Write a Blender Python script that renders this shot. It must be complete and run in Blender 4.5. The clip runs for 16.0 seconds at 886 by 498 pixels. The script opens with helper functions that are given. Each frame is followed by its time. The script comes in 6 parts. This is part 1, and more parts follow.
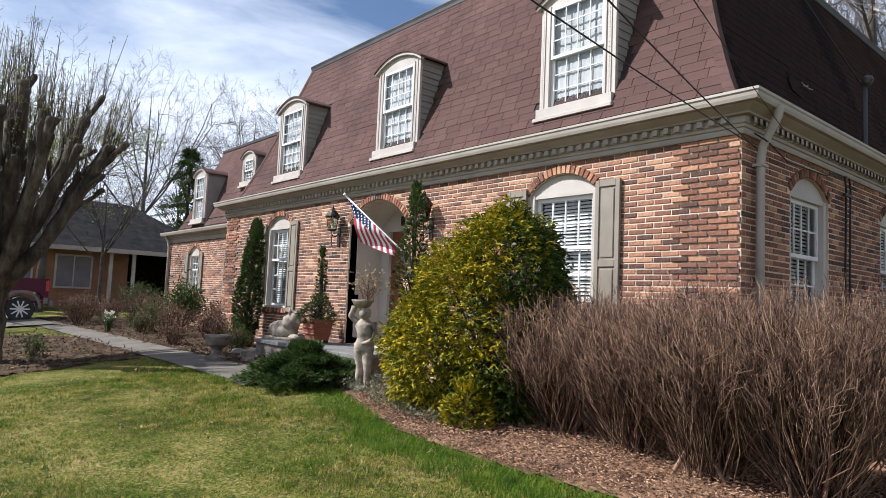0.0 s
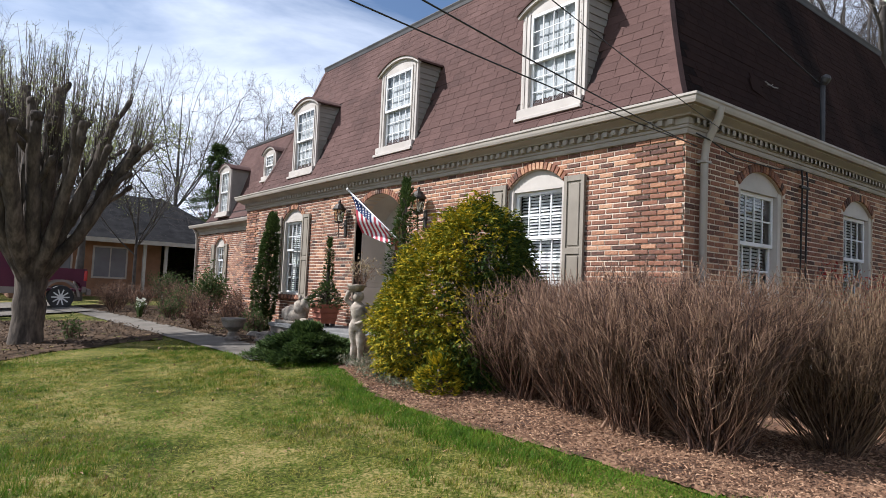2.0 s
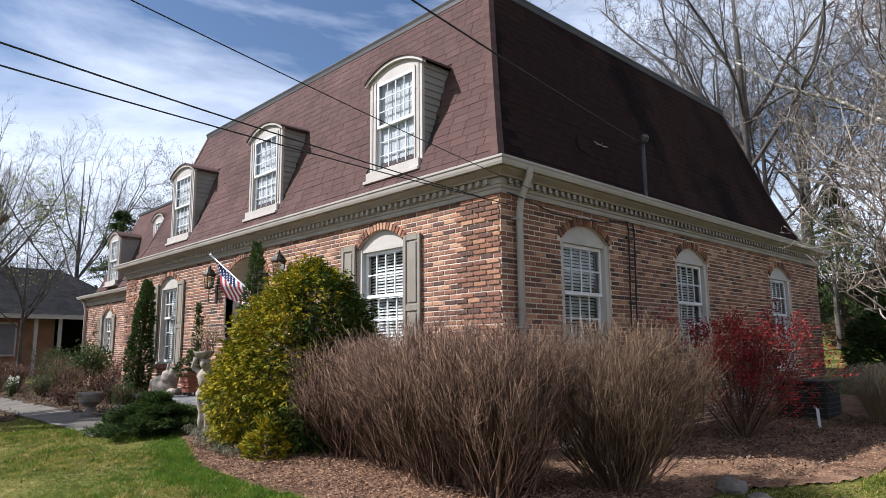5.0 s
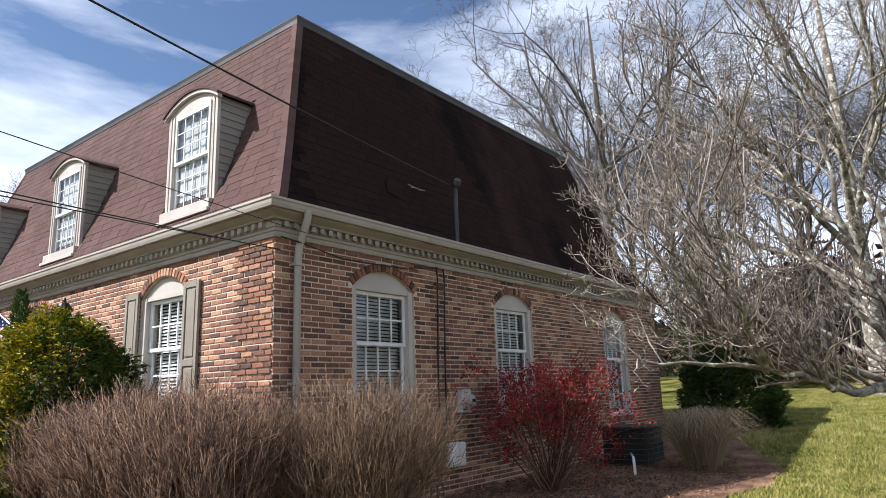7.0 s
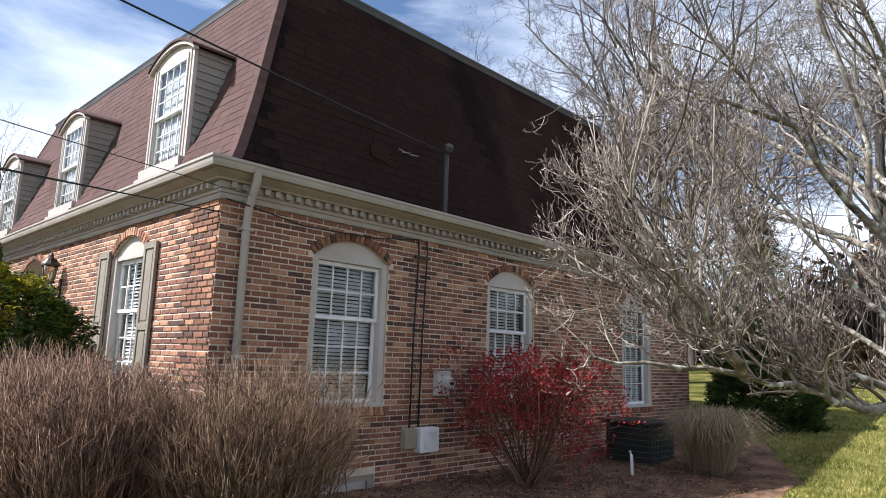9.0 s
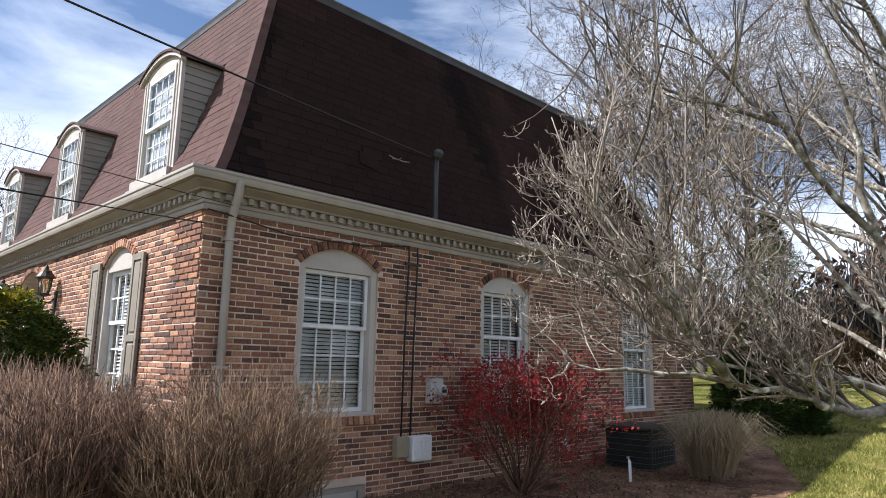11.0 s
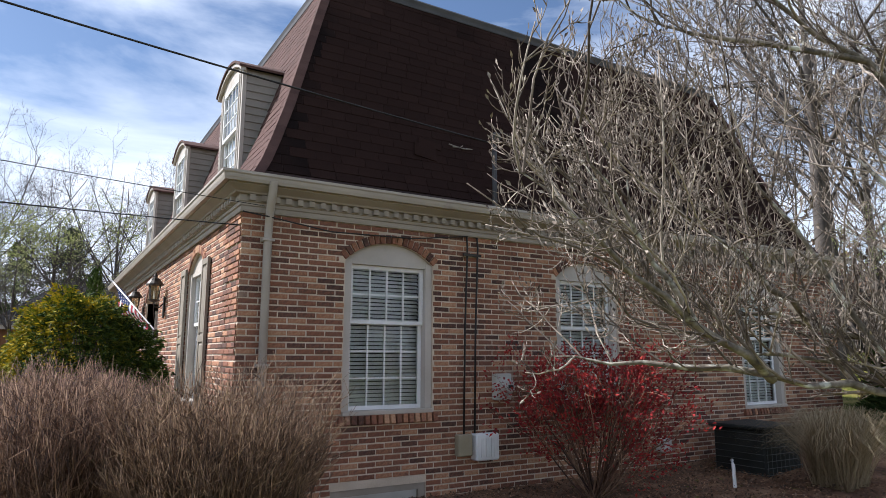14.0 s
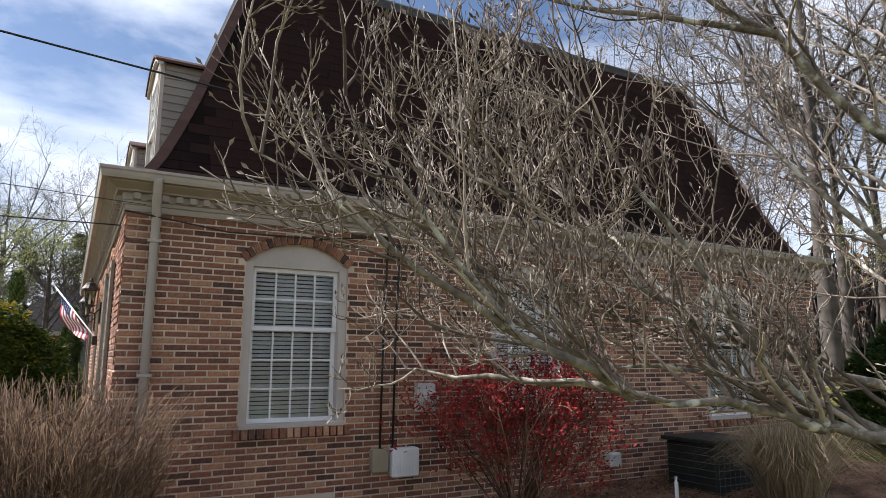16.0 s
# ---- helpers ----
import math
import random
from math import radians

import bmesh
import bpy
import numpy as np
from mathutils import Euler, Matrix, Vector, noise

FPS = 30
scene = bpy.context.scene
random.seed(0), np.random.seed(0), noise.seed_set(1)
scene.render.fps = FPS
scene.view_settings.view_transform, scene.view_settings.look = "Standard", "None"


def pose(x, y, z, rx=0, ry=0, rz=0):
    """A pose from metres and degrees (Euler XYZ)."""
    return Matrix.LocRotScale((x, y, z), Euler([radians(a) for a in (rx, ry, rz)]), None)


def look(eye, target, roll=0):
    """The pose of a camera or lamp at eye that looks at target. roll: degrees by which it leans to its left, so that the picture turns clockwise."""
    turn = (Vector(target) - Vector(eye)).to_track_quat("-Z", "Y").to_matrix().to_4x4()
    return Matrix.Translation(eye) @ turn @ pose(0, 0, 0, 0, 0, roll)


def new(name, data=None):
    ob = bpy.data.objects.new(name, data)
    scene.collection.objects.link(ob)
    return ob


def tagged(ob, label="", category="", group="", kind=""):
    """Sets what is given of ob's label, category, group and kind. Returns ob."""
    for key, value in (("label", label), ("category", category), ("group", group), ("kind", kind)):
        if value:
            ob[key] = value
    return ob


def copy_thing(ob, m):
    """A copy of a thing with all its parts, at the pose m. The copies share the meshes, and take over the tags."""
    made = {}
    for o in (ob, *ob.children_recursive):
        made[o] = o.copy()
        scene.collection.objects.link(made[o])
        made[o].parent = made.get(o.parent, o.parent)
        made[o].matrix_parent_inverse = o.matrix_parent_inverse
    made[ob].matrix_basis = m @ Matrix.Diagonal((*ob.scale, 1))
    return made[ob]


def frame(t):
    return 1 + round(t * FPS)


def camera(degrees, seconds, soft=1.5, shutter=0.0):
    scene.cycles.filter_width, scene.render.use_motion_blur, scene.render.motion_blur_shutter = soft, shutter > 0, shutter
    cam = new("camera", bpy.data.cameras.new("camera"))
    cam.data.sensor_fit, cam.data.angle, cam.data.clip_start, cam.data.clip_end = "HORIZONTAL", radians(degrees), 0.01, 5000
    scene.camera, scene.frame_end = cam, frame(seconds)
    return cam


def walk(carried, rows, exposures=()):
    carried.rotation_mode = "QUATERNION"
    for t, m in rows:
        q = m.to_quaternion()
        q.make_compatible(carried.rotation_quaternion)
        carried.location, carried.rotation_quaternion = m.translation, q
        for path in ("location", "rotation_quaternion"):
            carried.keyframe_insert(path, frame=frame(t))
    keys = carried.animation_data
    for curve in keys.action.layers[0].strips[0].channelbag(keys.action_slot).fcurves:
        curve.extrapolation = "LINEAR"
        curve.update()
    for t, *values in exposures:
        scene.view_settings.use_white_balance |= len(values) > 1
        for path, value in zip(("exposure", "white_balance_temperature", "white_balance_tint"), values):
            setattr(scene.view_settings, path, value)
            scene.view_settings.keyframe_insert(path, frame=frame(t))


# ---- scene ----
cam = camera(67.9, 16.0, 0.6)
PATH = [
    (0, (0.027, 0.173, 2.0), (1.325, 1.687, 2.158), 2.5),
    (0.5, (0.035, -0.158, 1.959), (1.335, 1.335, 2.244), 3.1),
    (1, (-0.02, -0.401, 1.957), (1.275, 1.112, 2.14), 3.7),
    (1.5, (-0.023, -0.69, 1.945), (1.219, 0.866, 2.134), 3.7),
    (2, (-0.046, -0.855, 1.937), (1.182, 0.719, 2.065), 2.5),
    (2.5, (-0.159, -0.981, 1.917), (1.087, 0.581, 1.982), 2.2),
    (3, (-0.176, -1.136, 1.913), (1.075, 0.418, 2.059), 2.0),
    (3.5, (-0.086, -1.337, 1.901), (1.115, 0.26, 1.997), 1.3),
    (4, (0.091, -1.437, 1.94), (1.274, 0.155, 2.195), 0.0),
    (4.5, (0.369, -1.538, 1.95), (1.698, -0.064, 2.192), 1.2),
    (5, (0.708, -1.791, 1.968), (2.073, -0.362, 2.271), -0.5),
    (5.1, (0.759, -1.857, 1.969), (2.192, -0.509, 2.324), -0.6),
    (5.2, (0.8, -1.913, 1.973), (2.298, -0.639, 2.337), -1.5),
    (7.3, (2.238, -2.567, 2.098), (3.779, -1.366, 2.525), -2.0),
    (7.5, (2.377, -2.631, 2.111), (3.875, -1.382, 2.553), -1.3),
    (8, (2.663, -2.814, 2.155), (4.113, -1.501, 2.572), -1.3),
    (8.5, (2.989, -2.873, 2.199), (4.415, -1.511, 2.532), 1.8),
    (10.8, (3.484, -3.042, 2.262), (4.872, -1.646, 2.61), 0.7),
    (11, (3.469, -3.058, 2.268), (4.861, -1.665, 2.616), 1.0),
    (11.5, (3.453, -3.063, 2.274), (4.853, -1.685, 2.652), 1.3),
    (12, (3.462, -3.094, 2.274), (4.871, -1.723, 2.638), 1.3),
    (12.5, (3.601, -3.116, 2.26), (4.948, -1.71, 2.715), -0.9),
    (13, (3.921, -3.217, 2.307), (5.222, -1.737, 2.652), -2.7),
    (13.5, (4.283, -3.246, 2.265), (5.434, -1.662, 2.67), 0.5),
    (14, (4.644, -3.539, 2.292), (5.664, -1.85, 2.617), 0.1),
    (14.5, (5.006, -3.696, 2.341), (6.064, -2.047, 2.742), -2.7),
    (15, (5.609, -3.901, 2.262), (6.615, -2.217, 2.652), -1.6),
    (15.5, (5.781, -3.928, 2.292), (6.755, -2.233, 2.71), -2.6),
    (16, (5.906, -3.689, 2.341), (6.87, -1.969, 2.679), 0.1),
]
walk(cam, [(t, look(eye, target, roll)) for t, eye, target, roll in PATH],
     [(0, 0.31, 5870, 13), (5, 0.28, 5780, 13), (7.5, 0.56, 5900, 13), (8.5, 0.64, 5880, 13), (11, 0.53, 5850, 13), (12.5, 0.48, 5850, 13), (14, 0.48, 5870, 13), (16, 0.48, 6150, 14)])

# ---- world, sun ----
SUN_EL, SUN_AZ = 44.0, math.atan2(0.65, -0.76)
world = bpy.data.worlds.new("sky")
scene.world = world
world.use_nodes = True
wn, wl = world.node_tree.nodes, world.node_tree.links
wn.clear()
w_out, w_bg, w_sky = wn.new("ShaderNodeOutputWorld"), wn.new("ShaderNodeBackground"), wn.new("ShaderNodeTexSky")
w_sky.sky_type, w_sky.sun_disc = "NISHITA", False
w_sky.sun_elevation, w_sky.sun_rotation = radians(SUN_EL), math.pi / 2 - SUN_AZ
w_sky.air_density, w_sky.dust_density, w_sky.ozone_density = 1.0, 0.6, 1.6
w_co, w_map, w_noise, w_ramp, w_mix = (wn.new("ShaderNodeTexCoord"), wn.new("ShaderNodeMapping"), wn.new("ShaderNodeTexNoise"),
                                       wn.new("ShaderNodeValToRGB"), wn.new("ShaderNodeMix"))
w_map.inputs["Scale"].default_value = (1.2, 0.8, 3.2)
w_map.inputs["Rotation"].default_value = (0.25, 0.1, 0.5)
w_map.inputs["Location"].default_value = (0.35, 0.1, 0.2)
w_noise.inputs["Scale"].default_value, w_noise.inputs["Detail"].default_value = 1.6, 7
w_noise.inputs["Roughness"].default_value, w_noise.inputs["Distortion"].default_value = 0.55, 0.4
w_ramp.color_ramp.elements[0].position, w_ramp.color_ramp.elements[1].position = 0.4, 0.64
w_mix.data_type = "RGBA"
w_mix.inputs["B"].default_value = (9.6, 10.1, 10.8, 1)
wl.new(w_co.outputs["Generated"], w_map.inputs["Vector"])
wl.new(w_map.outputs["Vector"], w_noise.inputs["Vector"])
w_sep, w_low, w_add = wn.new("ShaderNodeSeparateXYZ"), wn.new("ShaderNodeMapRange"), wn.new("ShaderNodeMath")
w_low.inputs["From Max"].default_value, w_low.inputs["To Min"].default_value, w_low.inputs["To Max"].default_value = 0.5, 0.16, -0.02
w_add.operation = "ADD"
wl.new(w_co.outputs["Generated"], w_sep.inputs[0])
wl.new(w_sep.outputs["Z"], w_low.inputs["Value"])
wl.new(w_noise.outputs["Fac"], w_add.inputs[0])
wl.new(w_low.outputs["Result"], w_add.inputs[1])
wl.new(w_add.outputs[0], w_ramp.inputs["Fac"])
wl.new(w_ramp.outputs["Color"], w_mix.inputs["Factor"])
wl.new(w_sky.outputs["Color"], w_mix.inputs["A"])
wl.new(w_mix.outputs["Result"], w_bg.inputs["Color"])
w_bg.inputs["Strength"].default_value = 0.09
wl.new(w_bg.outputs["Background"], w_out.inputs["Surface"])
sun = new("sun", bpy.data.lights.new("sun", "SUN"))
sun.data.energy, sun.data.angle, sun.data.color = 6.7, radians(0.6), (1.0, 0.95, 0.87)
sun.matrix_basis = look((10 * math.cos(SUN_AZ), 10 * math.sin(SUN_AZ), 10 * math.tan(radians(SUN_EL))), (0, 0, 0))


# ---- materials ----
def rgb(c):
    return (*c, 1.0)


def material(name, colors, rough=0.7, scale=6.0, fine=60.0, vary=0.35, bump=0.2, metal=0.0, pieces=0.0, spec=0.4, dirt=None, stretch=(1, 1, 1)):
    """colors: a run of base colours. The spread comes from two sizes of grain and, by pieces, from each piece's own chance value."""
    m = bpy.data.materials.new(name)
    m.use_nodes = True
    n, l = m.node_tree.nodes, m.node_tree.links
    b = n["Principled BSDF"]
    b.inputs["Roughness"].default_value, b.inputs["Metallic"].default_value = rough, metal
    b.inputs["Specular IOR Level"].default_value = spec
    co, mp = n.new("ShaderNodeTexCoord"), n.new("ShaderNodeMapping")
    mp.inputs["Scale"].default_value = stretch
    l.new(co.outputs["Object"], mp.inputs["Vector"])
    big, small = n.new("ShaderNodeTexNoise"), n.new("ShaderNodeTexNoise")
    big.inputs["Scale"].default_value, small.inputs["Scale"].default_value = scale, fine
    big.inputs["Detail"].default_value, small.inputs["Detail"].default_value = 4, 3
    for t in (big, small):
        l.new(mp.outputs["Vector"], t.inputs["Vector"])
    ramp = n.new("ShaderNodeValToRGB")
    while len(ramp.color_ramp.elements) < len(colors):
        ramp.color_ramp.elements.new(0.5)
    for i, c in enumerate(colors):
        ramp.color_ramp.elements[i].position = i / max(1, len(colors) - 1)
        ramp.color_ramp.elements[i].color = rgb(c)

    def calc(op, a, c):
        k = n.new("ShaderNodeMath")
        k.operation = op
        for i, v in enumerate((a, c)):
            if isinstance(v, (int, float)):
                k.inputs[i].default_value = v
            else:
                l.new(v, k.inputs[i])
        return k.outputs[0]
    f = calc("ADD", calc("MULTIPLY", calc("SUBTRACT", big.outputs["Fac"], 0.5), 2.2 * (1 - pieces) + 0.5 * pieces), 0.5)
    f = calc("ADD", f, calc("MULTIPLY", calc("SUBTRACT", small.outputs["Fac"], 0.5), vary))
    if pieces:
        inf, geo = n.new("ShaderNodeObjectInfo"), n.new("ShaderNodeNewGeometry")
        chance = calc("FRACT", calc("ADD", inf.outputs["Random"], geo.outputs["Random Per Island"]), 0)
        f = calc("ADD", f, calc("MULTIPLY", calc("SUBTRACT", chance, 0.5), pieces))
    l.new(f, ramp.inputs["Fac"])
    col = ramp.outputs["Color"]
    if dirt:
        st, sr, mx = n.new("ShaderNodeTexNoise"), n.new("ShaderNodeValToRGB"), n.new("ShaderNodeMix")
        st.inputs["Scale"].default_value, st.inputs["Detail"].default_value = dirt[1], 6
        sr.color_ramp.elements[0].position, sr.color_ramp.elements[1].position = dirt[2], dirt[2] + 0.12
        mx.data_type = "RGBA"
        l.new(co.outputs["Object"], st.inputs["Vector"])
        l.new(st.outputs["Fac"], sr.inputs["Fac"])
        l.new(sr.outputs["Color"], mx.inputs["Factor"])
        l.new(col, mx.inputs["A"])
        mx.inputs["B"].default_value = rgb(dirt[0])
        col = mx.outputs["Result"]
    l.new(col, b.inputs["Base Color"])
    if bump:
        bp = n.new("ShaderNodeBump")
        bp.inputs["Strength"].default_value, bp.inputs["Distance"].default_value = bump, 0.01
        l.new(small.outputs["Fac"], bp.inputs["Height"])
        l.new(bp.outputs["Normal"], b.inputs["Normal"])
    return m


def leafy(name, colors, through_light=0.35, rough=0.55, scale=1.2, pieces=0.75):
    """Leaves: each its own shade, with light that passes through."""
    m = material(name, colors, rough + 0.15, scale, 30, 0.25, 0, pieces=pieces, spec=0.16)
    n, l = m.node_tree.nodes, m.node_tree.links
    b, out = n["Principled BSDF"], n["Material Output"]
    tr, mx = n.new("ShaderNodeBsdfTranslucent"), n.new("ShaderNodeMixShader")
    l.new(b.inputs["Base Color"].links[0].from_socket, tr.inputs["Color"])
    mx.inputs[0].default_value = through_light
    l.new(b.outputs[0], mx.inputs[1])
    l.new(tr.outputs[0], mx.inputs[2])
    l.new(mx.outputs[0], out.inputs["Surface"])
    return m


BRICK = material("brick_face", [(0.04, 0.024, 0.019), (0.12, 0.056, 0.038), (0.255, 0.107, 0.06), (0.165, 0.076, 0.049), (0.355, 0.168, 0.092), (0.47, 0.285, 0.172)],
                 0.85, 1.3, 45, 0.5, 0.5, pieces=0.82, dirt=((0.33, 0.235, 0.17), 2.2, 0.66))
MORTAR = material("mortar", [(0.42, 0.345, 0.265), (0.66, 0.555, 0.435)], 0.95, 2.5, 90, 0.5, 0.5)
SHINGLE = material("brown_shingle", [(0.062, 0.036, 0.031), (0.092, 0.052, 0.044), (0.12, 0.07, 0.06)], 0.95, 0.9, 160, 0.55, 0.5, pieces=0.35, spec=0.2,
                   dirt=((0.042, 0.028, 0.026), 0.8, 0.62))
ROOF_UNDER = material("roof_felt", [(0.03, 0.02, 0.018), (0.055, 0.034, 0.03)], 0.95, 3, 80)
TRIM = material("taupe_trim_paint", [(0.27, 0.235, 0.19), (0.36, 0.315, 0.26)], 0.55, 2, 40, 0.3, 0.08, dirt=((0.3, 0.26, 0.2), 3, 0.66))
SHUTTER_PAINT = material("shutter_paint", [(0.2, 0.17, 0.13), (0.27, 0.235, 0.185)], 0.6, 3, 50, 0.3, 0.1)
WINDOW_TRIM = material("pale_window_trim", [(0.4, 0.36, 0.31), (0.52, 0.475, 0.42)], 0.55, 2, 40, 0.3, 0.08, dirt=((0.38, 0.33, 0.27), 3, 0.68))
WHITE = material("white_sash_paint", [(0.66, 0.66, 0.65), (0.8, 0.8, 0.79)], 0.45, 3, 40, 0.2, 0.05)
SIDING = material("grey_siding", [(0.22, 0.2, 0.17), (0.29, 0.265, 0.23)], 0.6, 3, 40, 0.3, 0.1)
GUTTER = material("gutter_enamel", [(0.33, 0.29, 0.245), (0.43, 0.385, 0.33)], 0.45, 2, 40, 0.3, 0.05, dirt=((0.28, 0.24, 0.2), 4, 0.63))
BLIND = material("blind_slat", [(0.74, 0.74, 0.72), (0.82, 0.82, 0.8)], 0.6, 2, 30, 0.2, 0)
CURTAIN = material("lace_curtain", [(0.38, 0.39, 0.4), (0.52, 0.53, 0.54)], 0.9, 3, 40, 0.3, 0.1)
# Near-black colour stands in for the gloom of unlit rooms and recesses.
DARK = material("unlit_dark", [(0.02, 0.02, 0.02), (0.035, 0.033, 0.03)], 0.9, 2, 20, 0.2, 0)
METAL_DARK = material("dark_flashing", [(0.04, 0.038, 0.036), (0.075, 0.07, 0.066)], 0.5, 3, 50, 0.3, 0.1, metal=0.3)
BLACK = material("black_rubber", [(0.012, 0.012, 0.012), (0.025, 0.024, 0.023)], 0.6, 5, 60, 0.3, 0.1)
GRASS_SOIL = material("lawn_turf", [(0.02, 0.026, 0.004), (0.08, 0.088, 0.014), (0.23, 0.18, 0.07)], 0.95, 1.2, 38, 2.4, 1.0, spec=0.08)
MULCH = material("bark_mulch", [(0.05, 0.026, 0.015), (0.15, 0.078, 0.042), (0.29, 0.17, 0.098)], 0.95, 2.5, 45, 1.2, 1.0)
SOIL = material("leafy_soil", [(0.02, 0.013, 0.007), (0.05, 0.032, 0.019), (0.12, 0.08, 0.05)], 0.95, 3.5, 50, 1.2, 1.0, spec=0.08)
STONE = material("weathered_stone", [(0.08, 0.066, 0.054), (0.16, 0.135, 0.11), (0.26, 0.225, 0.185)], 0.9, 5, 60, 0.5, 0.4, dirt=((0.12, 0.115, 0.09), 4, 0.6))
CONCRETE = material("concrete", [(0.085, 0.073, 0.057), (0.155, 0.134, 0.106)], 0.9, 2, 70, 0.5, 0.3, dirt=((0.12, 0.105, 0.085), 1.5, 0.6))
TWIG = material("brown_twig", [(0.02, 0.011, 0.008), (0.085, 0.045, 0.029), (0.175, 0.098, 0.059), (0.36, 0.23, 0.145)], 0.85, 3, 60, 0.4, 0.2, pieces=0.85)
BARK = material("grey_bark", [(0.02, 0.015, 0.011), (0.068, 0.052, 0.038), (0.15, 0.118, 0.088)], 0.95, 7, 26, 0.9, 1.0, stretch=(1, 1, 0.3))
LICHEN_BARK = material("lichen_bark", [(0.06, 0.05, 0.04), (0.16, 0.135, 0.105), (0.3, 0.265, 0.21)], 0.9, 6, 24, 0.8, 0.9, dirt=((0.55, 0.54, 0.45), 8, 0.54))
GREY_TWIG = material("grey_twig", [(0.05, 0.037, 0.029), (0.145, 0.113, 0.087), (0.48, 0.41, 0.335)], 0.9, 5, 30, 0.5, 0.3, pieces=0.7)
FAR_BARK = material("pale_bark", [(0.042, 0.035, 0.03), (0.13, 0.112, 0.097)], 0.95, 2, 20, 0.4, 0.1)


def glassy(name, tint=(0.9, 0.93, 0.92)):
    m = bpy.data.materials.new(name)
    m.use_nodes = True
    n, l = m.node_tree.nodes, m.node_tree.links
    n.clear()
    out, mx, cl, gl, fr = (n.new(k) for k in ("ShaderNodeOutputMaterial", "ShaderNodeMixShader", "ShaderNodeBsdfTransparent", "ShaderNodeBsdfGlossy", "ShaderNodeFresnel"))
    cl.inputs["Color"].default_value = rgb(tint)
    gl.inputs["Roughness"].default_value = 0.02
    fr.inputs["IOR"].default_value = 1.5
    l.new(fr.outputs[0], mx.inputs[0])
    l.new(cl.outputs[0], mx.inputs[1])
    l.new(gl.outputs[0], mx.inputs[2])
    l.new(mx.outputs[0], out.inputs["Surface"])
    return m


GLASS = glassy("window_glass")

# ---- building blocks ----
PLACE = {}


def mesh_from(name, verts, faces, smooth=False):
    me = bpy.data.meshes.new(name)
    me.from_pydata([tuple(v) for v in verts], [], [tuple(f) for f in faces])
    if smooth:
        me.shade_smooth()
    me.update()
    return me


def as_mesh(name, shape, smooth=False):
    if isinstance(shape, bmesh.types.BMesh):
        me = bpy.data.meshes.new(name)
        bmesh.ops.recalc_face_normals(shape, faces=shape.faces)
        shape.to_mesh(me)
        shape.free()
        if smooth:
            me.shade_smooth()
        return me
    return shape


def thing(name, label, category, at=(0, 0, 0), group="", kind="", turn=0.0):
    ob = new(name)
    ob.matrix_basis = pose(*at, 0, 0, turn)
    ob.empty_display_size = 0.2
    PLACE[ob.name] = ob.matrix_basis.copy()
    return tagged(ob, label, category, group, kind)


def solid(name, shape, mat, label="", category="", group="", kind="", at=None, smooth=False):
    """A top-level thing of one mesh."""
    me = as_mesh(name, shape, smooth)
    if not me.materials:
        me.materials.append(mat)
    ob = new(name, me)
    ob.matrix_basis = at if at else Matrix()
    PLACE[ob.name] = ob.matrix_basis.copy()
    return tagged(ob, label, category, group, kind)


def part(name, shape, mat, parent, label="", m=None, local=False, smooth=False, kind=""):
    """One mesh under a thing or a part; in world coordinates unless local."""
    me = as_mesh(name, shape, smooth)
    if mat and not me.materials:
        me.materials.append(mat)
    ob = new(name, me)
    ob.parent = parent
    ob.matrix_basis = m if m else Matrix()
    if not local:
        ob.matrix_parent_inverse = PLACE[parent.name].inverted()
        PLACE[ob.name] = ob.matrix_basis.copy()
    else:
        PLACE[ob.name] = PLACE[parent.name] @ ob.matrix_basis
    return tagged(ob, label, "", "", kind)


def box(bm, x0, x1, y0, y1, z0, z1, m=None, bevel=0.0):
    v = [bm.verts.new(Vector(p) if m is None else m @ Vector(p)) for p in
         ((x0, y0, z0), (x1, y0, z0), (x1, y1, z0), (x0, y1, z0), (x0, y0, z1), (x1, y0, z1), (x1, y1, z1), (x0, y1, z1))]
    fs = [bm.faces.new([v[i] for i in q]) for q in ((0, 3, 2, 1), (4, 5, 6, 7), (0, 1, 5, 4), (1, 2, 6, 5), (2, 3, 7, 6), (3, 0, 4, 7))]
    if bevel:
        es = {e for f in fs for e in f.edges}
        bmesh.ops.bevel(bm, geom=list(es), offset=bevel, segments=1, affect="EDGES", profile=0.5)


def boxes(*rows, m=None, bevel=0.0):
    bm = bmesh.new()
    for r in rows:
        box(bm, *r, m=m, bevel=bevel)
    return bm


def prism(bm, outline, y0, y1, m=None):
    """A flat outline of (x, z) given depth along y."""
    a = [bm.verts.new((m or Matrix()) @ Vector((x, y0, z))) for x, z in outline]
    b = [bm.verts.new((m or Matrix()) @ Vector((x, y1, z))) for x, z in outline]
    k = len(outline)
    bm.faces.new(a)
    bm.faces.new(list(reversed(b)))
    for i in range(k):
        bm.faces.new((a[i], b[i], b[(i + 1) % k], a[(i + 1) % k]))


def lathe(bm, rings, sides=16, m=None):
    """rings: (radius, z) from the bottom up."""
    loops = []
    for r, z in rings:
        loops.append([bm.verts.new((m or Matrix()) @ Vector((r * math.cos(2 * math.pi * i / sides), r * math.sin(2 * math.pi * i / sides), z))) for i in range(sides)])
    for a, b in zip(loops, loops[1:]):
        for i in range(sides):
            bm.faces.new((a[i], a[(i + 1) % sides], b[(i + 1) % sides], b[i]))
    bm.faces.new(list(reversed(loops[0])))
    bm.faces.new(loops[-1])


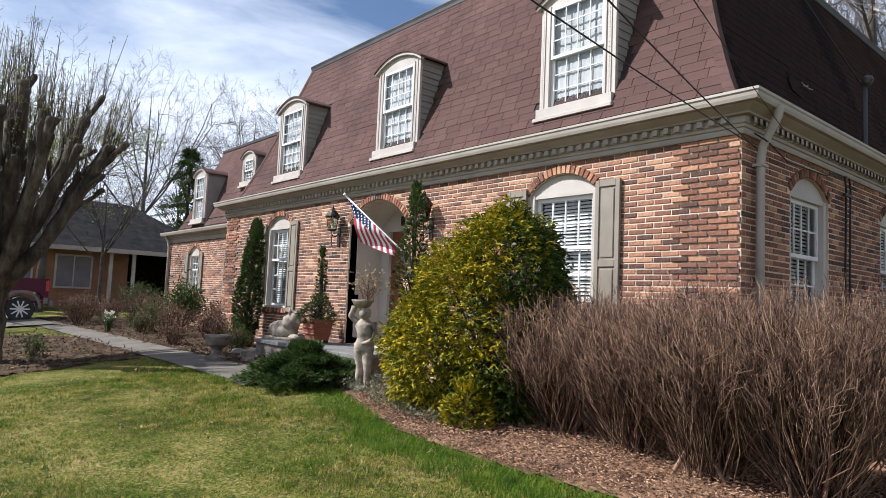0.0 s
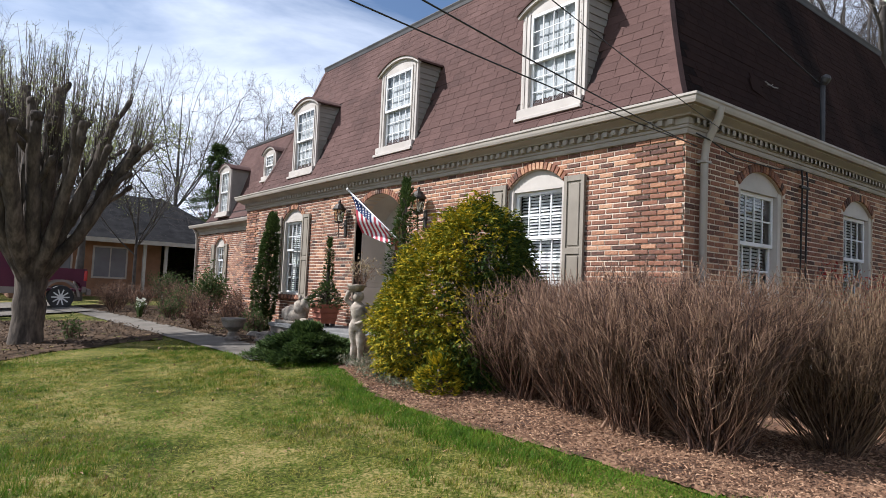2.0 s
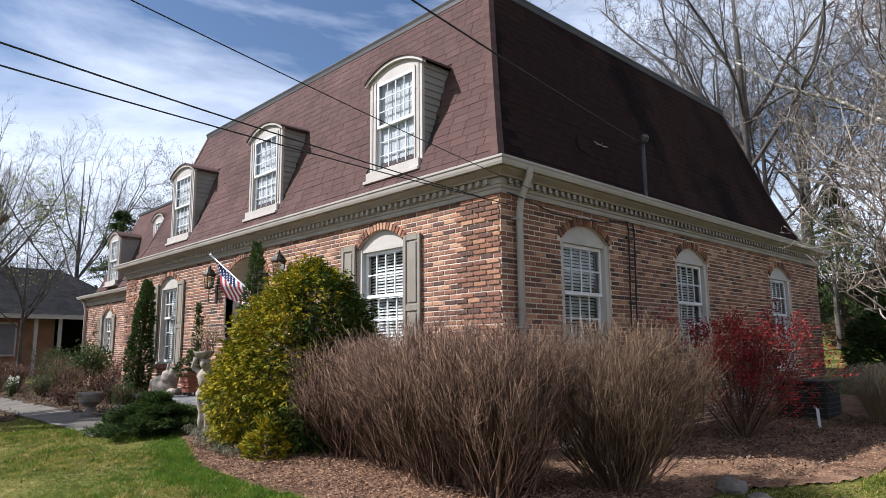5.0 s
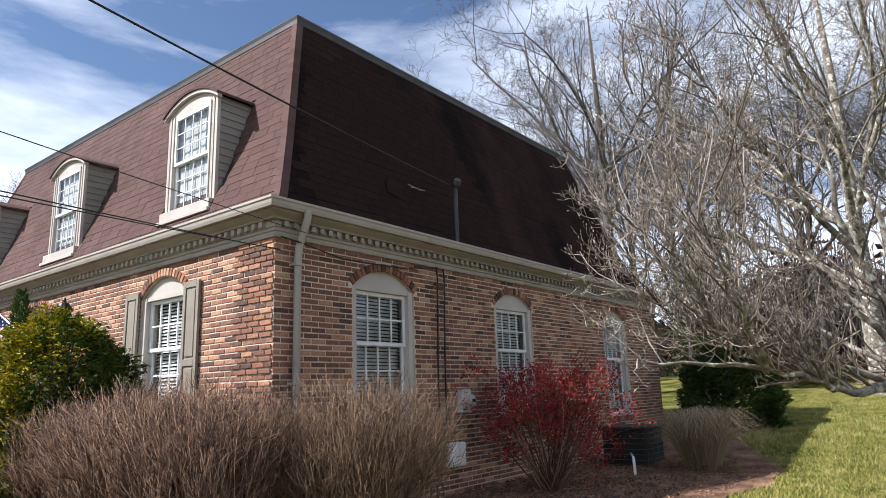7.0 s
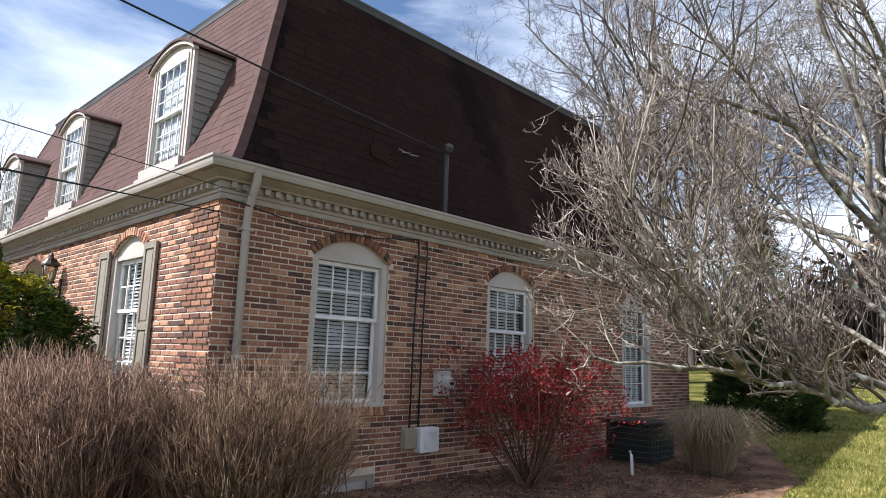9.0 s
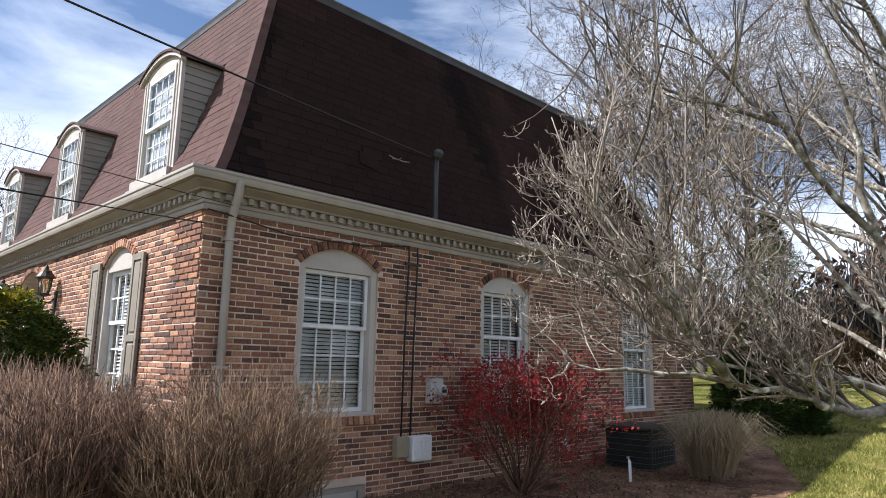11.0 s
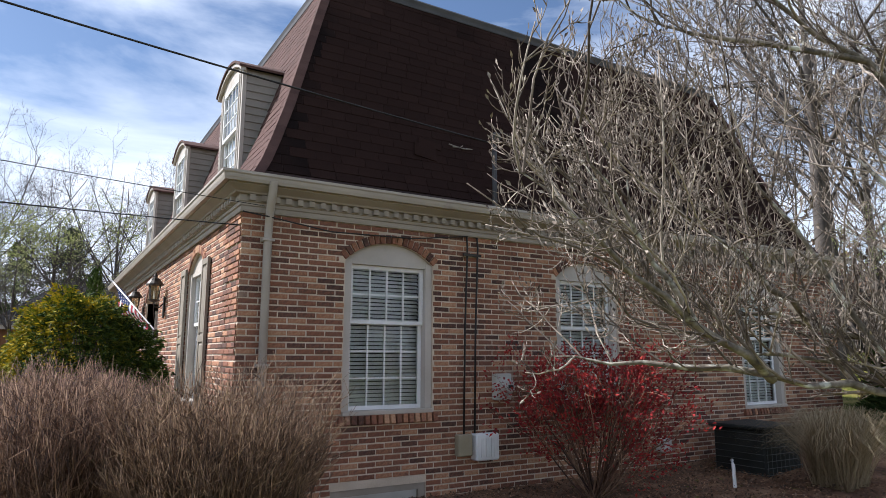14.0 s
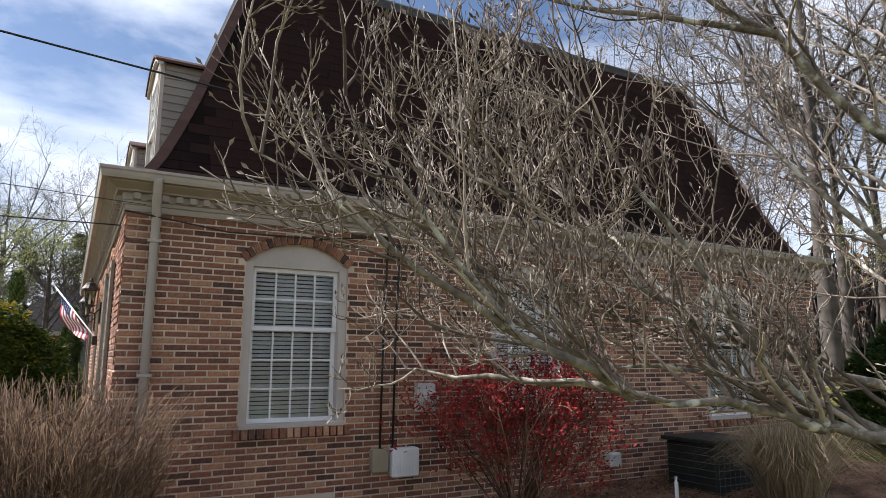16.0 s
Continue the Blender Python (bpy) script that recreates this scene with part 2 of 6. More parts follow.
class Tubes:
    """Many tapered tubes in one mesh."""

    def __init__(self):
        self.v, self.f = [], []

    def add(self, pts, radii, sides=5):
        pts = [Vector(p) for p in pts]
        base = len(self.v)
        for i, p in enumerate(pts):
            d = (pts[min(i + 1, len(pts) - 1)] - pts[max(i - 1, 0)])
            d = d.normalized() if d.length > 1e-9 else Vector((0, 0, 1))
            s = d.cross(Vector((0.31, 0.95, 0.1)) if abs(d.z) > 0.9 else Vector((0, 0, 1))).normalized()
            u = d.cross(s)
            for k in range(sides):
                a = 2 * math.pi * k / sides
                self.v.append(p + (s * math.cos(a) + u * math.sin(a)) * radii[i])
        for i in range(len(pts) - 1):
            for k in range(sides):
                a, b = base + i * sides + k, base + i * sides + (k + 1) % sides
                self.f.append((a, b, b + sides, a + sides))
        self.f.append(tuple(base + (len(pts) - 1) * sides + k for k in range(sides)))

    def mesh(self, name, smooth=True):
        return mesh_from(name, self.v, self.f, smooth)


def tube(pts, radius, sides=8, name="tube"):
    t = Tubes()
    t.add(pts, [radius] * len(pts), sides)
    return t.mesh(name)


class Leaves:
    """Many small bent leaves in one mesh: each a pointed quad folded on its rib."""

    def __init__(self):
        self.v, self.f = [], []

    def add(self, p, d, up, length, width):
        d = Vector(d).normalized()
        s = d.cross(Vector(up))
        s = s.normalized() if s.length > 1e-6 else Vector((1, 0, 0))
        n = s.cross(d)
        b = len(self.v)
        p = Vector(p)
        self.v += [p, p + d * length * 0.5 + s * width * 0.5 + n * width * 0.15, p + d * length - n * width * 0.2, p + d * length * 0.5 - s * width * 0.5 + n * width * 0.15]
        self.f.append((b, b + 1, b + 2, b + 3))

    def mesh(self, name):
        return mesh_from(name, self.v, self.f)


def rnd(a, b):
    return random.uniform(a, b)


def rvec(s=1.0):
    return Vector((rnd(-s, s), rnd(-s, s), rnd(-s, s)))


def smooth(a, b, x):
    t = min(1.0, max(0.0, (x - a) / (b - a)))
    return t * t * (3 - 2 * t)


# ---- ground ----
def ground_z(x, y):
    zx = 0.345 + 0.08 * min(max(x, -8.0), 5.0)
    zx += 0.075 * max(0.0, min(x, 34.0) - 12.0) * smooth(11, 15, x)
    side = 1 - smooth(4.0, 6.5, x)
    yy = 0.031 * max(min(y, 8.5), -6.0)
    if y > 8.5:
        yy -= 0.009 * (min(y, 26) - 8.5)
    yy += 0.03 * max(0.0, min(y, 60) - 28)
    return zx + yy * (0.15 + 0.85 * max(side, smooth(9, 16, y))) + 0.012 * noise.noise(Vector((x * 0.9, y * 0.9, 0)))


def axis(stops):
    out = []
    for a, b, n in stops:
        out += [a + (b - a) * i / n for i in range(n)]
    return out + [stops[-1][1]]


def sheet(name, xs, ys, lift=0.0, keep=None, mat=None, label="", category="", kind="structure", rough=0.0):
    idx, verts, faces = {}, [], []
    for i, x in enumerate(xs):
        for j, y in enumerate(ys):
            idx[i, j] = len(verts)
            verts.append((x, y, ground_z(x, y) + lift + rough * noise.noise(Vector((x * 5, y * 5, 3))) + rough * noise.noise(Vector((x * 16, y * 16, 9)))))
    for i in range(len(xs) - 1):
        for j in range(len(ys) - 1):
            if keep is None or keep(0.5 * (xs[i] + xs[i + 1]), 0.5 * (ys[j] + ys[j + 1])):
                faces.append((idx[i, j], idx[i + 1, j], idx[i + 1, j + 1], idx[i, j + 1]))
    me = mesh_from(name, verts, faces, True)
    bm = bmesh.new()
    bm.from_mesh(me)
    bmesh.ops.delete(bm, geom=[v for v in bm.verts if not v.link_faces], context="VERTS")
    bm.to_mesh(me)
    bm.free()
    return solid(name, me, mat, label, category, kind=kind)


sheet("ground", axis([(-900, -60, 10), (-60, -12, 14), (-12, 24, 110), (24, 70, 24), (70, 900, 10)]),
      axis([(-900, -60, 10), (-60, -10, 14), (-10, 30, 120), (30, 80, 24), (80, 900, 10)]), 0, None, GRASS_SOIL,
      "patchy spring lawn, green with straw-coloured dry turf", "lawn")


def edge_of_bed(y):
    """x at which the lawn ends and the front bed begins."""
    return 3.85 + 0.12 * math.sin(y * 1.1) + 0.3 * smooth(5.0, 7.0, y) + 1.5 * (1 - smooth(-0.4, 1.6, y))


def path_mid(y):
    return 3.86 + 0.012 * (y - 8)


def in_bed(x, y):
    front = -0.3 < y < 8.6 and edge_of_bed(y) < x < 6.4
    side = 5.0 < x < 15.5 and (-0.15 + 0.2 * math.sin(x * 0.9) + 0.35 * max(0.0, x - 12.5)) < y < 3.3
    if x > 5.6 and y < 0.95 - 0.33 * (min(x, 8.4) - 5.6) - 0.05 * max(0.0, x - 8.4) + 0.08 * math.sin(x * 3.1):
        return False
    if x <= 5.6 and y < 0.45 + 0.1 * math.sin(x * 5):
        return False
    return front or side


def in_soil(x, y):
    left = 9.0 < y < 27 and path_mid(y) + 0.25 < x < 7.8
    tree = ((x - 0.6) / 3.3) ** 2 + ((y - 14.7) / 5.6) ** 2 < 1 and x < path_mid(y) - 0.3 and y > 9.9 + 0.85 * x - 0.1 * x * x + 0.1 * math.sin(x * 5)
    return left or tree


sheet("mulch_bed", axis([(3, 18, 260)]), axis([(-1, 9, 180)]), 0.012, in_bed, MULCH, "planting bed of reddish brown shredded bark mulch", "mulch bed", rough=0.018)
sheet("soil_bed", axis([(-3, 8, 150)]), axis([(8.8, 27.2, 240)]), 0.012, in_soil, SOIL, "dark planting bed of soil and leaf litter", "garden bed", rough=0.03)

# ---- the house ----
X0, X1, Y0, Y1 = 6.28, 17.0, 3.08, 15.40       # main block
WX, WY1 = 7.5, 23.1                            # wing: its front wall and far end
BRICK_TOP, FLOOR_Z, FOOT = 3.78, 1.2, 0.45
COURSE, STRETCH = 0.0622, 0.205
FRONT = pose(X0, 0, 0, 0, 0, -90)              # facade frames: x along the wall, y inward, z up
SIDE = pose(0, Y0, 0)
WING = pose(WX, 0, 0, 0, 0, -90)
house = thing("house", "two-storey brown brick house with a brown mansard roof and dormers", "house", (X0, Y0, 0.7))


def arch_z(x, half, spring, rise):
    """Height of a flat arch of that half width at x from its middle."""
    r = (half * half + rise * rise) / (2 * rise)
    return spring + math.sqrt(max(0.0, r * r - x * x)) - (r - rise)


def arch_outline(cx, half, z0, spring, rise, n=12):
    pts = [(cx - half, z0), (cx + half, z0)]
    for i in range(n + 1):
        x = half - 2 * half * i / n
        pts.append((cx + x, arch_z(x, half, spring, rise)))
    return pts


def wall_body(name, m, x0, x1, z0, z1, holes, label, thick=0.25):
    bm = bmesh.new()
    edges = []
    for loop in [[(x0, z0), (x1, z0), (x1, z1), (x0, z1)]] + [arch_outline(*h) if len(h) == 5 else h[0] for h in holes]:
        vs = [bm.verts.new((x, 0, z)) for x, z in loop]
        edges += [bm.edges.new((vs[i], vs[(i + 1) % len(vs)])) for i in range(len(vs))]
    bmesh.ops.triangle_fill(bm, use_beauty=True, use_dissolve=False, edges=edges)
    ex = bmesh.ops.extrude_face_region(bm, geom=list(bm.faces))
    bmesh.ops.translate(bm, vec=(0, thick, 0), verts=[g for g in ex["geom"] if isinstance(g, bmesh.types.BMVert)])
    bmesh.ops.transform(bm, matrix=m, verts=bm.verts)
    return part(name, bm, MORTAR, house, label)


def brick_mesh(length, height, depth=0.02):
    """A brick's face with softened edges, from the wall plane outward (-y)."""
    b, l, h = 0.005, length / 2, height / 2
    v = [(-l, 0.004, -h), (l, 0.004, -h), (l, 0.004, h), (-l, 0.004, h), (-l, -depth * 0.6, -h), (l, -depth * 0.6, -h), (l, -depth * 0.6, h), (-l, -depth * 0.6, h),
         (-l + b, -depth, -h + b), (l - b, -depth, -h + b), (l - b, -depth, h - b), (-l + b, -depth, h - b)]
    f = [(8, 9, 10, 11)]
    for k in range(4):
        j = (k + 1) % 4
        f += [(k, j, 4 + j, 4 + k), (4 + k, 4 + j, 8 + j, 8 + k)]
    return v, f


BRICK_V, BRICK_F = brick_mesh(STRETCH - 0.015, COURSE - 0.0155, 0.007)
BRICK_MESH = mesh_from("brick", BRICK_V, BRICK_F)
BRICK_MESH.materials.append(BRICK)
LATE = []        # bricks and shingles that become objects of their own, made last


def lay_bricks(wall, m, x0, x1, z0, z1, holes, near, proud=None, rings=True, keep=300):
    """Courses of bricks on a wall, cut at the openings; the whole ones nearest to near (x, z) become parts."""
    whole, cut = [], []
    row, z = 0, z0
    while z + COURSE <= z1 + 0.02:
        zc = z + COURSE / 2
        gaps = []
        for h in holes:
            if len(h) == 5:
                cx, half, za, spring, rise = h
                ring = 0.105
                if za - 0.06 < zc < spring + rise + ring:
                    if zc < spring:
                        gaps.append((cx - half, cx + half))
                    else:
                        w = 0
                        for i in range(41):
                            x = (half + 0.07) * i / 40
                            if arch_z(min(x, half), half, spring, rise) + ring * (1 if x < half else 0.4) > zc:
                                w = x
                        gaps.append((cx - w, cx + w))
            else:
                a, b, za, zb = h[1]
                if za < zc < zb:
                    gaps.append((a, b))
        x = x0 - (STRETCH / 2 if row % 2 else 0)
        while x < x1:
            pieces = [(max(x, x0), min(x + STRETCH, x1))]
            for a, b in gaps:
                nxt = []
                for p, q in pieces:
                    if q <= a or p >= b:
                        nxt.append((p, q))
                    else:
                        if p < a:
                            nxt.append((p, a))
                        if q > b:
                            nxt.append((b, q))
                pieces = nxt
            for p, q in pieces:
                if q - p > 0.035:
                    out = proud(0.5 * (p + q), row) if proud else 0.0
                    (whole if abs(q - p - STRETCH) < 1e-6 else cut).append((0.5 * (p + q), zc, q - p, out))
            x += STRETCH
        row += 1
        z += COURSE
    whole.sort(key=lambda b: (b[0] - near[0]) ** 2 + (b[1] - near[1]) ** 2)
    for x, zc, l, out in whole[:keep]:
        LATE.append(("brick", BRICK_MESH, wall, m @ pose(x + rnd(-0.002, 0.002), -out + rnd(-0.002, 0.002), zc + rnd(-0.0015, 0.0015), 0, rnd(-0.5, 0.5), 0)))
    v, f = [], []
    for x, zc, l, out in whole[keep:] + cut:
        bv, bf = (BRICK_V, BRICK_F) if abs(l - STRETCH) < 1e-6 else brick_mesh(l - 0.015, COURSE - 0.0155, 0.007)
        k, o = len(v), rnd(-0.002, 0.002)
        v += [m @ Vector((p[0] + x, (p[1] if p[1] > 0 else p[1] - out + o), p[2] + zc)) for p in bv]
        f += [tuple(k + i for i in q) for q in bf]
    # arch rings of bricks on edge, and the sloping sill of bricks under each window
    for h in holes:
        if len(h) != 5 or not rings:
            continue
        cx, half, za, spring, rise = h
        r = (half * half + rise * rise) / (2 * rise)
        zc0, span = spring + rise - r, math.asin(min(1.0, half / r))
        n = max(8, int(2 * span * r / 0.066))
        rv, rf = brick_mesh(2 * span * (r + 0.05) / n - 0.012, 0.1, 0.02)
        for i in range(n):
            a = -span + 2 * span * (i + 0.5) / n
            mm = m @ pose(cx, rnd(-0.004, 0), zc0) @ pose(0, 0, 0, 0, math.degrees(a), 0) @ pose(0, 0, r + 0.053)
            k = len(v)
            v += [mm @ Vector(p) for p in rv]
            f += [tuple(k + i2 for i2 in q) for q in rf]
        if za > 1.0:
            n = int(2 * (half + 0.06) / 0.072)
            sv, sf = brick_mesh(0.061, 0.1, 0.05)
            for i in range(n):
                k = len(v)
                mm = m @ pose(cx - half - 0.06 + (i + 0.5) * 2 * (half + 0.06) / n, 0.0, za - 0.055, -12, 0, 0)
                v += [mm @ Vector(p) for p in sv]
                f += [tuple(k + i2 for i2 in q) for q in sf]
    part("brickwork", mesh_from("brickwork", v, f), BRICK, wall, kind="stuff")


def quoin(x, row):
    """The corner blocks stand proud, five courses of six."""
    return 0.014 if row % 6 < 5 else 0.0


# openings: middle, half width, bottom, spring of the arch, rise
F_WIN = [(-12.70, 0.53, 1.72, 3.37, 0.24), (-5.29, 0.53, 1.72, 3.37, 0.24)]
S_WIN = [(7.95, 0.55, 1.68, 3.34, 0.22), (10.93, 0.55, 1.68, 3.34, 0.22), (14.75, 0.55, 1.50, 3.34, 0.22)]
ENTRY = (-9.2, 0.80, FLOOR_Z, 3.28, 0.36)
BASEMENT = ([(7.3, 0.5), (8.42, 0.5), (8.42, 0.93), (7.3, 0.93)], (7.3, 8.42, 0.5, 0.995))
W_WIN = [(-20.75, 0.45, 1.95, 3.1, 0.26), (-17.6, 0.45, 1.95, 3.1, 0.26)]
wall_front = wall_body("wall", FRONT, -Y1, -Y0, FOOT, 3.85, F_WIN + [ENTRY], "sunlit multicoloured brown brick front wall with arched openings")
wall_side = wall_body("wall", SIDE, X0 + 0.252, X1, FOOT, 3.85, S_WIN + [BASEMENT], "shaded brown brick side wall with arched windows")
part("wall", boxes((X1 - 0.25, X1, Y0 + 0.252, Y1 - 0.252, FOOT, 3.85), (X0 + 0.252, X1, Y1 - 0.25, Y1, FOOT, 3.85)), BRICK, house)
wall_wing = wall_body("wall", WING, -WY1, -Y1 - 0.002, FOOT, 3.62, W_WIN, "brown brick front wall of the lower wing")
part("wall", boxes((WX + 0.252, 14.5, WY1 - 0.25, WY1, FOOT, 3.62), (14.25, 14.5, Y1, WY1 - 0.252, FOOT, 3.62)), BRICK, house)
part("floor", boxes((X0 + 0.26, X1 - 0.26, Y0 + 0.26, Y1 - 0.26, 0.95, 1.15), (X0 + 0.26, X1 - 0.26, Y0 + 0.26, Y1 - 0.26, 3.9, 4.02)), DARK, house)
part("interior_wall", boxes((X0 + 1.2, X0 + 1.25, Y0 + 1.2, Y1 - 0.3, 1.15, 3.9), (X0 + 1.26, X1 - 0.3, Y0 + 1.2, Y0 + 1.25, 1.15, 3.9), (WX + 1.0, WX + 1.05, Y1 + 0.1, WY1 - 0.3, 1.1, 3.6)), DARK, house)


# ---- cornice, gutters, roof ----
def sweep(rect, profile, sides=(0, 1, 2, 3)):
    """A moulding round a rectangle: profile of (outward, z), mitred at the corners."""
    x0, x1, y0, y1 = rect
    bm = bmesh.new()
    rings = [[bm.verts.new(p) for p in ((x0 - o, y0 - o, z), (x1 + o, y0 - o, z), (x1 + o, y1 + o, z), (x0 - o, y1 + o, z))] for o, z in profile]
    k = len(profile)
    for i in range(k - 1):
        for s in sides:
            bm.faces.new((rings[i][s], rings[i][(s + 1) % 4], rings[i + 1][(s + 1) % 4], rings[i + 1][s]))
    return bm


MAIN = (X0, X1, Y0, Y1)
cornice = part("cornice", sweep(MAIN, [(-0.02, 3.745), (0.03, 3.745), (0.035, 3.765), (0.035, 3.80), (0.05, 3.808), (0.05, 3.84), (0.062, 3.846), (0.062, 3.912), (0.11, 3.918),
                                       (0.12, 3.935), (0.17, 3.965), (0.2, 3.985), (0.2, 4.02), (-0.1, 4.02)]), TRIM, house, "taupe painted wooden cornice")
gutter = part("gutter", sweep(MAIN, [(0.195, 4.0), (0.25, 4.0), (0.262, 4.03), (0.268, 4.06), (0.28, 4.075), (0.28, 4.1), (0.262, 4.1), (0.258, 4.05), (0.2, 4.02)]), GUTTER, house,
              "pale enamelled metal gutter")
DENTIL = mesh_from("dentil", *(lambda b: (b[0], b[1]))(([(x, y, z) for z in (-0.03, 0.03) for x, y in ((-0.036, 0), (0.036, 0), (0.03, -0.045), (-0.03, -0.045))],
                                                        [(0, 1, 2, 3), (7, 6, 5, 4), (0, 4, 5, 1), (1, 5, 6, 2), (2, 6, 7, 3)])))
DENTIL.materials.append(TRIM)
for i in range(int((Y1 - Y0) / 0.125)):
    LATE.append(("dentil", DENTIL, cornice, FRONT @ pose(-Y1 + 0.06 + i * 0.125, -0.06, 3.882)))
for i in range(int((X1 - X0) / 0.125)):
    LATE.append(("dentil", DENTIL, cornice, SIDE @ pose(X0 + 0.06 + i * 0.125, -0.06, 3.882)))

PROFILE = [(0.10, 4.085), (0.37, 4.15), (0.50, 4.36), (0.65, 4.70), (0.85, 5.20), (1.60, 7.42)]      # inward from the gutter's lip, height


def roof_at(z, prof=PROFILE):
    for (a, za), (b, zb) in zip(prof, prof[1:]):
        if za <= z <= zb:
            return a + (b - a) * (z - za) / (zb - za)
    return prof[-1][0]


EAVE = 0.28
roof = part("roof", sweep(MAIN, [(EAVE - d - 0.012, z) for d, z in PROFILE]), ROOF_UNDER, house, "steep brown asphalt shingle mansard roof")
top = EAVE - PROFILE[-1][0]
part("roof_edge", sweep(MAIN, [(top - 0.02, 7.36), (top + 0.035, 7.36), (top + 0.04, 7.42), (top + 0.055, 7.47), (top + 0.02, 7.51), (top - 0.3, 7.53)]), METAL_DARK, house, "weathered dark metal roof edging")
part("flat_roof", boxes((X0 - top + 0.2, X1 + top - 0.2, Y0 - top + 0.2, Y1 + top - 0.2, 7.44, 7.52)), METAL_DARK, house)


def shingle_mesh(w, h, t):
    """A tab that lies on its slope: x along, z up the slope, -y outward."""
    w2 = w / 2 - 0.0035
    v = [(-w2, -t, 0), (w2, -t, 0), (w2, -0.001, h * 1.12), (-w2, -0.001, h * 1.12), (-w2, 0.006, 0), (w2, 0.006, 0)]
    return v, [(0, 1, 2, 3), (4, 5, 1, 0), (0, 3, 4), (1, 5, 2)]


def shingles(m, x0, x1, prof, eave, near, tab=0.305, expo=0.135, keep=300, hip0=True, hip1=True, blocked=()):
    """Courses of tabs up a mansard face in a facade frame; hips draw in at both ends."""
    lens = [math.hypot(b[0] - a[0], b[1] - a[1]) for a, b in zip(prof, prof[1:])]
    total, s, row, all_tabs = sum(lens), 0.0, 0, []
    while s < total - 0.06:
        k, rest = 0, s
        while k < len(lens) - 1 and rest > lens[k]:
            rest -= lens[k]
            k += 1
        (d0, z0), (d1, z1) = prof[k], prof[k + 1]
        d, z = d0 + (d1 - d0) * rest / lens[k], z0 + (z1 - z0) * rest / lens[k]
        tilt = math.degrees(math.atan2(d1 - d0, z1 - z0))
        inward = d + (d1 - d0) / lens[k] * expo * 1.12 + 0.004
        a, b = x0 - eave + (inward if hip0 else 0), x1 + eave - (inward if hip1 else 0)
        x = a - rnd(0, tab)
        while x < b:
            p, q = max(a, x), min(b, x + tab)
            if q - p > 0.04 and not any(u0 < 0.5 * (p + q) < u1 and w0 < z < w1 for u0, u1, w0, w1 in blocked):
                all_tabs.append((0.5 * (p + q), d - eave, z, q - p, tilt))
            x += tab
        s += expo
        row += 1
    return all_tabs


def lay_shingles(tabs, m, parent, near, tab=0.305, expo=0.135, keep=300, mat=None):
    mat = mat or SHINGLE
    whole = [t for t in tabs if abs(t[3] - tab) < 1e-6]
    cut = [t for t in tabs if abs(t[3] - tab) >= 1e-6]
    whole.sort(key=lambda t: (t[0] - near[0]) ** 2 + (t[2] - near[1]) ** 2)
    sv, sf = shingle_mesh(tab, expo, 0.005)
    me = mesh_from("shingle", sv, sf)
    me.materials.append(mat)
    for x, y, z, w, tilt in whole[:keep]:
        LATE.append(("shingle", me, parent, m @ pose(x, y - rnd(0, 0.002), z + rnd(-0.002, 0.002), -tilt, 0, 0)))
    v, f = [], []
    for x, y, z, w, tilt in whole[keep:] + cut:
        tv, tf = shingle_mesh(w, expo, 0.005)
        mm, k = m @ pose(x, y - rnd(0, 0.002), z + rnd(-0.002, 0.002), -tilt, rnd(-0.25, 0.25), 0), len(v)
        v += [mm @ Vector(p) for p in tv]
        f += [tuple(k + i for i in q) for q in tf]
    part("shingle_field", mesh_from("shingle_field", v, f), mat, parent, kind="stuff")


# Darker shingle copy: the side slope's shade is in the colour, plus stain blotches.
SHADED_SHINGLE = material("shaded_stained_shingle", [(0.011, 0.0065, 0.0058), (0.027, 0.015, 0.0125), (0.044, 0.024, 0.019)], 0.97, 0.9, 160, 0.5, 0.5, pieces=0.15, spec=0.05,
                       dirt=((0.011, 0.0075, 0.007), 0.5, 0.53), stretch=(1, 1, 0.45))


def hip_cap(sx, sy):
    """Folded cap tabs up one hip of the main roof."""
    bx, by = (X0 if sx < 0 else X1), (Y0 if sy < 0 else Y1)
    n, pts = 34, []
    z0, z1 = PROFILE[0][1], PROFILE[-1][1]
    for k in range(n):
        za, zb = z0 + 0.02 + (z1 - z0 - 0.04) * k / n, z0 + 0.02 + (z1 - z0 - 0.04) * (k + 1.12) / n
        zb = min(zb, z1)
        v = []
        for z, up in ((za, 0.014), (zb, 0.011)):
            o = EAVE - roof_at(z) + up
            px, py = bx + sx * o, by + sy * o
            v += [(px - sx * 0.11, py + sy * 0.004, z), (px + sx * 0.004, py + sy * 0.004, z), (px + sx * 0.004, py - sy * 0.11, z)]
        pts.append(v)
    verts, faces = [], []
    for v in pts:
        k = len(verts)
        verts += v
        faces += [(k, k + 1, k + 4, k + 3), (k + 1, k + 2, k + 5, k + 4)]
    part("hip_cap", mesh_from("hip_cap", verts, faces), SHINGLE, roof, kind="stuff")


for sx, sy in ((-1, -1), (-1, 1), (1, -1)):
    hip_cap(sx, sy)
DORMERS = (-5.38, -9.22, -13.05)
lay_shingles(shingles(FRONT, -Y1, -Y0, PROFILE, EAVE, None, blocked=[(c - 0.6, c + 0.6, 4.5, 6.1) for c in DORMERS]), FRONT, roof, (-4, 5))
# The side slope takes the darker copy that carries its shade.
lay_shingles(shingles(SIDE, X0, X1, PROFILE, EAVE, None), SIDE, roof, (9, 5), mat=SHADED_SHINGLE)

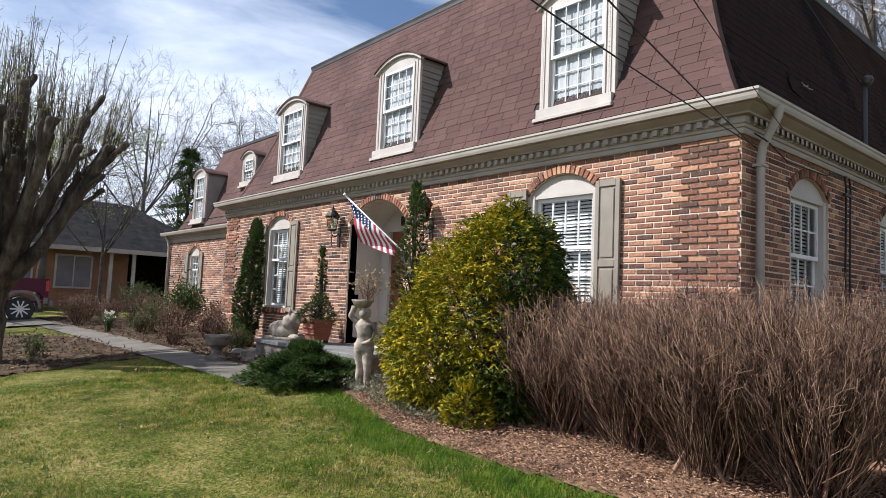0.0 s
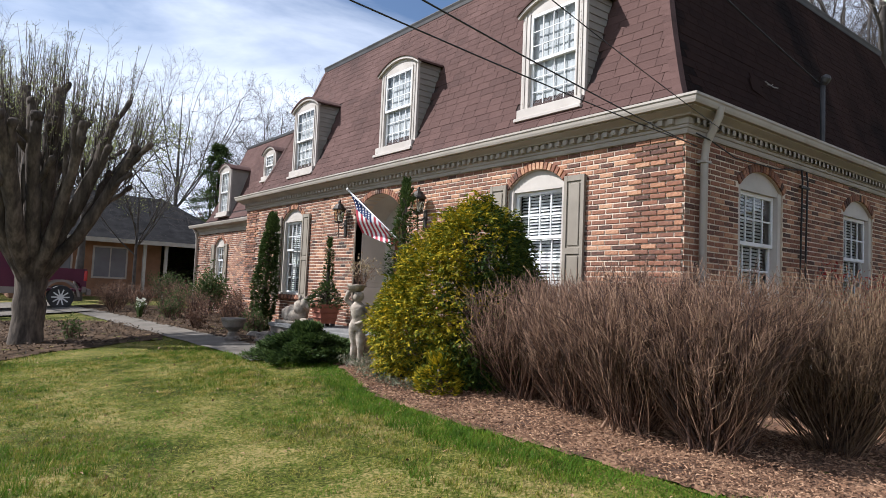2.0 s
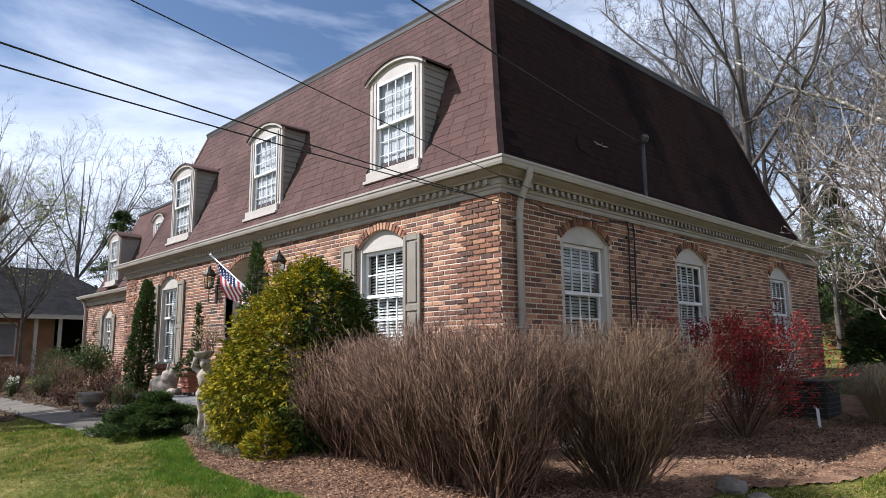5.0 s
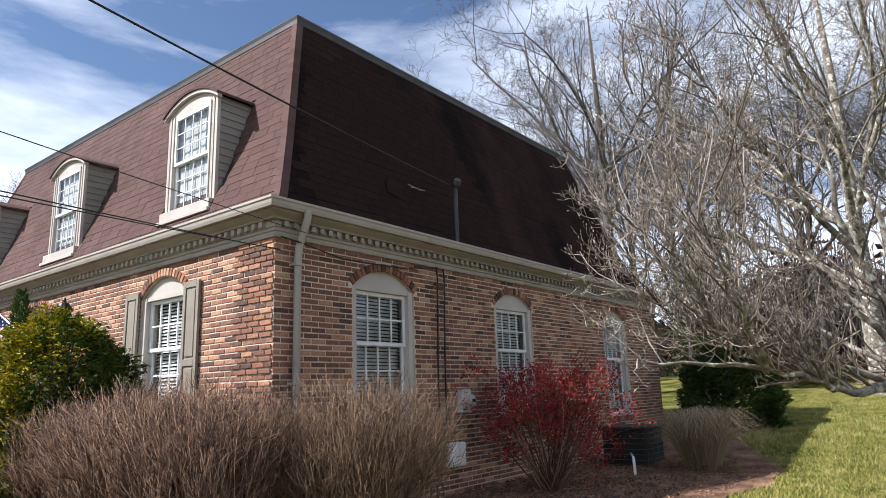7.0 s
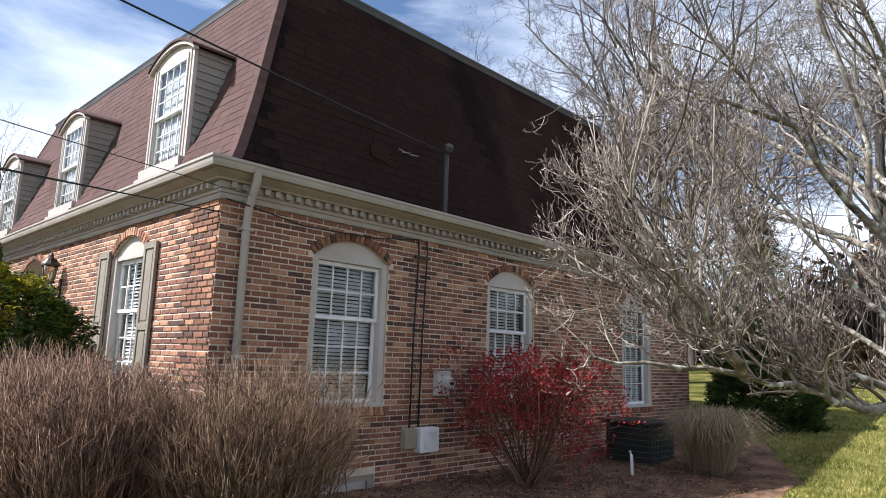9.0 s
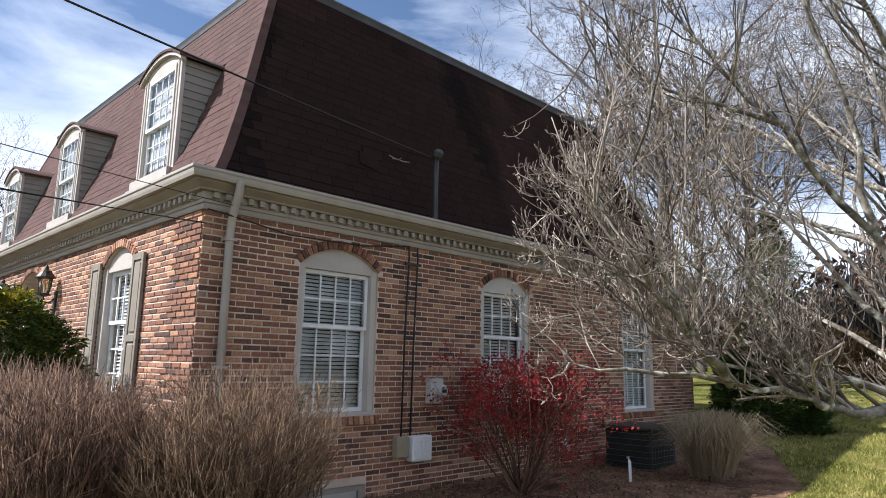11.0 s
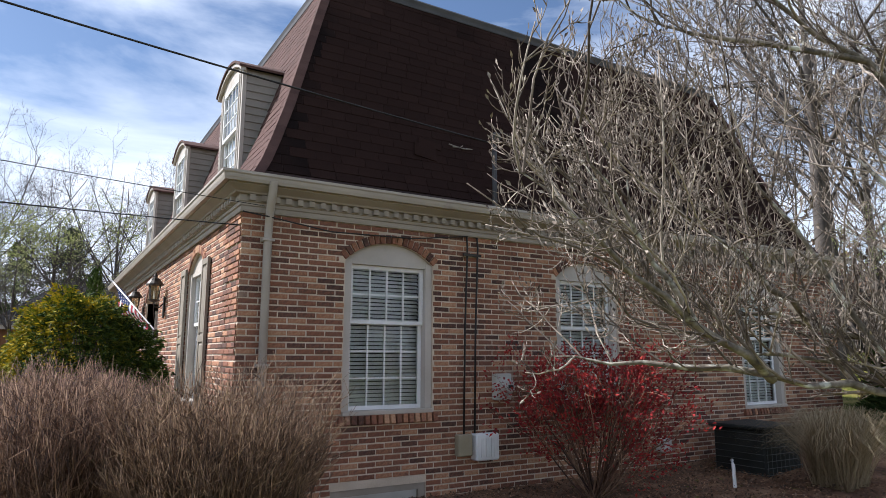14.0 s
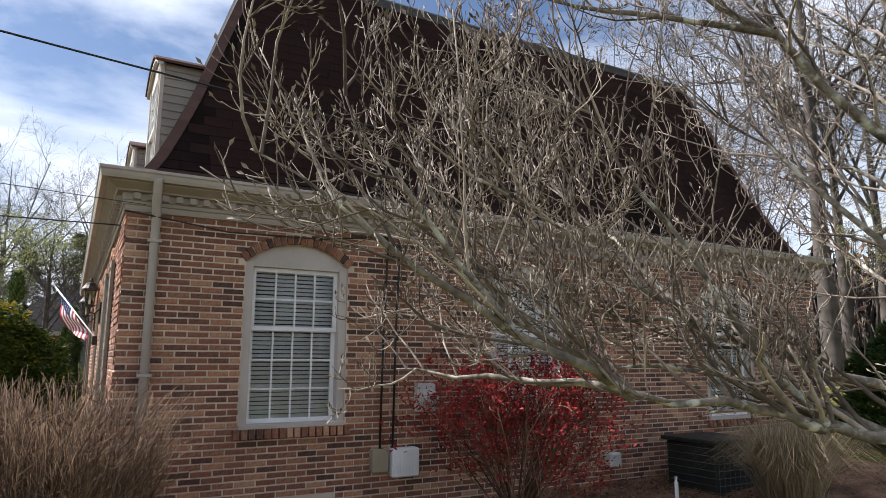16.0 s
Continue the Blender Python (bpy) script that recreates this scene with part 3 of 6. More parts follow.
# wing roof and eave
WPROF = [(0.10, 3.86), (0.37, 3.92), (0.52, 4.15), (0.85, 4.95), (1.45, 6.72)]
WRECT = (WX, 14.5, Y1 - 0.6, WY1)
part("cornice", sweep(WRECT, [(-0.02, 3.54), (0.03, 3.54), (0.035, 3.66), (0.06, 3.67), (0.1, 3.74), (0.2, 3.77), (0.2, 3.8), (-0.1, 3.8)], (2, 3)), TRIM, house)
part("gutter", sweep(WRECT, [(0.195, 3.78), (0.25, 3.78), (0.28, 3.85), (0.28, 3.875), (0.262, 3.875), (0.2, 3.8)], (2, 3)), GUTTER, house)
wing_roof = part("roof", sweep(WRECT, [(EAVE - d - 0.012, z) for d, z in WPROF] + [(-3.0, 6.74)], (2, 3)), ROOF_UNDER, house, "lower mansard roof over the wing")
part("roof_edge", sweep(WRECT, [(-1.19, 6.68), (-1.13, 6.68), (-1.13, 6.76), (-1.3, 6.78)], (2, 3)), METAL_DARK, house)
lay_shingles(shingles(WING, -WY1, -Y1 + 0.4, WPROF, EAVE, None, hip1=False, blocked=[(-22.05, -20.85, 4.3, 5.7)]), WING, wing_roof, (0, 0), keep=0)


# ---- windows ----
def quad(m, x0, x1, y, z0, z1):
    """A sheet of glass that faces out of the wall."""
    return mesh_from("pane", [m @ Vector(p) for p in ((x0, y, z0), (x1, y, z0), (x1, y, z1), (x0, y, z1))], [(0, 1, 2, 3)])


def sash_window(m, cx, half, z0, spring, rise, inset, cols=4, rows=(2, 3), frame_mat=None, inside="blind", lit=True):
    """A double-hung window in an arched brick opening: trim with a panel under the arch, two sashes, panes, a blind or curtain."""
    bm = bmesh.new()
    top = spring - 0.03
    w = half - 0.085
    prism(bm, [(cx - half, spring + 0.02), (cx + half, spring + 0.02)] + [(cx + half - 2 * half * i / 12, arch_z(half - 2 * half * i / 12, half, spring, rise) + 0.004) for i in range(13)], inset - 0.01, inset + 0.1, m)
    win = part("window", bm, frame_mat or WINDOW_TRIM, house, "double-hung white sash window in an arched brick opening")
    for a in (cx - half, cx + w):
        part("jamb", boxes((a, a + half - w, inset - 0.03, inset + 0.14, z0, spring + 0.02), m=m, bevel=0.004), frame_mat or WINDOW_TRIM, win)
    part("head", boxes((cx - w, cx + w, inset - 0.02, inset + 0.12, top, spring + 0.018), m=m), frame_mat or WINDOW_TRIM, win)
    part("sill", boxes((cx - half, cx + half, inset - 0.07, inset + 0.12, z0 - 0.002, z0 + 0.045), m=m, bevel=0.006), frame_mat or WINDOW_TRIM, win)
    b, mid = z0 + 0.046, z0 + 0.046 + (top - z0 - 0.046) * rows[1] / (rows[0] + rows[1])
    for (za, zb, n, y) in ((mid - 0.02, top - 0.002, rows[0], inset + 0.03), (b, mid + 0.02, rows[1], inset + 0.065)):
        s = 0.045
        rws = [(cx - w + 0.002, cx - w + s, y, y + 0.032, za, zb), (cx + w - s, cx + w - 0.002, y, y + 0.032, za, zb),
               (cx - w + s, cx + w - s, y, y + 0.032, za, za + s), (cx - w + s, cx + w - s, y, y + 0.032, zb - s, zb)]
        wi, hi = 2 * (w - s), zb - za - 2 * s
        for i in range(1, cols):
            x = cx - w + s + wi * i / cols
            rws.append((x - 0.009, x + 0.009, y + 0.006, y + 0.026, za + s, zb - s))
        for i in range(1, n):
            z = za + s + hi * i / n
            rws.append((cx - w + s, cx + w - s, y + 0.008, y + 0.024, z - 0.009, z + 0.009))
        sash = part("sash", boxes(*rws, m=m), WHITE, win)
        for i in range(cols):
            for j in range(n):
                tilt = m @ pose(cx - w + s + wi * (i + 0.5) / cols, y + 0.016, za + s + hi * (j + 0.5) / n, rnd(-0.25, 0.25), 0, rnd(-0.25, 0.25))
                part("pane", quad(tilt, -wi / cols / 2, wi / cols / 2, 0, -hi / n / 2, hi / n / 2), GLASS, win).visible_shadow = False
    bm = bmesh.new()
    if inside == "blind":
        z = top - 0.03
        while z > b + 0.02:
            box(bm, cx - w + 0.01, cx + w - 0.01, -0.023, 0.023, -0.0012, 0.0012, m @ pose(0, inset + 0.15, z, 44 + rnd(-4, 4), 0, 0))
            z -= 0.044
        part("blind", bm, BLIND, win, "white slatted blind, half open")
    else:
        n = 26
        for sgn in (-1, 1):
            vs = []
            for i in range(n + 1):
                x = cx + sgn * (w - 0.01) * (1 - 0.93 * i / n)
                y = inset + 0.17 + 0.018 * math.sin(i * 1.25 + sgn)
                vs.append((bm.verts.new(m @ Vector((x, y, b))), bm.verts.new(m @ Vector((x, y, top)))))
            for p, q in zip(vs, vs[1:]):
                bm.faces.new((p[0], q[0], q[1], p[1]))
        part("curtain", bm, CURTAIN, win, "gathered white lace curtain", smooth=True)
    return win


for h in F_WIN:
    sash_window(FRONT, *h, 0.05)
for h in S_WIN:
    sash_window(SIDE, *h, 0.05)
for h in W_WIN:
    sash_window(WING, *h, 0.05, cols=3)


def shutter(m, x0, x1, z0, z1):
    bm = bmesh.new()
    st = 0.055
    zm = z0 + (z1 - z0) * 0.47
    box(bm, x0, x1, -0.035, -0.016, z0, z1, m)
    for r in ((x0, x0 + st, z0, z1), (x1 - st, x1, z0, z1), (x0 + st, x1 - st, z0, z0 + 0.075), (x0 + st, x1 - st, z1 - 0.075, z1), (x0 + st, x1 - st, zm - 0.04, zm + 0.04)):
        box(bm, r[0], r[1], -0.05, -0.034, r[2], r[3], m, 0.003)
    sh = part("shutter", bm, SHUTTER_PAINT, house, "taupe panelled wooden shutter")
    for za, zb in ((z0 + 0.1, zm - 0.065), (zm + 0.065, z1 - 0.1)):
        part("panel", boxes((x0 + st + 0.02, x1 - st - 0.02, -0.046, -0.034, za, zb), m=m, bevel=0.008), SHUTTER_PAINT, sh)


for cx, half, z0, spring, rise in F_WIN:
    shutter(FRONT, cx - half - 0.335, cx - half - 0.005, z0 - 0.06, spring + 0.09)
    shutter(FRONT, cx + half + 0.005, cx + half + 0.335, z0 - 0.06, spring + 0.09)
for cx, half, z0, spring, rise in W_WIN:
    shutter(WING, cx - half - 0.3, cx - half - 0.005, z0 - 0.05, spring + 0.06)
    shutter(WING, cx + half + 0.005, cx + half + 0.3, z0 - 0.05, spring + 0.06)


# ---- dormers ----
def dormer(m, cx, yf, zb, half, height, eave, prof, rise=0.17):
    """An arched dormer: trim front, siding cheeks back to the slope, a curved hood, a sash window with a curtain."""
    zs = zb + height
    depth = lambda z: roof_at(z, prof) - eave + 0.06
    bm = bmesh.new()
    iw = half - 0.17
    z_sill, z_head = zb + 0.13, zs - 0.06
    box(bm, cx - half, cx - iw, yf, yf + 0.05, zb, zs, m, 0.004)
    box(bm, cx + iw, cx + half, yf, yf + 0.05, zb, zs, m, 0.004)
    box(bm, cx - iw, cx + iw, yf, yf + 0.05, zb, z_sill, m)
    box(bm, cx - iw, cx + iw, yf, yf + 0.05, z_head, zs, m)
    prism(bm, [(cx - half, zs), (cx + half, zs)] + [(cx + half - 2 * half * i / 16, arch_z(half - 2 * half * i / 16, half, zs + 0.004, rise)) for i in range(17)], yf, yf + 0.05, m)
    dm = part("dormer", bm, WHITE_TRIM, house, "arched dormer with white trim, grey siding cheeks and lace curtains")
    for s in (-1, 1):
        x = cx + s * (half - 0.07)
        part("casing", boxes((x - 0.012, x + 0.012, yf - 0.012, yf + 0.002, zb + 0.03, zs - 0.02), m=m, bevel=0.004), WHITE_TRIM, dm)
        x2 = cx + s * (iw + 0.02)
        part("casing", boxes((x2 - 0.016, x2 + 0.016, yf - 0.016, yf + 0.002, zb + 0.1, zs - 0.03), m=m, bevel=0.004), WHITE_TRIM, dm)
        bm = bmesh.new()
        for i in range(int(height / 0.062)):
            box(bm, x - 0.028, x - 0.0125, yf - 0.012, yf + 0.001, zb + 0.05 + i * 0.062, zb + 0.082 + i * 0.062, m)
        part("bead_row", bm, WHITE_TRIM, dm, kind="stuff")
    part("sill", boxes((cx - half - 0.025, cx + half + 0.025, yf - 0.115, yf + 0.07, zb - 0.05, zb + 0.0), m=m, bevel=0.006), WHITE_TRIM, dm)
    part("apron", boxes((cx - half, cx + half, yf - 0.075, yf + 0.045, zb + 0.002, z_sill), m=m, bevel=0.004), WHITE_TRIM, dm)
    # cheeks of lapped siding
    for s in (-1, 1):
        x, z = cx + s * (half - 0.01), zb + 0.01
        while z < zs - 0.01:
            bm = bmesh.new()
            z2 = min(z + 0.105, zs)
            d1, d2 = max(depth(z), yf + 0.06), max(depth(z2), yf + 0.06)
            o, i = x + s * 0.014, x - s * 0.03
            q = [bm.verts.new(m @ Vector(p)) for p in ((o, yf + 0.05, z), (o, d1, z), (x, d2, z2), (x, yf + 0.05, z2), (i, yf + 0.05, z), (i, d1, z), (i, d2, z2), (i, yf + 0.05, z2))]
            for fc in ((0, 1, 2, 3), (4, 7, 6, 5), (0, 4, 5, 1), (3, 2, 6, 7), (1, 5, 6, 2), (0, 3, 7, 4)):
                bm.faces.new([q[k] for k in fc])
            part("siding_board", bm, SIDING, dm)
            z = z2
    # curved hood
    bm = bmesh.new()
    n, hw, rows_ = 16, half + 0.07, []
    for i in range(n + 1):
        x = -hw + 2 * hw * i / n
        z = arch_z(x, hw, zs - 0.015, rise + 0.045)
        back = roof_at(min(z, prof[-1][1]), prof) - eave + 0.05
        rows_.append([bm.verts.new(m @ Vector(p)) for p in ((cx + x, yf - 0.07, z), (cx + x, yf - 0.07, z + 0.035), (cx + x, back, z + 0.035), (cx + x, back, z))])
    for a, b in zip(rows_, rows_[1:]):
        for k in range(4):
            bm.faces.new((a[k], b[k], b[(k + 1) % 4], a[(k + 1) % 4]))
    bm.faces.new(rows_[0])
    bm.faces.new(list(reversed(rows_[-1])))
    part("hood", bm, SHINGLE, dm, "curved brown hood")
    bm = bmesh.new()
    fr = [[bm.verts.new(m @ Vector((cx + x, y, arch_z(x, hw, zs - 0.06, rise + 0.04) + dz))) for y, dz in ((yf - 0.05, 0), (yf - 0.05, 0.05), (yf + 0.02, 0.05), (yf + 0.02, 0))]
          for x in [-hw + 0.01 + 2 * (hw - 0.01) * i / n for i in range(n + 1)]]
    for a, b in zip(fr, fr[1:]):
        for k in range(4):
            bm.faces.new((a[k], b[k], b[(k + 1) % 4], a[(k + 1) % 4]))
    bm.faces.new(fr[0])
    bm.faces.new(list(reversed(fr[-1])))
    part("arch_moulding", bm, WHITE_TRIM, dm)
    # sashes
    mid = z_sill + (z_head - z_sill) * 0.5
    w = iw
    for za, zt, y in ((mid - 0.02, z_head, yf + 0.0), (z_sill, mid + 0.02, yf + 0.034)):
        s = 0.04
        rws = [(cx - w, cx - w + s, y, y + 0.032, za, zt), (cx + w - s, cx + w, y, y + 0.032, za, zt), (cx - w + s, cx + w - s, y, y + 0.032, za, za + s), (cx - w + s, cx + w - s, y, y + 0.032, zt - s, zt)]
        for i in range(1, 4):
            x = cx - w + s + 2 * (w - s) * i / 4
            rws.append((x - 0.006, x + 0.006, y + 0.008, y + 0.024, za + s, zt - s))
        for i in range(1, 3):
            z = za + s + (zt - za - 2 * s) * i / 3
            rws.append((cx - w + s, cx + w - s, y + 0.009, y + 0.023, z - 0.006, z + 0.006))
        part("sash", boxes(*rws, m=m), WHITE, dm)
        part("pane", quad(m, cx - w + s, cx + w - s, y + 0.016, za + s, zt - s), GLASS, dm).visible_shadow = False
    bm = bmesh.new()
    for sgn in (-1, 1):
        vs = []
        for i in range(25):
            x, y = cx + sgn * (w + 0.02) * (1 - 0.995 * i / 24), yf + 0.074 + 0.003 * math.sin(i * 1.4)
            vs.append((bm.verts.new(m @ Vector((x, y, z_sill))), bm.verts.new(m @ Vector((x, y, z_head)))))
        for p, q in zip(vs, vs[1:]):
            bm.faces.new((p[0], q[0], q[1], p[1]))
    part("curtain", bm, CURTAIN, dm, "gathered white lace curtain", smooth=True)
    return dm


WHITE_TRIM = material("cream_trim_paint", [(0.39, 0.35, 0.305), (0.49, 0.445, 0.395)], 0.55, 3, 50, 0.3, 0.1, dirt=((0.36, 0.31, 0.26), 5, 0.64))
for c in DORMERS:
    dormer(FRONT, c, 0.325, 4.47, 0.60, 1.57, EAVE, PROFILE)
dormer(WING, -21.2, 0.18, 4.15, 0.52, 1.55, EAVE, WPROF)
dormer(WING, -18.6, 0.62, 5.15, 0.45, 0.85, EAVE, WPROF)

# ---- path, stoop ----
def on_path(x, y):
    return 7.8 < y < 24 and abs(x - path_mid(y)) < 0.36


sheet("path", axis([(3.0, 4.8, 70)]), axis([(7.8, 24, 120)]), 0.02, on_path, CONCRETE, "worn concrete garden path", "path")
sheet("driveway", axis([(-14, 4.2, 30)]), axis([(21.6, 30, 24)]), 0.05, lambda x, y: y > 21.8, CONCRETE, "grey concrete driveway", "driveway")
SLATE = material("grey_slate", [(0.12, 0.12, 0.115), (0.21, 0.205, 0.19)], 0.75, 3, 50, 0.4, 0.3)
stoop = thing("stoop", "low brick and stone entrance stoop with slate edge", "stoop", (5.4, 9.0, 0.9), kind="structure")
part("step", boxes((4.72, 5.17, 7.95, 9.8, 0.78, 1.03), bevel=0.012), STONE, stoop)
part("base", boxes((5.22, X0 - 0.004, 7.97, 11.18, 0.7, 1.135)), STONE, stoop)
for i in range(7):
    for j in range(3):
        part("paving_slab", boxes((5.18 + j * 0.362, 5.536 + j * 0.362, 7.94 + i * 0.466, 8.4 + i * 0.466, 1.138, 1.2 + rnd(0, 0.003)), bevel=0.008), SLATE, stoop)

# ---- entrance ----
DOOR_WOOD = material("red_brown_door", [(0.16, 0.05, 0.025), (0.26, 0.085, 0.04)], 0.4, 2, 30, 0.4, 0.1, stretch=(4, 4, 0.4))
IRON = material("aged_bronze", [(0.03, 0.026, 0.022), (0.07, 0.06, 0.05)], 0.5, 10, 60, 0.4, 0.2, metal=0.6)
LAMP_GLASS = glassy("lamp_glass", (0.75, 0.72, 0.6))
cx, half, ez0, spring, rise = ENTRY
bm = bmesh.new()
ARCH = arch_outline(cx, half, ez0 - 0.03, spring, rise, 14)
lo = [bm.verts.new(FRONT @ Vector((x, 0.03, z))) for x, z in ARCH]
hi = [bm.verts.new(FRONT @ Vector((x, 0.72, z))) for x, z in ARCH]
for i in range(len(ARCH)):
    j = (i + 1) % len(ARCH)
    bm.faces.new((lo[i], lo[j], hi[j], hi[i]))
part("entrance_lining", bm, WINDOW_TRIM, house, "taupe panelled lining of the arched entrance")
bm = bmesh.new()
box(bm, cx - half, cx + half, 0.7, 0.76, 3.2, 3.7, FRONT)
box(bm, cx - half, cx - 0.56, 0.7, 0.76, ez0 - 0.03, 3.2, FRONT)
box(bm, cx + 0.56, cx + half, 0.7, 0.76, ez0 - 0.03, 3.2, FRONT)
entry = part("entrance_surround", bm, WINDOW_TRIM, house)
for s in (-1, 1):
    for za, zb in ((1.3, 1.95), (2.05, 3.15)):
        xx = cx + s * (half - 0.012)
        part("panel", boxes((xx - 0.01, xx + 0.01, 0.16, 0.6, za, zb), m=FRONT, bevel=0.004), WINDOW_TRIM, entry)
for i in range(3):
    part("number_bar", boxes((cx - 0.24 + i * 0.17, cx - 0.13 + i * 0.17, 0.688, 0.7, 3.3, 3.46), m=FRONT), IRON, entry)
door = part("door", boxes((cx - 0.5, cx + 0.5, 0.72, 0.765, ez0 - 0.02, 3.19), m=FRONT), DOOR_WOOD, house, "red-brown wooden front door with panels")
for s in (-1, 1):
    for za, zb in ((1.3, 1.75), (1.85, 2.45), (2.55, 3.05)):
        part("panel", boxes((cx + s * 0.24 - 0.16, cx + s * 0.24 + 0.16, 0.70, 0.722, za, zb), m=FRONT, bevel=0.012), DOOR_WOOD, door)
part("storm_frame", boxes((cx - 0.56, cx - 0.51, 0.66, 0.72, ez0, 3.19), (cx + 0.51, cx + 0.56, 0.66, 0.72, ez0, 3.19), (cx - 0.02, cx + 0.02, 0.66, 0.7, ez0, 3.19), m=FRONT), WHITE_TRIM, door)
bm = bmesh.new()
lathe(bm, [(0.012, 0), (0.03, 0.02), (0.03, 0.045), (0.012, 0.06)], 10, FRONT @ pose(cx + 0.44, 0.722, 2.15, 90, 0, 0))
part("door_knob", bm, IRON, door, "brass door knob")


def wall_lantern(y, z):
    """A bronze carriage lantern on a scrolled arm."""
    t = thing("wall_lantern", "aged bronze carriage lantern on the brick wall", "lantern", (X0, y, z - 0.3), group="lanterns beside the entrance")
    m = FRONT @ pose(-y, 0, z)
    part("back_plate", boxes((-0.045, 0.045, -0.03, -0.008, -0.32, 0.02), m=m, bevel=0.008), IRON, t)
    part("arm", tube([m @ Vector(p) for p in ((0, -0.02, -0.08), (0, -0.09, -0.16), (0, -0.16, -0.14), (0, -0.17, -0.06))], 0.011), IRON, t)
    part("tail", tube([m @ Vector(p) for p in ((0, -0.17, -0.1), (0, -0.165, -0.24), (0, -0.15, -0.34))], 0.007), IRON, t)
    c = m @ pose(0, -0.17, 0, 0, 0, 45)
    bm = bmesh.new()
    lathe(bm, [(0.03, -0.07), (0.085, -0.05), (0.088, -0.03), (0.05, -0.028)], 8, c)
    part("base", bm, IRON, t)
    bm = bmesh.new()
    lathe(bm, [(0.07, -0.028), (0.105, 0.2)], 4, c)
    part("glass", bm, LAMP_GLASS, t, "amber lantern glass").visible_shadow = False
    for k in range(4):
        a = radians(90 * k)
        part("bar", tube([c @ Vector((0.074 * math.cos(a), 0.074 * math.sin(a), -0.03)), c @ Vector((0.11 * math.cos(a), 0.11 * math.sin(a), 0.2))], 0.007, 5), IRON, t)
    bm = bmesh.new()
    lathe(bm, [(0.135, 0.195), (0.13, 0.215), (0.085, 0.27), (0.07, 0.3), (0.03, 0.315), (0.028, 0.35), (0.012, 0.385)], 12, c)
    part("cap", bm, IRON, t)
    bm = bmesh.new()
    lathe(bm, [(0.014, -0.02), (0.014, 0.07), (0.02, 0.09), (0.004, 0.14)], 8, c)
    part("candle", bm, WHITE, t)


wall_lantern(10.33, 3.22)
wall_lantern(7.74, 3.22)

# flag on a slanting pole
flag = thing("flag", "small striped red, white and blue flag on a pole", "flag", (6.25, 8.55, 2.9))
FLAG_RED = material("flag_red", [(0.36, 0.03, 0.05), (0.46, 0.05, 0.07)], 0.8, 5, 60, 0.2, 0.1)
FLAG_WHITE = material("flag_white", [(0.7, 0.69, 0.68), (0.8, 0.79, 0.78)], 0.8, 5, 60, 0.2, 0.1)
FLAG_BLUE = material("flag_blue", [(0.03, 0.045, 0.13), (0.05, 0.07, 0.19)], 0.8, 5, 60, 0.2, 0.1)
P0, P1 = Vector((6.24, 8.34, 2.72)), Vector((5.57, 9.1, 3.62))
part("pole", tube([P0, P1], 0.012), WHITE, flag)
bm = bmesh.new()
lathe(bm, [(0.01, -0.02), (0.026, 0), (0.01, 0.03)], 10, Matrix.Translation(P1))
part("finial", bm, WHITE, flag)
part("bracket", boxes((6.2, 6.275, 8.28, 8.4, 2.6, 2.74), bevel=0.008), IRON, flag)


def flag_point(u, v):
    """u along the pole from its tip, v down the fly; the cloth droops toward the foot of the pole."""
    a = P1.lerp(P0, 0.04 + 0.72 * u)
    droop = Vector((0.2 * v * (1 - 0.6 * u) + 0.03 * math.sin(5 * u + 3 * v), -0.1 * v, -0.7 * v * (1 - 0.6 * u)))
    return a + droop + Vector((0.045, 0.02, 0)) * math.sin(v * 7 + u * 5) * (0.3 + v)


def flag_patch(mat, u0, u1, v0, v1, name, n=8, k=10):
    verts = [flag_point(u0 + (u1 - u0) * i / n, v0 + (v1 - v0) * j / k) for i in range(n + 1) for j in range(k + 1)]
    faces = [(i * (k + 1) + j, i * (k + 1) + j + 1, (i + 1) * (k + 1) + j + 1, (i + 1) * (k + 1) + j) for i in range(n) for j in range(k)]
    part(name, mesh_from(name, verts, faces, True), mat, flag)


for i in range(13):
    flag_patch(FLAG_RED if i % 2 == 0 else FLAG_WHITE, i / 13, (i + 1) / 13, 0.42 if i < 7 else 0.0, 1.0, "stripe", 1, 12)
flag_patch(FLAG_BLUE, 0, 7 / 13, 0, 0.42, "canton")
bm = bmesh.new()
for i in range(5):
    for j in range(5):
        p = flag_point((0.06 + i * 0.105) * 0.98, 0.05 + j * 0.08)
        box(bm, p.x - 0.012, p.x - 0.006, p.y - 0.012, p.y + 0.012, p.z - 0.012, p.z + 0.012)
part("stars", bm, FLAG_WHITE, flag, kind="stuff")

# ---- downspouts, pipes, boxes ----
spout = part("downspout", tube([(6.5, 2.82, 4.03), (6.5, 2.83, 3.93), (6.505, 2.9, 3.8), (6.52, 2.985, 3.66), (6.52, 3.005, 3.5), (6.52, 3.005, 0.72)], 0.042, 10), GUTTER, house, "pale metal downspout at the corner")
for z in (3.45, 2.2, 1.1):
    part("strap", boxes((6.46, 6.58, 2.955, 3.06, z, z + 0.025)), GUTTER, spout)
part("downspout", tube([(WX - 0.22, WY1 - 0.1, 3.8), (WX - 0.1, WY1 - 0.1, 3.6), (WX - 0.06, WY1 - 0.1, 3.4), (WX - 0.06, WY1 - 0.1, 0.8)], 0.045, 8), GUTTER, house)
mast = thing("service_mast", "dark steel service mast with weatherhead on the roof slope", "service mast", (9.35, 3.0, 4.2))
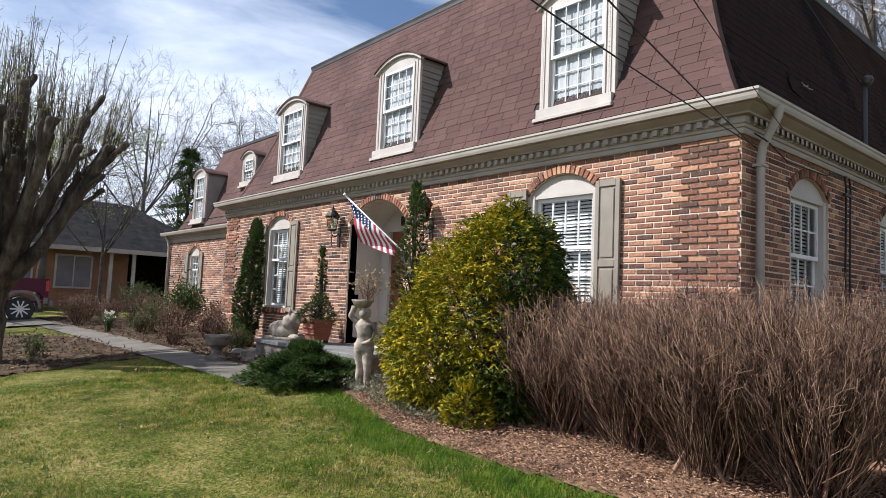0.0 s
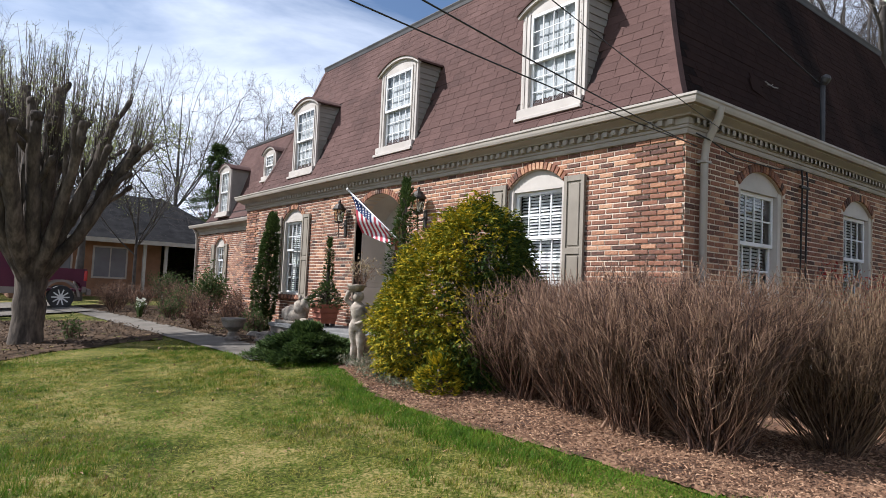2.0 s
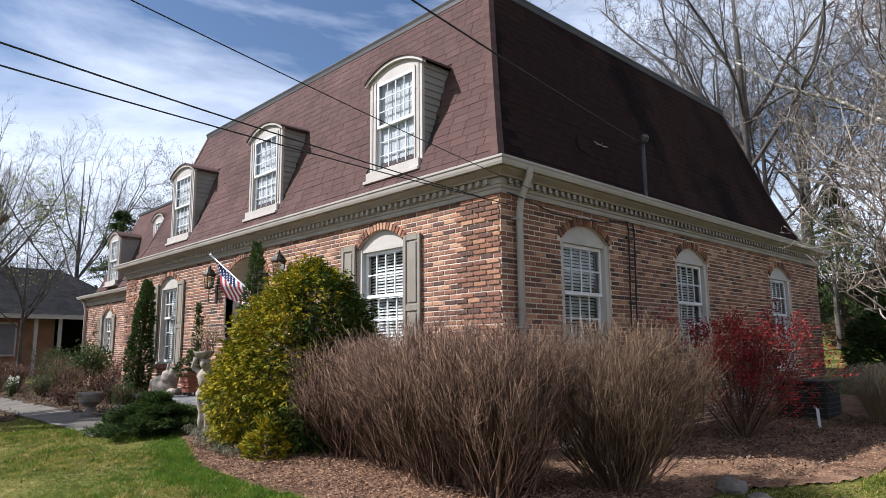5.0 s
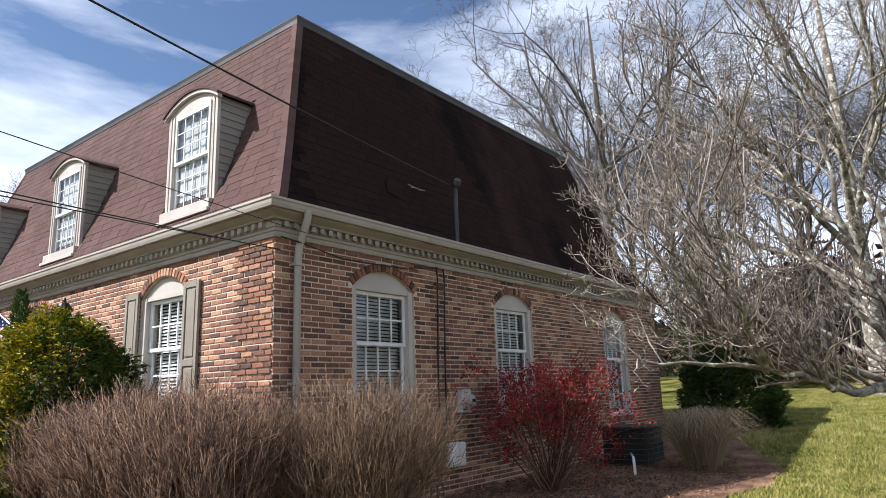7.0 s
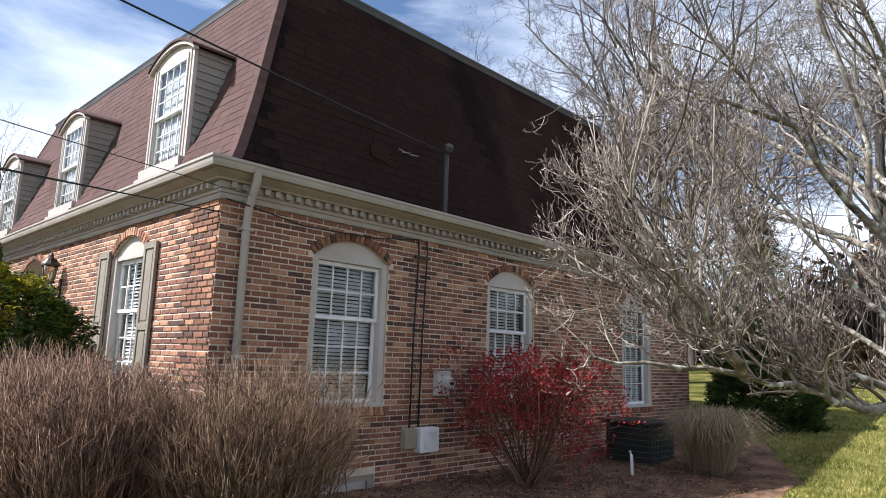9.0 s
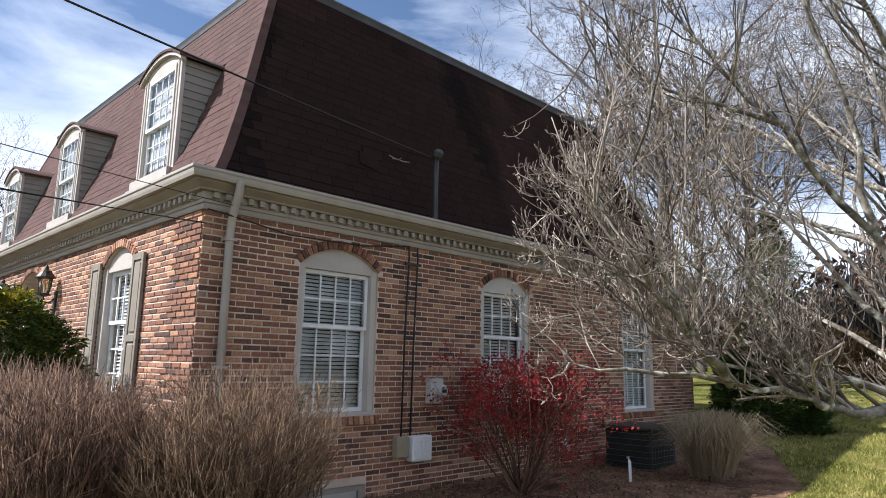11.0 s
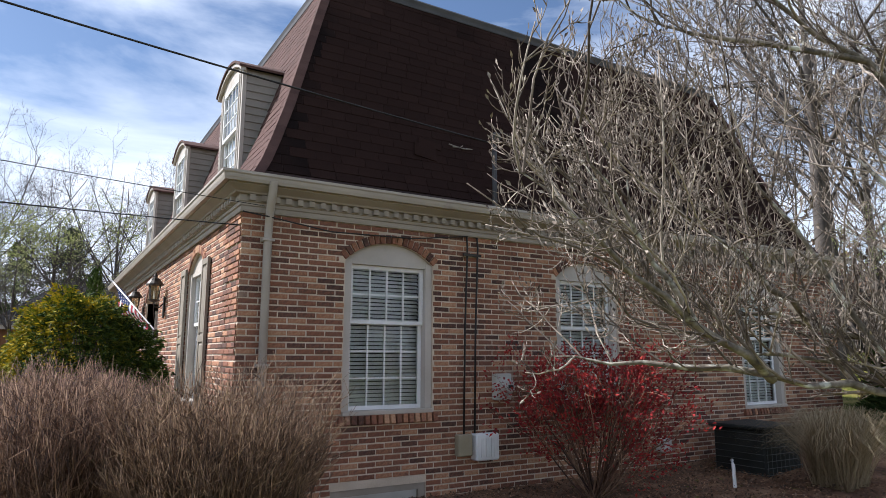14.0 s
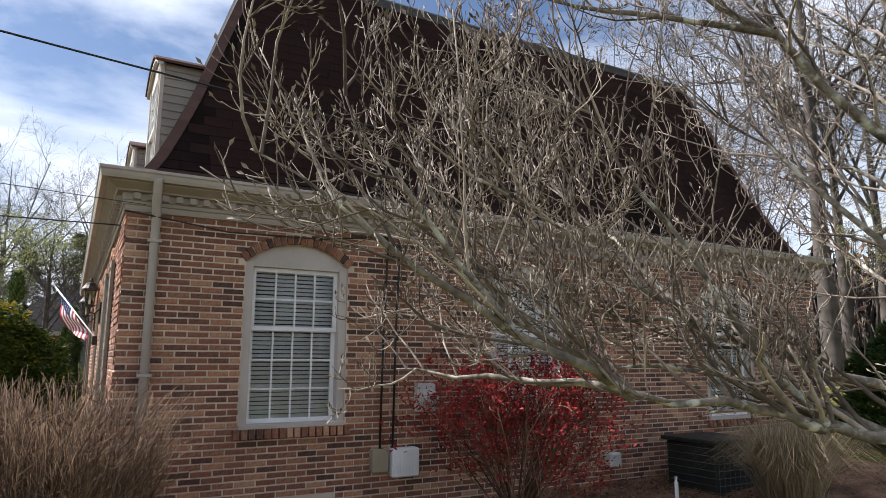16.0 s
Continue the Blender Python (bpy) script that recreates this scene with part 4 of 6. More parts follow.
part("pipe", tube([(9.3, 2.93, 4.12), (9.3, 2.93, 4.98)], 0.032, 10), METAL_DARK, mast)
bm = bmesh.new()
lathe(bm, [(0.03, -0.05), (0.06, 0.0), (0.065, 0.06), (0.03, 0.1)], 10, pose(9.3, 2.91, 4.98, 25, 0, 0))
part("weatherhead", bm, METAL_DARK, mast)
ELECTRIC = material("grey_box_paint", [(0.45, 0.44, 0.4), (0.56, 0.55, 0.5)], 0.5, 4, 50, 0.3, 0.1)
TAN_BOX = material("tan_box_paint", [(0.27, 0.24, 0.16), (0.34, 0.3, 0.21)], 0.6, 4, 50, 0.3, 0.1)
meter = thing("electric_meter", "round glass electric meter on a pale grey box", "electric meter", (9.44, 3.05, 1.79))
part("socket", boxes((9.32, 9.55, 2.97, 3.07, 1.79, 2.10), bevel=0.01), ELECTRIC, meter)
bm = bmesh.new()
lathe(bm, [(0.095, 0), (0.095, 0.02), (0.08, 0.025), (0.08, 0.09), (0.06, 0.105)], 18, pose(9.455, 2.97, 1.95, 90, 0, 0))
part("meter_dome", bm, ELECTRIC, meter)
part("dial", boxes((9.42, 9.49, 2.858, 2.866, 1.93, 1.97)), BLACK, meter)
cable_box = thing("utility_box", "ribbed white plastic utility box on the brick wall", "utility box", (9.17, 3.0, 1.12))
part("lid", boxes((9.01, 9.33, 2.93, 3.07, 1.12, 1.42), bevel=0.014), WHITE, cable_box)
for i in range(6):
    part("rib", boxes((9.065 + i * 0.036, 9.083 + i * 0.036, 2.92, 2.932, 1.16, 1.37)), WHITE, cable_box)
tan_box = thing("junction_box", "small tan metal junction box on the brick wall", "junction box", (8.88, 3.0, 1.18))
part("lid", boxes((8.79, 8.98, 2.97, 3.07, 1.18, 1.42), bevel=0.01), TAN_BOX, tan_box)
conduit = thing("conduit", "pair of thin dark cables clipped down the brick wall", "conduit", (9.0, 3.04, 1.4))
for x in (8.9, 9.05):
    part("cable", tube([(x + 0.06, 3.05, 3.74), (x + 0.06, 3.035, 3.6), (x + 0.02, 3.035, 2.6), (x, 3.035, 1.42)], 0.012, 6), BLACK, conduit)
part("clip", boxes((8.9, 9.15, 3.02, 3.05, 3.5, 3.53)), IRON, conduit)
basement = thing("basement_window", "taupe framed basement window at the foot of the side wall", "window", (7.86, 3.1, 0.5))
part("window_frame", boxes((7.3, 7.38, 3.1, 3.2, 0.5, 0.925), (8.34, 8.42, 3.1, 3.2, 0.5, 0.925), (7.38, 8.34, 3.1, 3.2, 0.86, 0.925)), TRIM, basement)
part("window_pane", boxes((7.38, 8.34, 3.14, 3.15, 0.5, 0.86)), ELECTRIC, basement)
part("torn_patch", boxes((-0.2, 0.12, -0.012, 0.0, 0.0, 0.2), (-0.14, 0.2, -0.011, -0.001, 0.2, 0.3), m=pose(8.66, 2.8 + roof_at(4.78) - 0.006, 4.78, -19, 8, 0)), SHADED_SHINGLE, house, "torn dark patch in the shingles")
bm = bmesh.new()
for i in range(5):
    box(bm, -rnd(0.03, 0.08), rnd(0.03, 0.08), -0.02, -0.008, -0.003, 0.004, pose(9.08 + i * 0.07, 2.8 + roof_at(5.05), 5.05 + rnd(-0.04, 0.04), -18, rnd(-40, 10), 0))
part("lifted_shingle_edge", bm, GUTTER, house, "pale lifted edges of torn shingles", kind="stuff")

# overhead lines


def hang(name, a, b, sag, r, label):
    pts = [(a[0] + (b[0] - a[0]) * i / 40, a[1] + (b[1] - a[1]) * i / 40, a[2] + (b[2] - a[2]) * i / 40 - sag * 4 * (i / 40) * (1 - i / 40)) for i in range(41)]
    return solid(name, tube(pts, r, 6), BLACK, label, "cable")


hang("service_cable", (9.3, 2.95, 4.95), (-14.0, -0.19, 6.45), 0.4, 0.0095, "thick black overhead service cable to the roof mast")
hang("phone_cable", (6.2, 2.9, 3.57), (-14.0, -0.64, 4.14), 0.4, 0.0048, "thin black overhead cable to the house corner")
hang("phone_cable", (6.22, 2.92, 3.57), (-14.0, -2.56, 3.84), 0.4, 0.0048, "thin black overhead cable to the house corner")
hang("phone_cable", (6.4, 2.74, 3.75), (-14.0, -2.2, 5.09), 0.4, 0.0036, "thin black overhead cable to the house corner")
solid("eave_cable", tube([(6.24, 2.94, 3.72), (6.5, 2.93, 3.69), (7.2, 3.02, 3.62), (8.2, 3.02, 3.64), (8.96, 3.03, 3.74)], 0.008, 6), BLACK, "thin black cable slung along the brick wall", "cable")

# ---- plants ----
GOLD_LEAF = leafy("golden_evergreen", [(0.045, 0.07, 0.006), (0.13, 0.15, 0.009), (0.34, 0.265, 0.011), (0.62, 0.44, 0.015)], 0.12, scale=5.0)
# Darker leaf copy: the bush's shaded side is put into its colour.
SHADED_LEAF = leafy("shaded_evergreen", [(0.008, 0.022, 0.005), (0.03, 0.058, 0.01), (0.075, 0.11, 0.015), (0.2, 0.2, 0.018)], 0.15, scale=2.2)
GREEN_LEAF = leafy("deep_green_evergreen", [(0.016, 0.034, 0.011), (0.055, 0.088, 0.022), (0.12, 0.165, 0.045)], 0.2, scale=2.0)
SHRUB_LEAF = leafy("shrub_green", [(0.03, 0.055, 0.016), (0.075, 0.11, 0.035), (0.13, 0.15, 0.06)], 0.25)
BERRY_LEAF = leafy("red_leaf", [(0.1, 0.014, 0.016), (0.28, 0.026, 0.03), (0.5, 0.07, 0.05)], 0.3)
BUD_LEAF = leafy("young_leaf", [(0.12, 0.14, 0.04), (0.26, 0.29, 0.1), (0.45, 0.45, 0.24)], 0.4)
DRY_GRASS = leafy("dry_grass", [(0.22, 0.17, 0.1), (0.38, 0.3, 0.19), (0.5, 0.42, 0.28)], 0.3)
BLADE = leafy("grass_blade", [(0.012, 0.034, 0.002), (0.06, 0.11, 0.006), (0.155, 0.18, 0.016), (0.34, 0.27, 0.07), (0.56, 0.44, 0.19)], 0.25, scale=7.0, pieces=0.35)
LUSH_BLADE = leafy("lush_grass_blade", [(0.028, 0.072, 0.004), (0.075, 0.15, 0.008), (0.16, 0.225, 0.018)], 0.35, scale=6.0, pieces=0.4)
LITTER = material("dark_leaf_litter", [(0.03, 0.02, 0.013), (0.09, 0.058, 0.037), (0.22, 0.15, 0.1)], 0.9, 3, 60, 0.3, 0.2, pieces=0.95)
CHIP = material("mulch_chip", [(0.06, 0.031, 0.017), (0.19, 0.1, 0.054), (0.4, 0.25, 0.15)], 0.9, 3, 60, 0.3, 0.2, pieces=0.95)
TERRACOTTA = material("terracotta", [(0.19, 0.06, 0.035), (0.3, 0.105, 0.06)], 0.7, 4, 60, 0.4, 0.2)
PETAL = leafy("white_petal", [(0.6, 0.6, 0.5), (0.8, 0.8, 0.72)], 0.3)


def branch(t, p, d, length, r, level, rule, tips=None, thin=0.0022):
    """A limb that bends upward as it goes, with side limbs of the next level. rule: per level (side limbs, length share, spread, lift, wander)."""
    n = 5 if level < 2 else 4
    pts, q, dirn = [Vector(p)], Vector(p), Vector(d).normalized()
    count, share, spread, lift, wander = rule[level]
    dirs = [dirn.copy()]
    for i in range(n):
        dirn = (dirn + rvec(wander) + Vector((0, 0, lift / n))).normalized()
        q = q + dirn * (length / n)
        pts.append(q.copy())
        dirs.append(dirn.copy())
    taper = [r * (1 - 0.62 * i / n) for i in range(n + 1)]
    kept = (t[min(level, len(t) - 1)] if isinstance(t, list) else t).add(pts, taper, 7 if level == 0 else 5 if level == 1 else 3)
    if kept is False:
        return
    if level + 1 < len(rule):
        for k in range(count):
            f = rnd(0.25, 1.0)
            i = min(n - 1, int(f * n))
            base = pts[i].lerp(pts[i + 1], f * n - i)
            axis_ = dirs[i].cross(rvec()).normalized()
            nd = (dirs[i] * math.cos(radians(spread)) + axis_ * math.sin(radians(spread))).normalized()
            branch(t, base, nd, length * share * rnd(0.7, 1.2) * (1.15 - 0.5 * f), max(thin, taper[i] * rnd(0.4, 0.6)), level + 1, rule, tips, thin)
    elif tips is not None:
        tips.append((pts[-1], dirs[-1]))


def bare_shrub(x, y, width, height, stems, name="bare_shrub", label="bare brown deciduous shrub of dense upright twigs", seed=1, mat=None, foot_=0.2):
    """Straight slim stems fanning up from a narrow foot; each forks into upright twigs that end at nearly one height."""
    random.seed(seed)
    z0 = ground_z(x, y)
    root = thing(name, label, "shrub", (x, y, z0), group="bare shrubs along the house")
    base, twigs = Tubes(), Tubes()
    for i in range(16):
        a, k = rnd(0, 6.283), math.sqrt(rnd(0.02, 1))
        foot = Vector((rnd(-foot_, foot_) * width * 0.8, rnd(-foot_, foot_) * width * 0.8, -0.05))
        e = Vector((0.36 * width * k * math.cos(a), 0.36 * width * k * math.sin(a), height * rnd(0.5, 0.75)))
        mid = foot.lerp(e, 0.45) + Vector((e.x * 0.06, e.y * 0.06, 0)) + rvec(0.03)
        base.add([foot, mid, e], [rnd(0.014, 0.022), 0.012, 0.006], 5)
    for i in range(stems):
        a, k = rnd(0, 2 * math.pi), math.sqrt(rnd(0, 1))
        tx, ty = 0.5 * width * k * math.cos(a), 0.5 * width * k * math.sin(a)
        h = height * rnd(0.66, 1.08) * (1 - 0.16 * k * k)
        p0 = Vector((rnd(-0.1, 0.1) + 0.18 * tx, rnd(-0.1, 0.1) + 0.18 * ty, -0.04))
        p3 = Vector((tx + rnd(-0.08, 0.08), ty + rnd(-0.08, 0.08), h))
        p0 = p0.lerp(p3, rnd(0.05, 0.45) if i % 7 else 0.0)
        bow = Vector((tx * 0.14, ty * 0.14, 0))
        p1, p2 = p0.lerp(p3, 0.35) + bow + rvec(0.075), p0.lerp(p3, 0.7) + bow * 0.6 + rvec(0.06)
        r = rnd(0.0032, 0.0052)
        twigs.add([p0, p1, p2, p3], [r, r * 0.85, r * 0.65, 0.0016], 3)
        d = (p3 - p1).normalized()
        for s in range(9):
            f = rnd(0.1, 0.95)
            b = p1.lerp(p2, f / 0.5) if f < 0.5 else p2.lerp(p3, (f - 0.5) / 0.5)
            o = rnd(0, 6.283)
            side = Vector((math.cos(o), math.sin(o), 0)) * rnd(0.25, 1.1)
            e = b + (d + side + Vector((tx * 0.25, ty * 0.25, 0.15))).normalized() * rnd(0.08, 0.27)
            e.z = min(e.z, h * rnd(1.0, 1.07))
            mid = b.lerp(e, 0.4) + side * 0.05 + rvec(0.008)
            twigs.add([b, mid, e], [0.0027, 0.0022, 0.0013], 3)
            if s < 5:
                e2 = mid + (d + rvec(0.55)).normalized() * rnd(0.06, 0.18)
                twigs.add([mid, e2], [0.0022, 0.0012], 3)
    part("main_stem", base.mesh("main_stem"), mat or TWIG, root, local=True, kind="stuff")
    part("twig", twigs.mesh("twig"), mat or TWIG, root, local=True, kind="stuff")


TAN_TWIG = material("tan_twig", [(0.028, 0.016, 0.01), (0.09, 0.051, 0.029), (0.17, 0.102, 0.058), (0.3, 0.2, 0.118)], 0.85, 3, 60, 0.4, 0.2, pieces=0.85)
for i, (x, y, w, h, n) in enumerate([(5.0, 4.15, 1.3, 1.22, 430), (4.95, 3.35, 1.35, 1.3, 500), (4.8, 2.6, 1.4, 1.35, 540), (4.85, 1.9, 1.3, 1.36, 540)]):
    bare_shrub(x, y, w, h, n, seed=20 + i)
bare_shrub(5.8, 1.38, 1.6, 1.42, 520, label="bare tan twiggy shrub fanning up from narrow stems", seed=24, mat=TAN_TWIG, foot_=0.07)


def evergreen(name, label, x, y, z, w, h, mat, sprays, size, inner, shape=1.0, seed=2, lumps=0.16, category="shrub", lean=(0, 0)):
    """A dense evergreen: limbs inside, and flat sprays of small leaves over a lumpy crown, drooping outward."""
    random.seed(seed)
    root = thing(name, label, category, (x, y, z))
    limbs, leaf = Tubes(), Leaves()
    limbs.add([(0, 0, -0.05), (lean[0] * 0.5, lean[1] * 0.5, h * 0.5), (lean[0], lean[1], h * 0.9)], [0.05, 0.035, 0.012], 7)

    def radius(f, a):
        r = math.sin(math.pi * min(1, max(0.0, 0.12 + 0.88 * f)) ** (0.62 * shape)) ** 0.62 if shape < 3 else (1 - f) ** 0.7 * min(1, 0.4 + f * 5)
        return 0.5 * w * r * (1 + lumps * noise.noise(Vector((math.cos(a) * 1.7, math.sin(a) * 1.7, f * 4 + seed))) * 2)
    for i in range(inner):
        f, a = rnd(0.05, 0.95), rnd(0, 6.283)
        r = radius(f, a) * 0.92
        c = Vector((lean[0] * f, lean[1] * f, h * f * 0.8))
        limbs.add([c * 0.9, c + Vector((math.cos(a) * r * 0.5, math.sin(a) * r * 0.5, 0.05)), (lean[0] * f + math.cos(a) * r, lean[1] * f + math.sin(a) * r, h * f)], [0.014, 0.009, 0.004], 4)
    for i in range(sprays):
        f, a = rnd(0.0, 1.0), rnd(0, 6.283)
        depth = 1 - 0.3 * rnd(0, 1) ** 2
        r = radius(f, a) * depth
        c = Vector((lean[0] * f + math.cos(a) * r, lean[1] * f + math.sin(a) * r, h * f * (1 if depth > 0.8 else 0.97)))
        out = Vector((math.cos(a), math.sin(a), rnd(-0.1, 0.75) + (1.2 if f > 0.85 else 0)))
        side = out.cross(Vector((0, 0, 1))).normalized()
        plane = out.cross(side) + rvec(0.7)
        for k in range(6):
            s = k / 5
            fan = (out * 0.9 + side * (k % 3 - 1) * 0.75 + rvec(0.3)).normalized()
            leaf.add(c + out * size * 0.55 * s + rvec(size * 0.2), fan, plane, size * rnd(0.6, 1.05), size * rnd(0.24, 0.42))
    part("limb", limbs.mesh("limb"), BARK, root, local=True, kind="stuff")
    part("foliage", leaf.mesh("foliage"), mat, root, local=True, kind="stuff")
    return root


def lumpy_evergreen(name, label, x, y, z, lumps, mat, size, per_area, seed):
    """A bush of overlapping lumps (x, y, z, radius, height): drooping sprays over their joint outline, dark limbs within."""
    random.seed(seed)
    root = thing(name, label, "shrub", (x, y, z))
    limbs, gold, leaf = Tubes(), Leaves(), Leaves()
    for lx, ly, lz, r, h in lumps:
        for i in range(26):
            d = rvec().normalized()
            limbs.add([(lx * 0.2, ly * 0.2, 0.0), (lx * 0.7, ly * 0.7, lz * 0.6), (lx + d.x * r * 0.85, ly + d.y * r * 0.85, max(0.05, lz + d.z * h * 0.85))], [0.02, 0.012, 0.004], 4)
        for i in range(int(per_area * 4 * r * h)):
            d = Vector((random.gauss(0, 1), random.gauss(0, 1), random.gauss(0, 1))).normalized()
            k = (1 + 0.2 * noise.noise(d * 2.3 + Vector((lx * 9, ly * 9, seed))) + 0.22 * noise.noise(d * 7 + Vector((lx * 5, ly * 5, seed)))) * (1 - 0.25 * rnd(0, 1) ** 2)
            c = Vector((lx + d.x * r * k, ly + d.y * r * k, lz + d.z * h * k))
            if c.z < 0.03 or any(((c.x - qx) / qr) ** 2 + ((c.y - qy) / qr) ** 2 + ((c.z - qz) / qh) ** 2 < 0.55 for qx, qy, qz, qr, qh in lumps):
                continue
            out = (Vector((d.x, d.y, d.z * 0.6 + rnd(-0.1, 0.9))) + rvec(0.35)).normalized()
            side = out.cross(Vector((0, 0, 1))).normalized()
            plane = out.cross(side) + rvec(0.8)
            # Light and shade set by leaf colour: gold sunward, dark green away.
            sunward = (c - Vector((0.1, -0.15, 0.85))).dot(Vector((-0.75, 0.6, 0.3))) + 0.45 * noise.noise(c * 3.6) + rnd(-0.3, 0.3)
            pick = gold if sunward > 0.16 else leaf
            for q in range(7):
                fan = (out + side * (q % 3 - 1) * 0.8 + rvec(0.35) - Vector((0, 0, 0.25 * (q > 3)))).normalized()
                pick.add(c + out * size * 0.2 * q + rvec(size * 0.22), fan - Vector((0, 0, 0.1 * q)), plane, size * rnd(0.55, 1.15), size * rnd(0.22, 0.42))
    part("limb", limbs.mesh("limb"), BARK, root, local=True, kind="stuff")
    part("foliage", leaf.mesh("foliage"), SHADED_LEAF, root, local=True, kind="stuff")
    part("gold_foliage", gold.mesh("gold_foliage"), mat, root, "golden yellow sprays, coloured as the lit side toward the sun", local=True, kind="stuff")


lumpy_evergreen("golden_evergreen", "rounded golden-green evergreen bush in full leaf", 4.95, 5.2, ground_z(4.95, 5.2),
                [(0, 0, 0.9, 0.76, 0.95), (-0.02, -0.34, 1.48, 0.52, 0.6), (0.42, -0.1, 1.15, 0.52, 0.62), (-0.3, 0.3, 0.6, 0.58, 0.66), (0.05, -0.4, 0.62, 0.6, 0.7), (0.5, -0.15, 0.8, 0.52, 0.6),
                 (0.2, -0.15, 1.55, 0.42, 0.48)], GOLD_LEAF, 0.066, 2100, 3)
evergreen("golden_sprout", "small low golden-green evergreen sprout in the mulch", 4.35, 4.75, ground_z(4.35, 4.75), 0.45, 0.36, GOLD_LEAF, 330, 0.075, 20, 0.8, 5)
evergreen("dwarf_spruce", "low spreading dark green dwarf spruce beside the lawn", 4.22, 7.65, ground_z(4.2, 7.6), 1.2, 0.42, GREEN_LEAF, 3800, 0.075, 80, 0.7, 7, 0.4)
evergreen("columnar_evergreen", "tall narrow dark green evergreen against the brick wall", 5.86, 13.2, ground_z(5.8, 13.0), 0.42, 2.55, GREEN_LEAF, 3000, 0.07, 60, 1.45, 8, 0.3, "shrub", (0.03, -0.3))
evergreen("slender_conifer", "slender dark green young conifer with a thin spire", 5.22, 6.8, ground_z(5.2, 6.8), 0.6, 2.6, GREEN_LEAF, 1200, 0.06, 60, 4.0, 10, 0.5, "conifer", (0.0, 0.0))


def twiggy(name, label, x, y, w, h, leaves, mat, seed, leaf_size=0.05, stems=22, category="shrub", rule=None):
    """An open shrub with visible stems and loose leaves."""
    random.seed(seed)
    z = ground_z(x, y)
    root = thing(name, label, category, (x, y, z))
    t, tips, lf = Tubes(), [], Leaves()
    rule = rule or [(4, 0.6, 32, 0.5, 0.12), (4, 0.55, 38, 0.35, 0.16), (0, 0.5, 40, 0.2, 0.2)]
    for i in range(stems):
        a = rnd(0, 6.283)
        branch(t, (rnd(-0.08, 0.08), rnd(-0.08, 0.08), -0.03), (math.cos(a) * w / h * rnd(0.1, 0.62), math.sin(a) * w / h * rnd(0.1, 0.62), 1), h * rnd(0.6, 0.85), 0.011, 0, rule, tips)
    for i in range(leaves):
        p, d = random.choice(tips)
        lf.add(p + rvec(leaf_size * 1.6) - d * rnd(0, leaf_size * 3), d + rvec(0.9), rvec(), leaf_size * rnd(0.6, 1.2), leaf_size * rnd(0.35, 0.6))
    part("stem", t.mesh("stem"), TWIG, root, local=True, kind="stuff")
    if leaves:
        part("leaf", lf.mesh("leaf"), mat, root, local=True, kind="stuff")
    return root


twiggy("red_berry_bush", "open twiggy bush with small dark red leaves and berries", 10.0, 2.1, 3.7, 1.75, 8500, BERRY_LEAF, 31, 0.05, 52)
twiggy("rhododendron", "broadleaf evergreen shrub with bare lower stems", 6.4, 18.2, 1.6, 1.35, 1500, SHRUB_LEAF, 32, 0.11, 16)
twiggy("low_brown_shrub", "low bare brown garden shrub", 5.2, 15.6, 1.0, 0.8, 260, TWIG, 33, 0.05, 30)
twiggy("low_brown_shrub", "rounded dry brown garden shrub", 4.9, 19.6, 1.1, 0.85, 700, TWIG, 34, 0.05, 40)
twiggy("low_brown_shrub", "loose rust-brown dry perennial shrub", 5.6, 14.4, 0.9, 0.7, 500, TWIG, 35, 0.06, 30)
twiggy("garden_shrub", "sparse grey-green garden shrub", 5.3, 17.2, 0.9, 0.85, 420, SHRUB_LEAF, 36, 0.07, 18)
twiggy("rust_shrub", "rust-coloured twiggy shrub by the driveway", 4.5, 21.4, 1.5, 0.95, 900, TWIG, 37, 0.06, 40)
twiggy("grey_green_shrub", "rounded grey-green broadleaf shrub", 7.2, 25.0, 1.5, 1.3, 1500, SHRUB_LEAF, 38, 0.1, 20)
twiggy("small_shrub", "small leafy seedling shrub in the bark bed", 2.2, 13.2, 0.5, 0.42, 260, SHRUB_LEAF, 39, 0.07, 9)
twiggy("white_flower_shrub", "pale grey-green shrub with white flowers by the tree", 0.35, 10.2, 0.9, 0.62, 800, SHRUB_LEAF, 40, 0.07, 18)


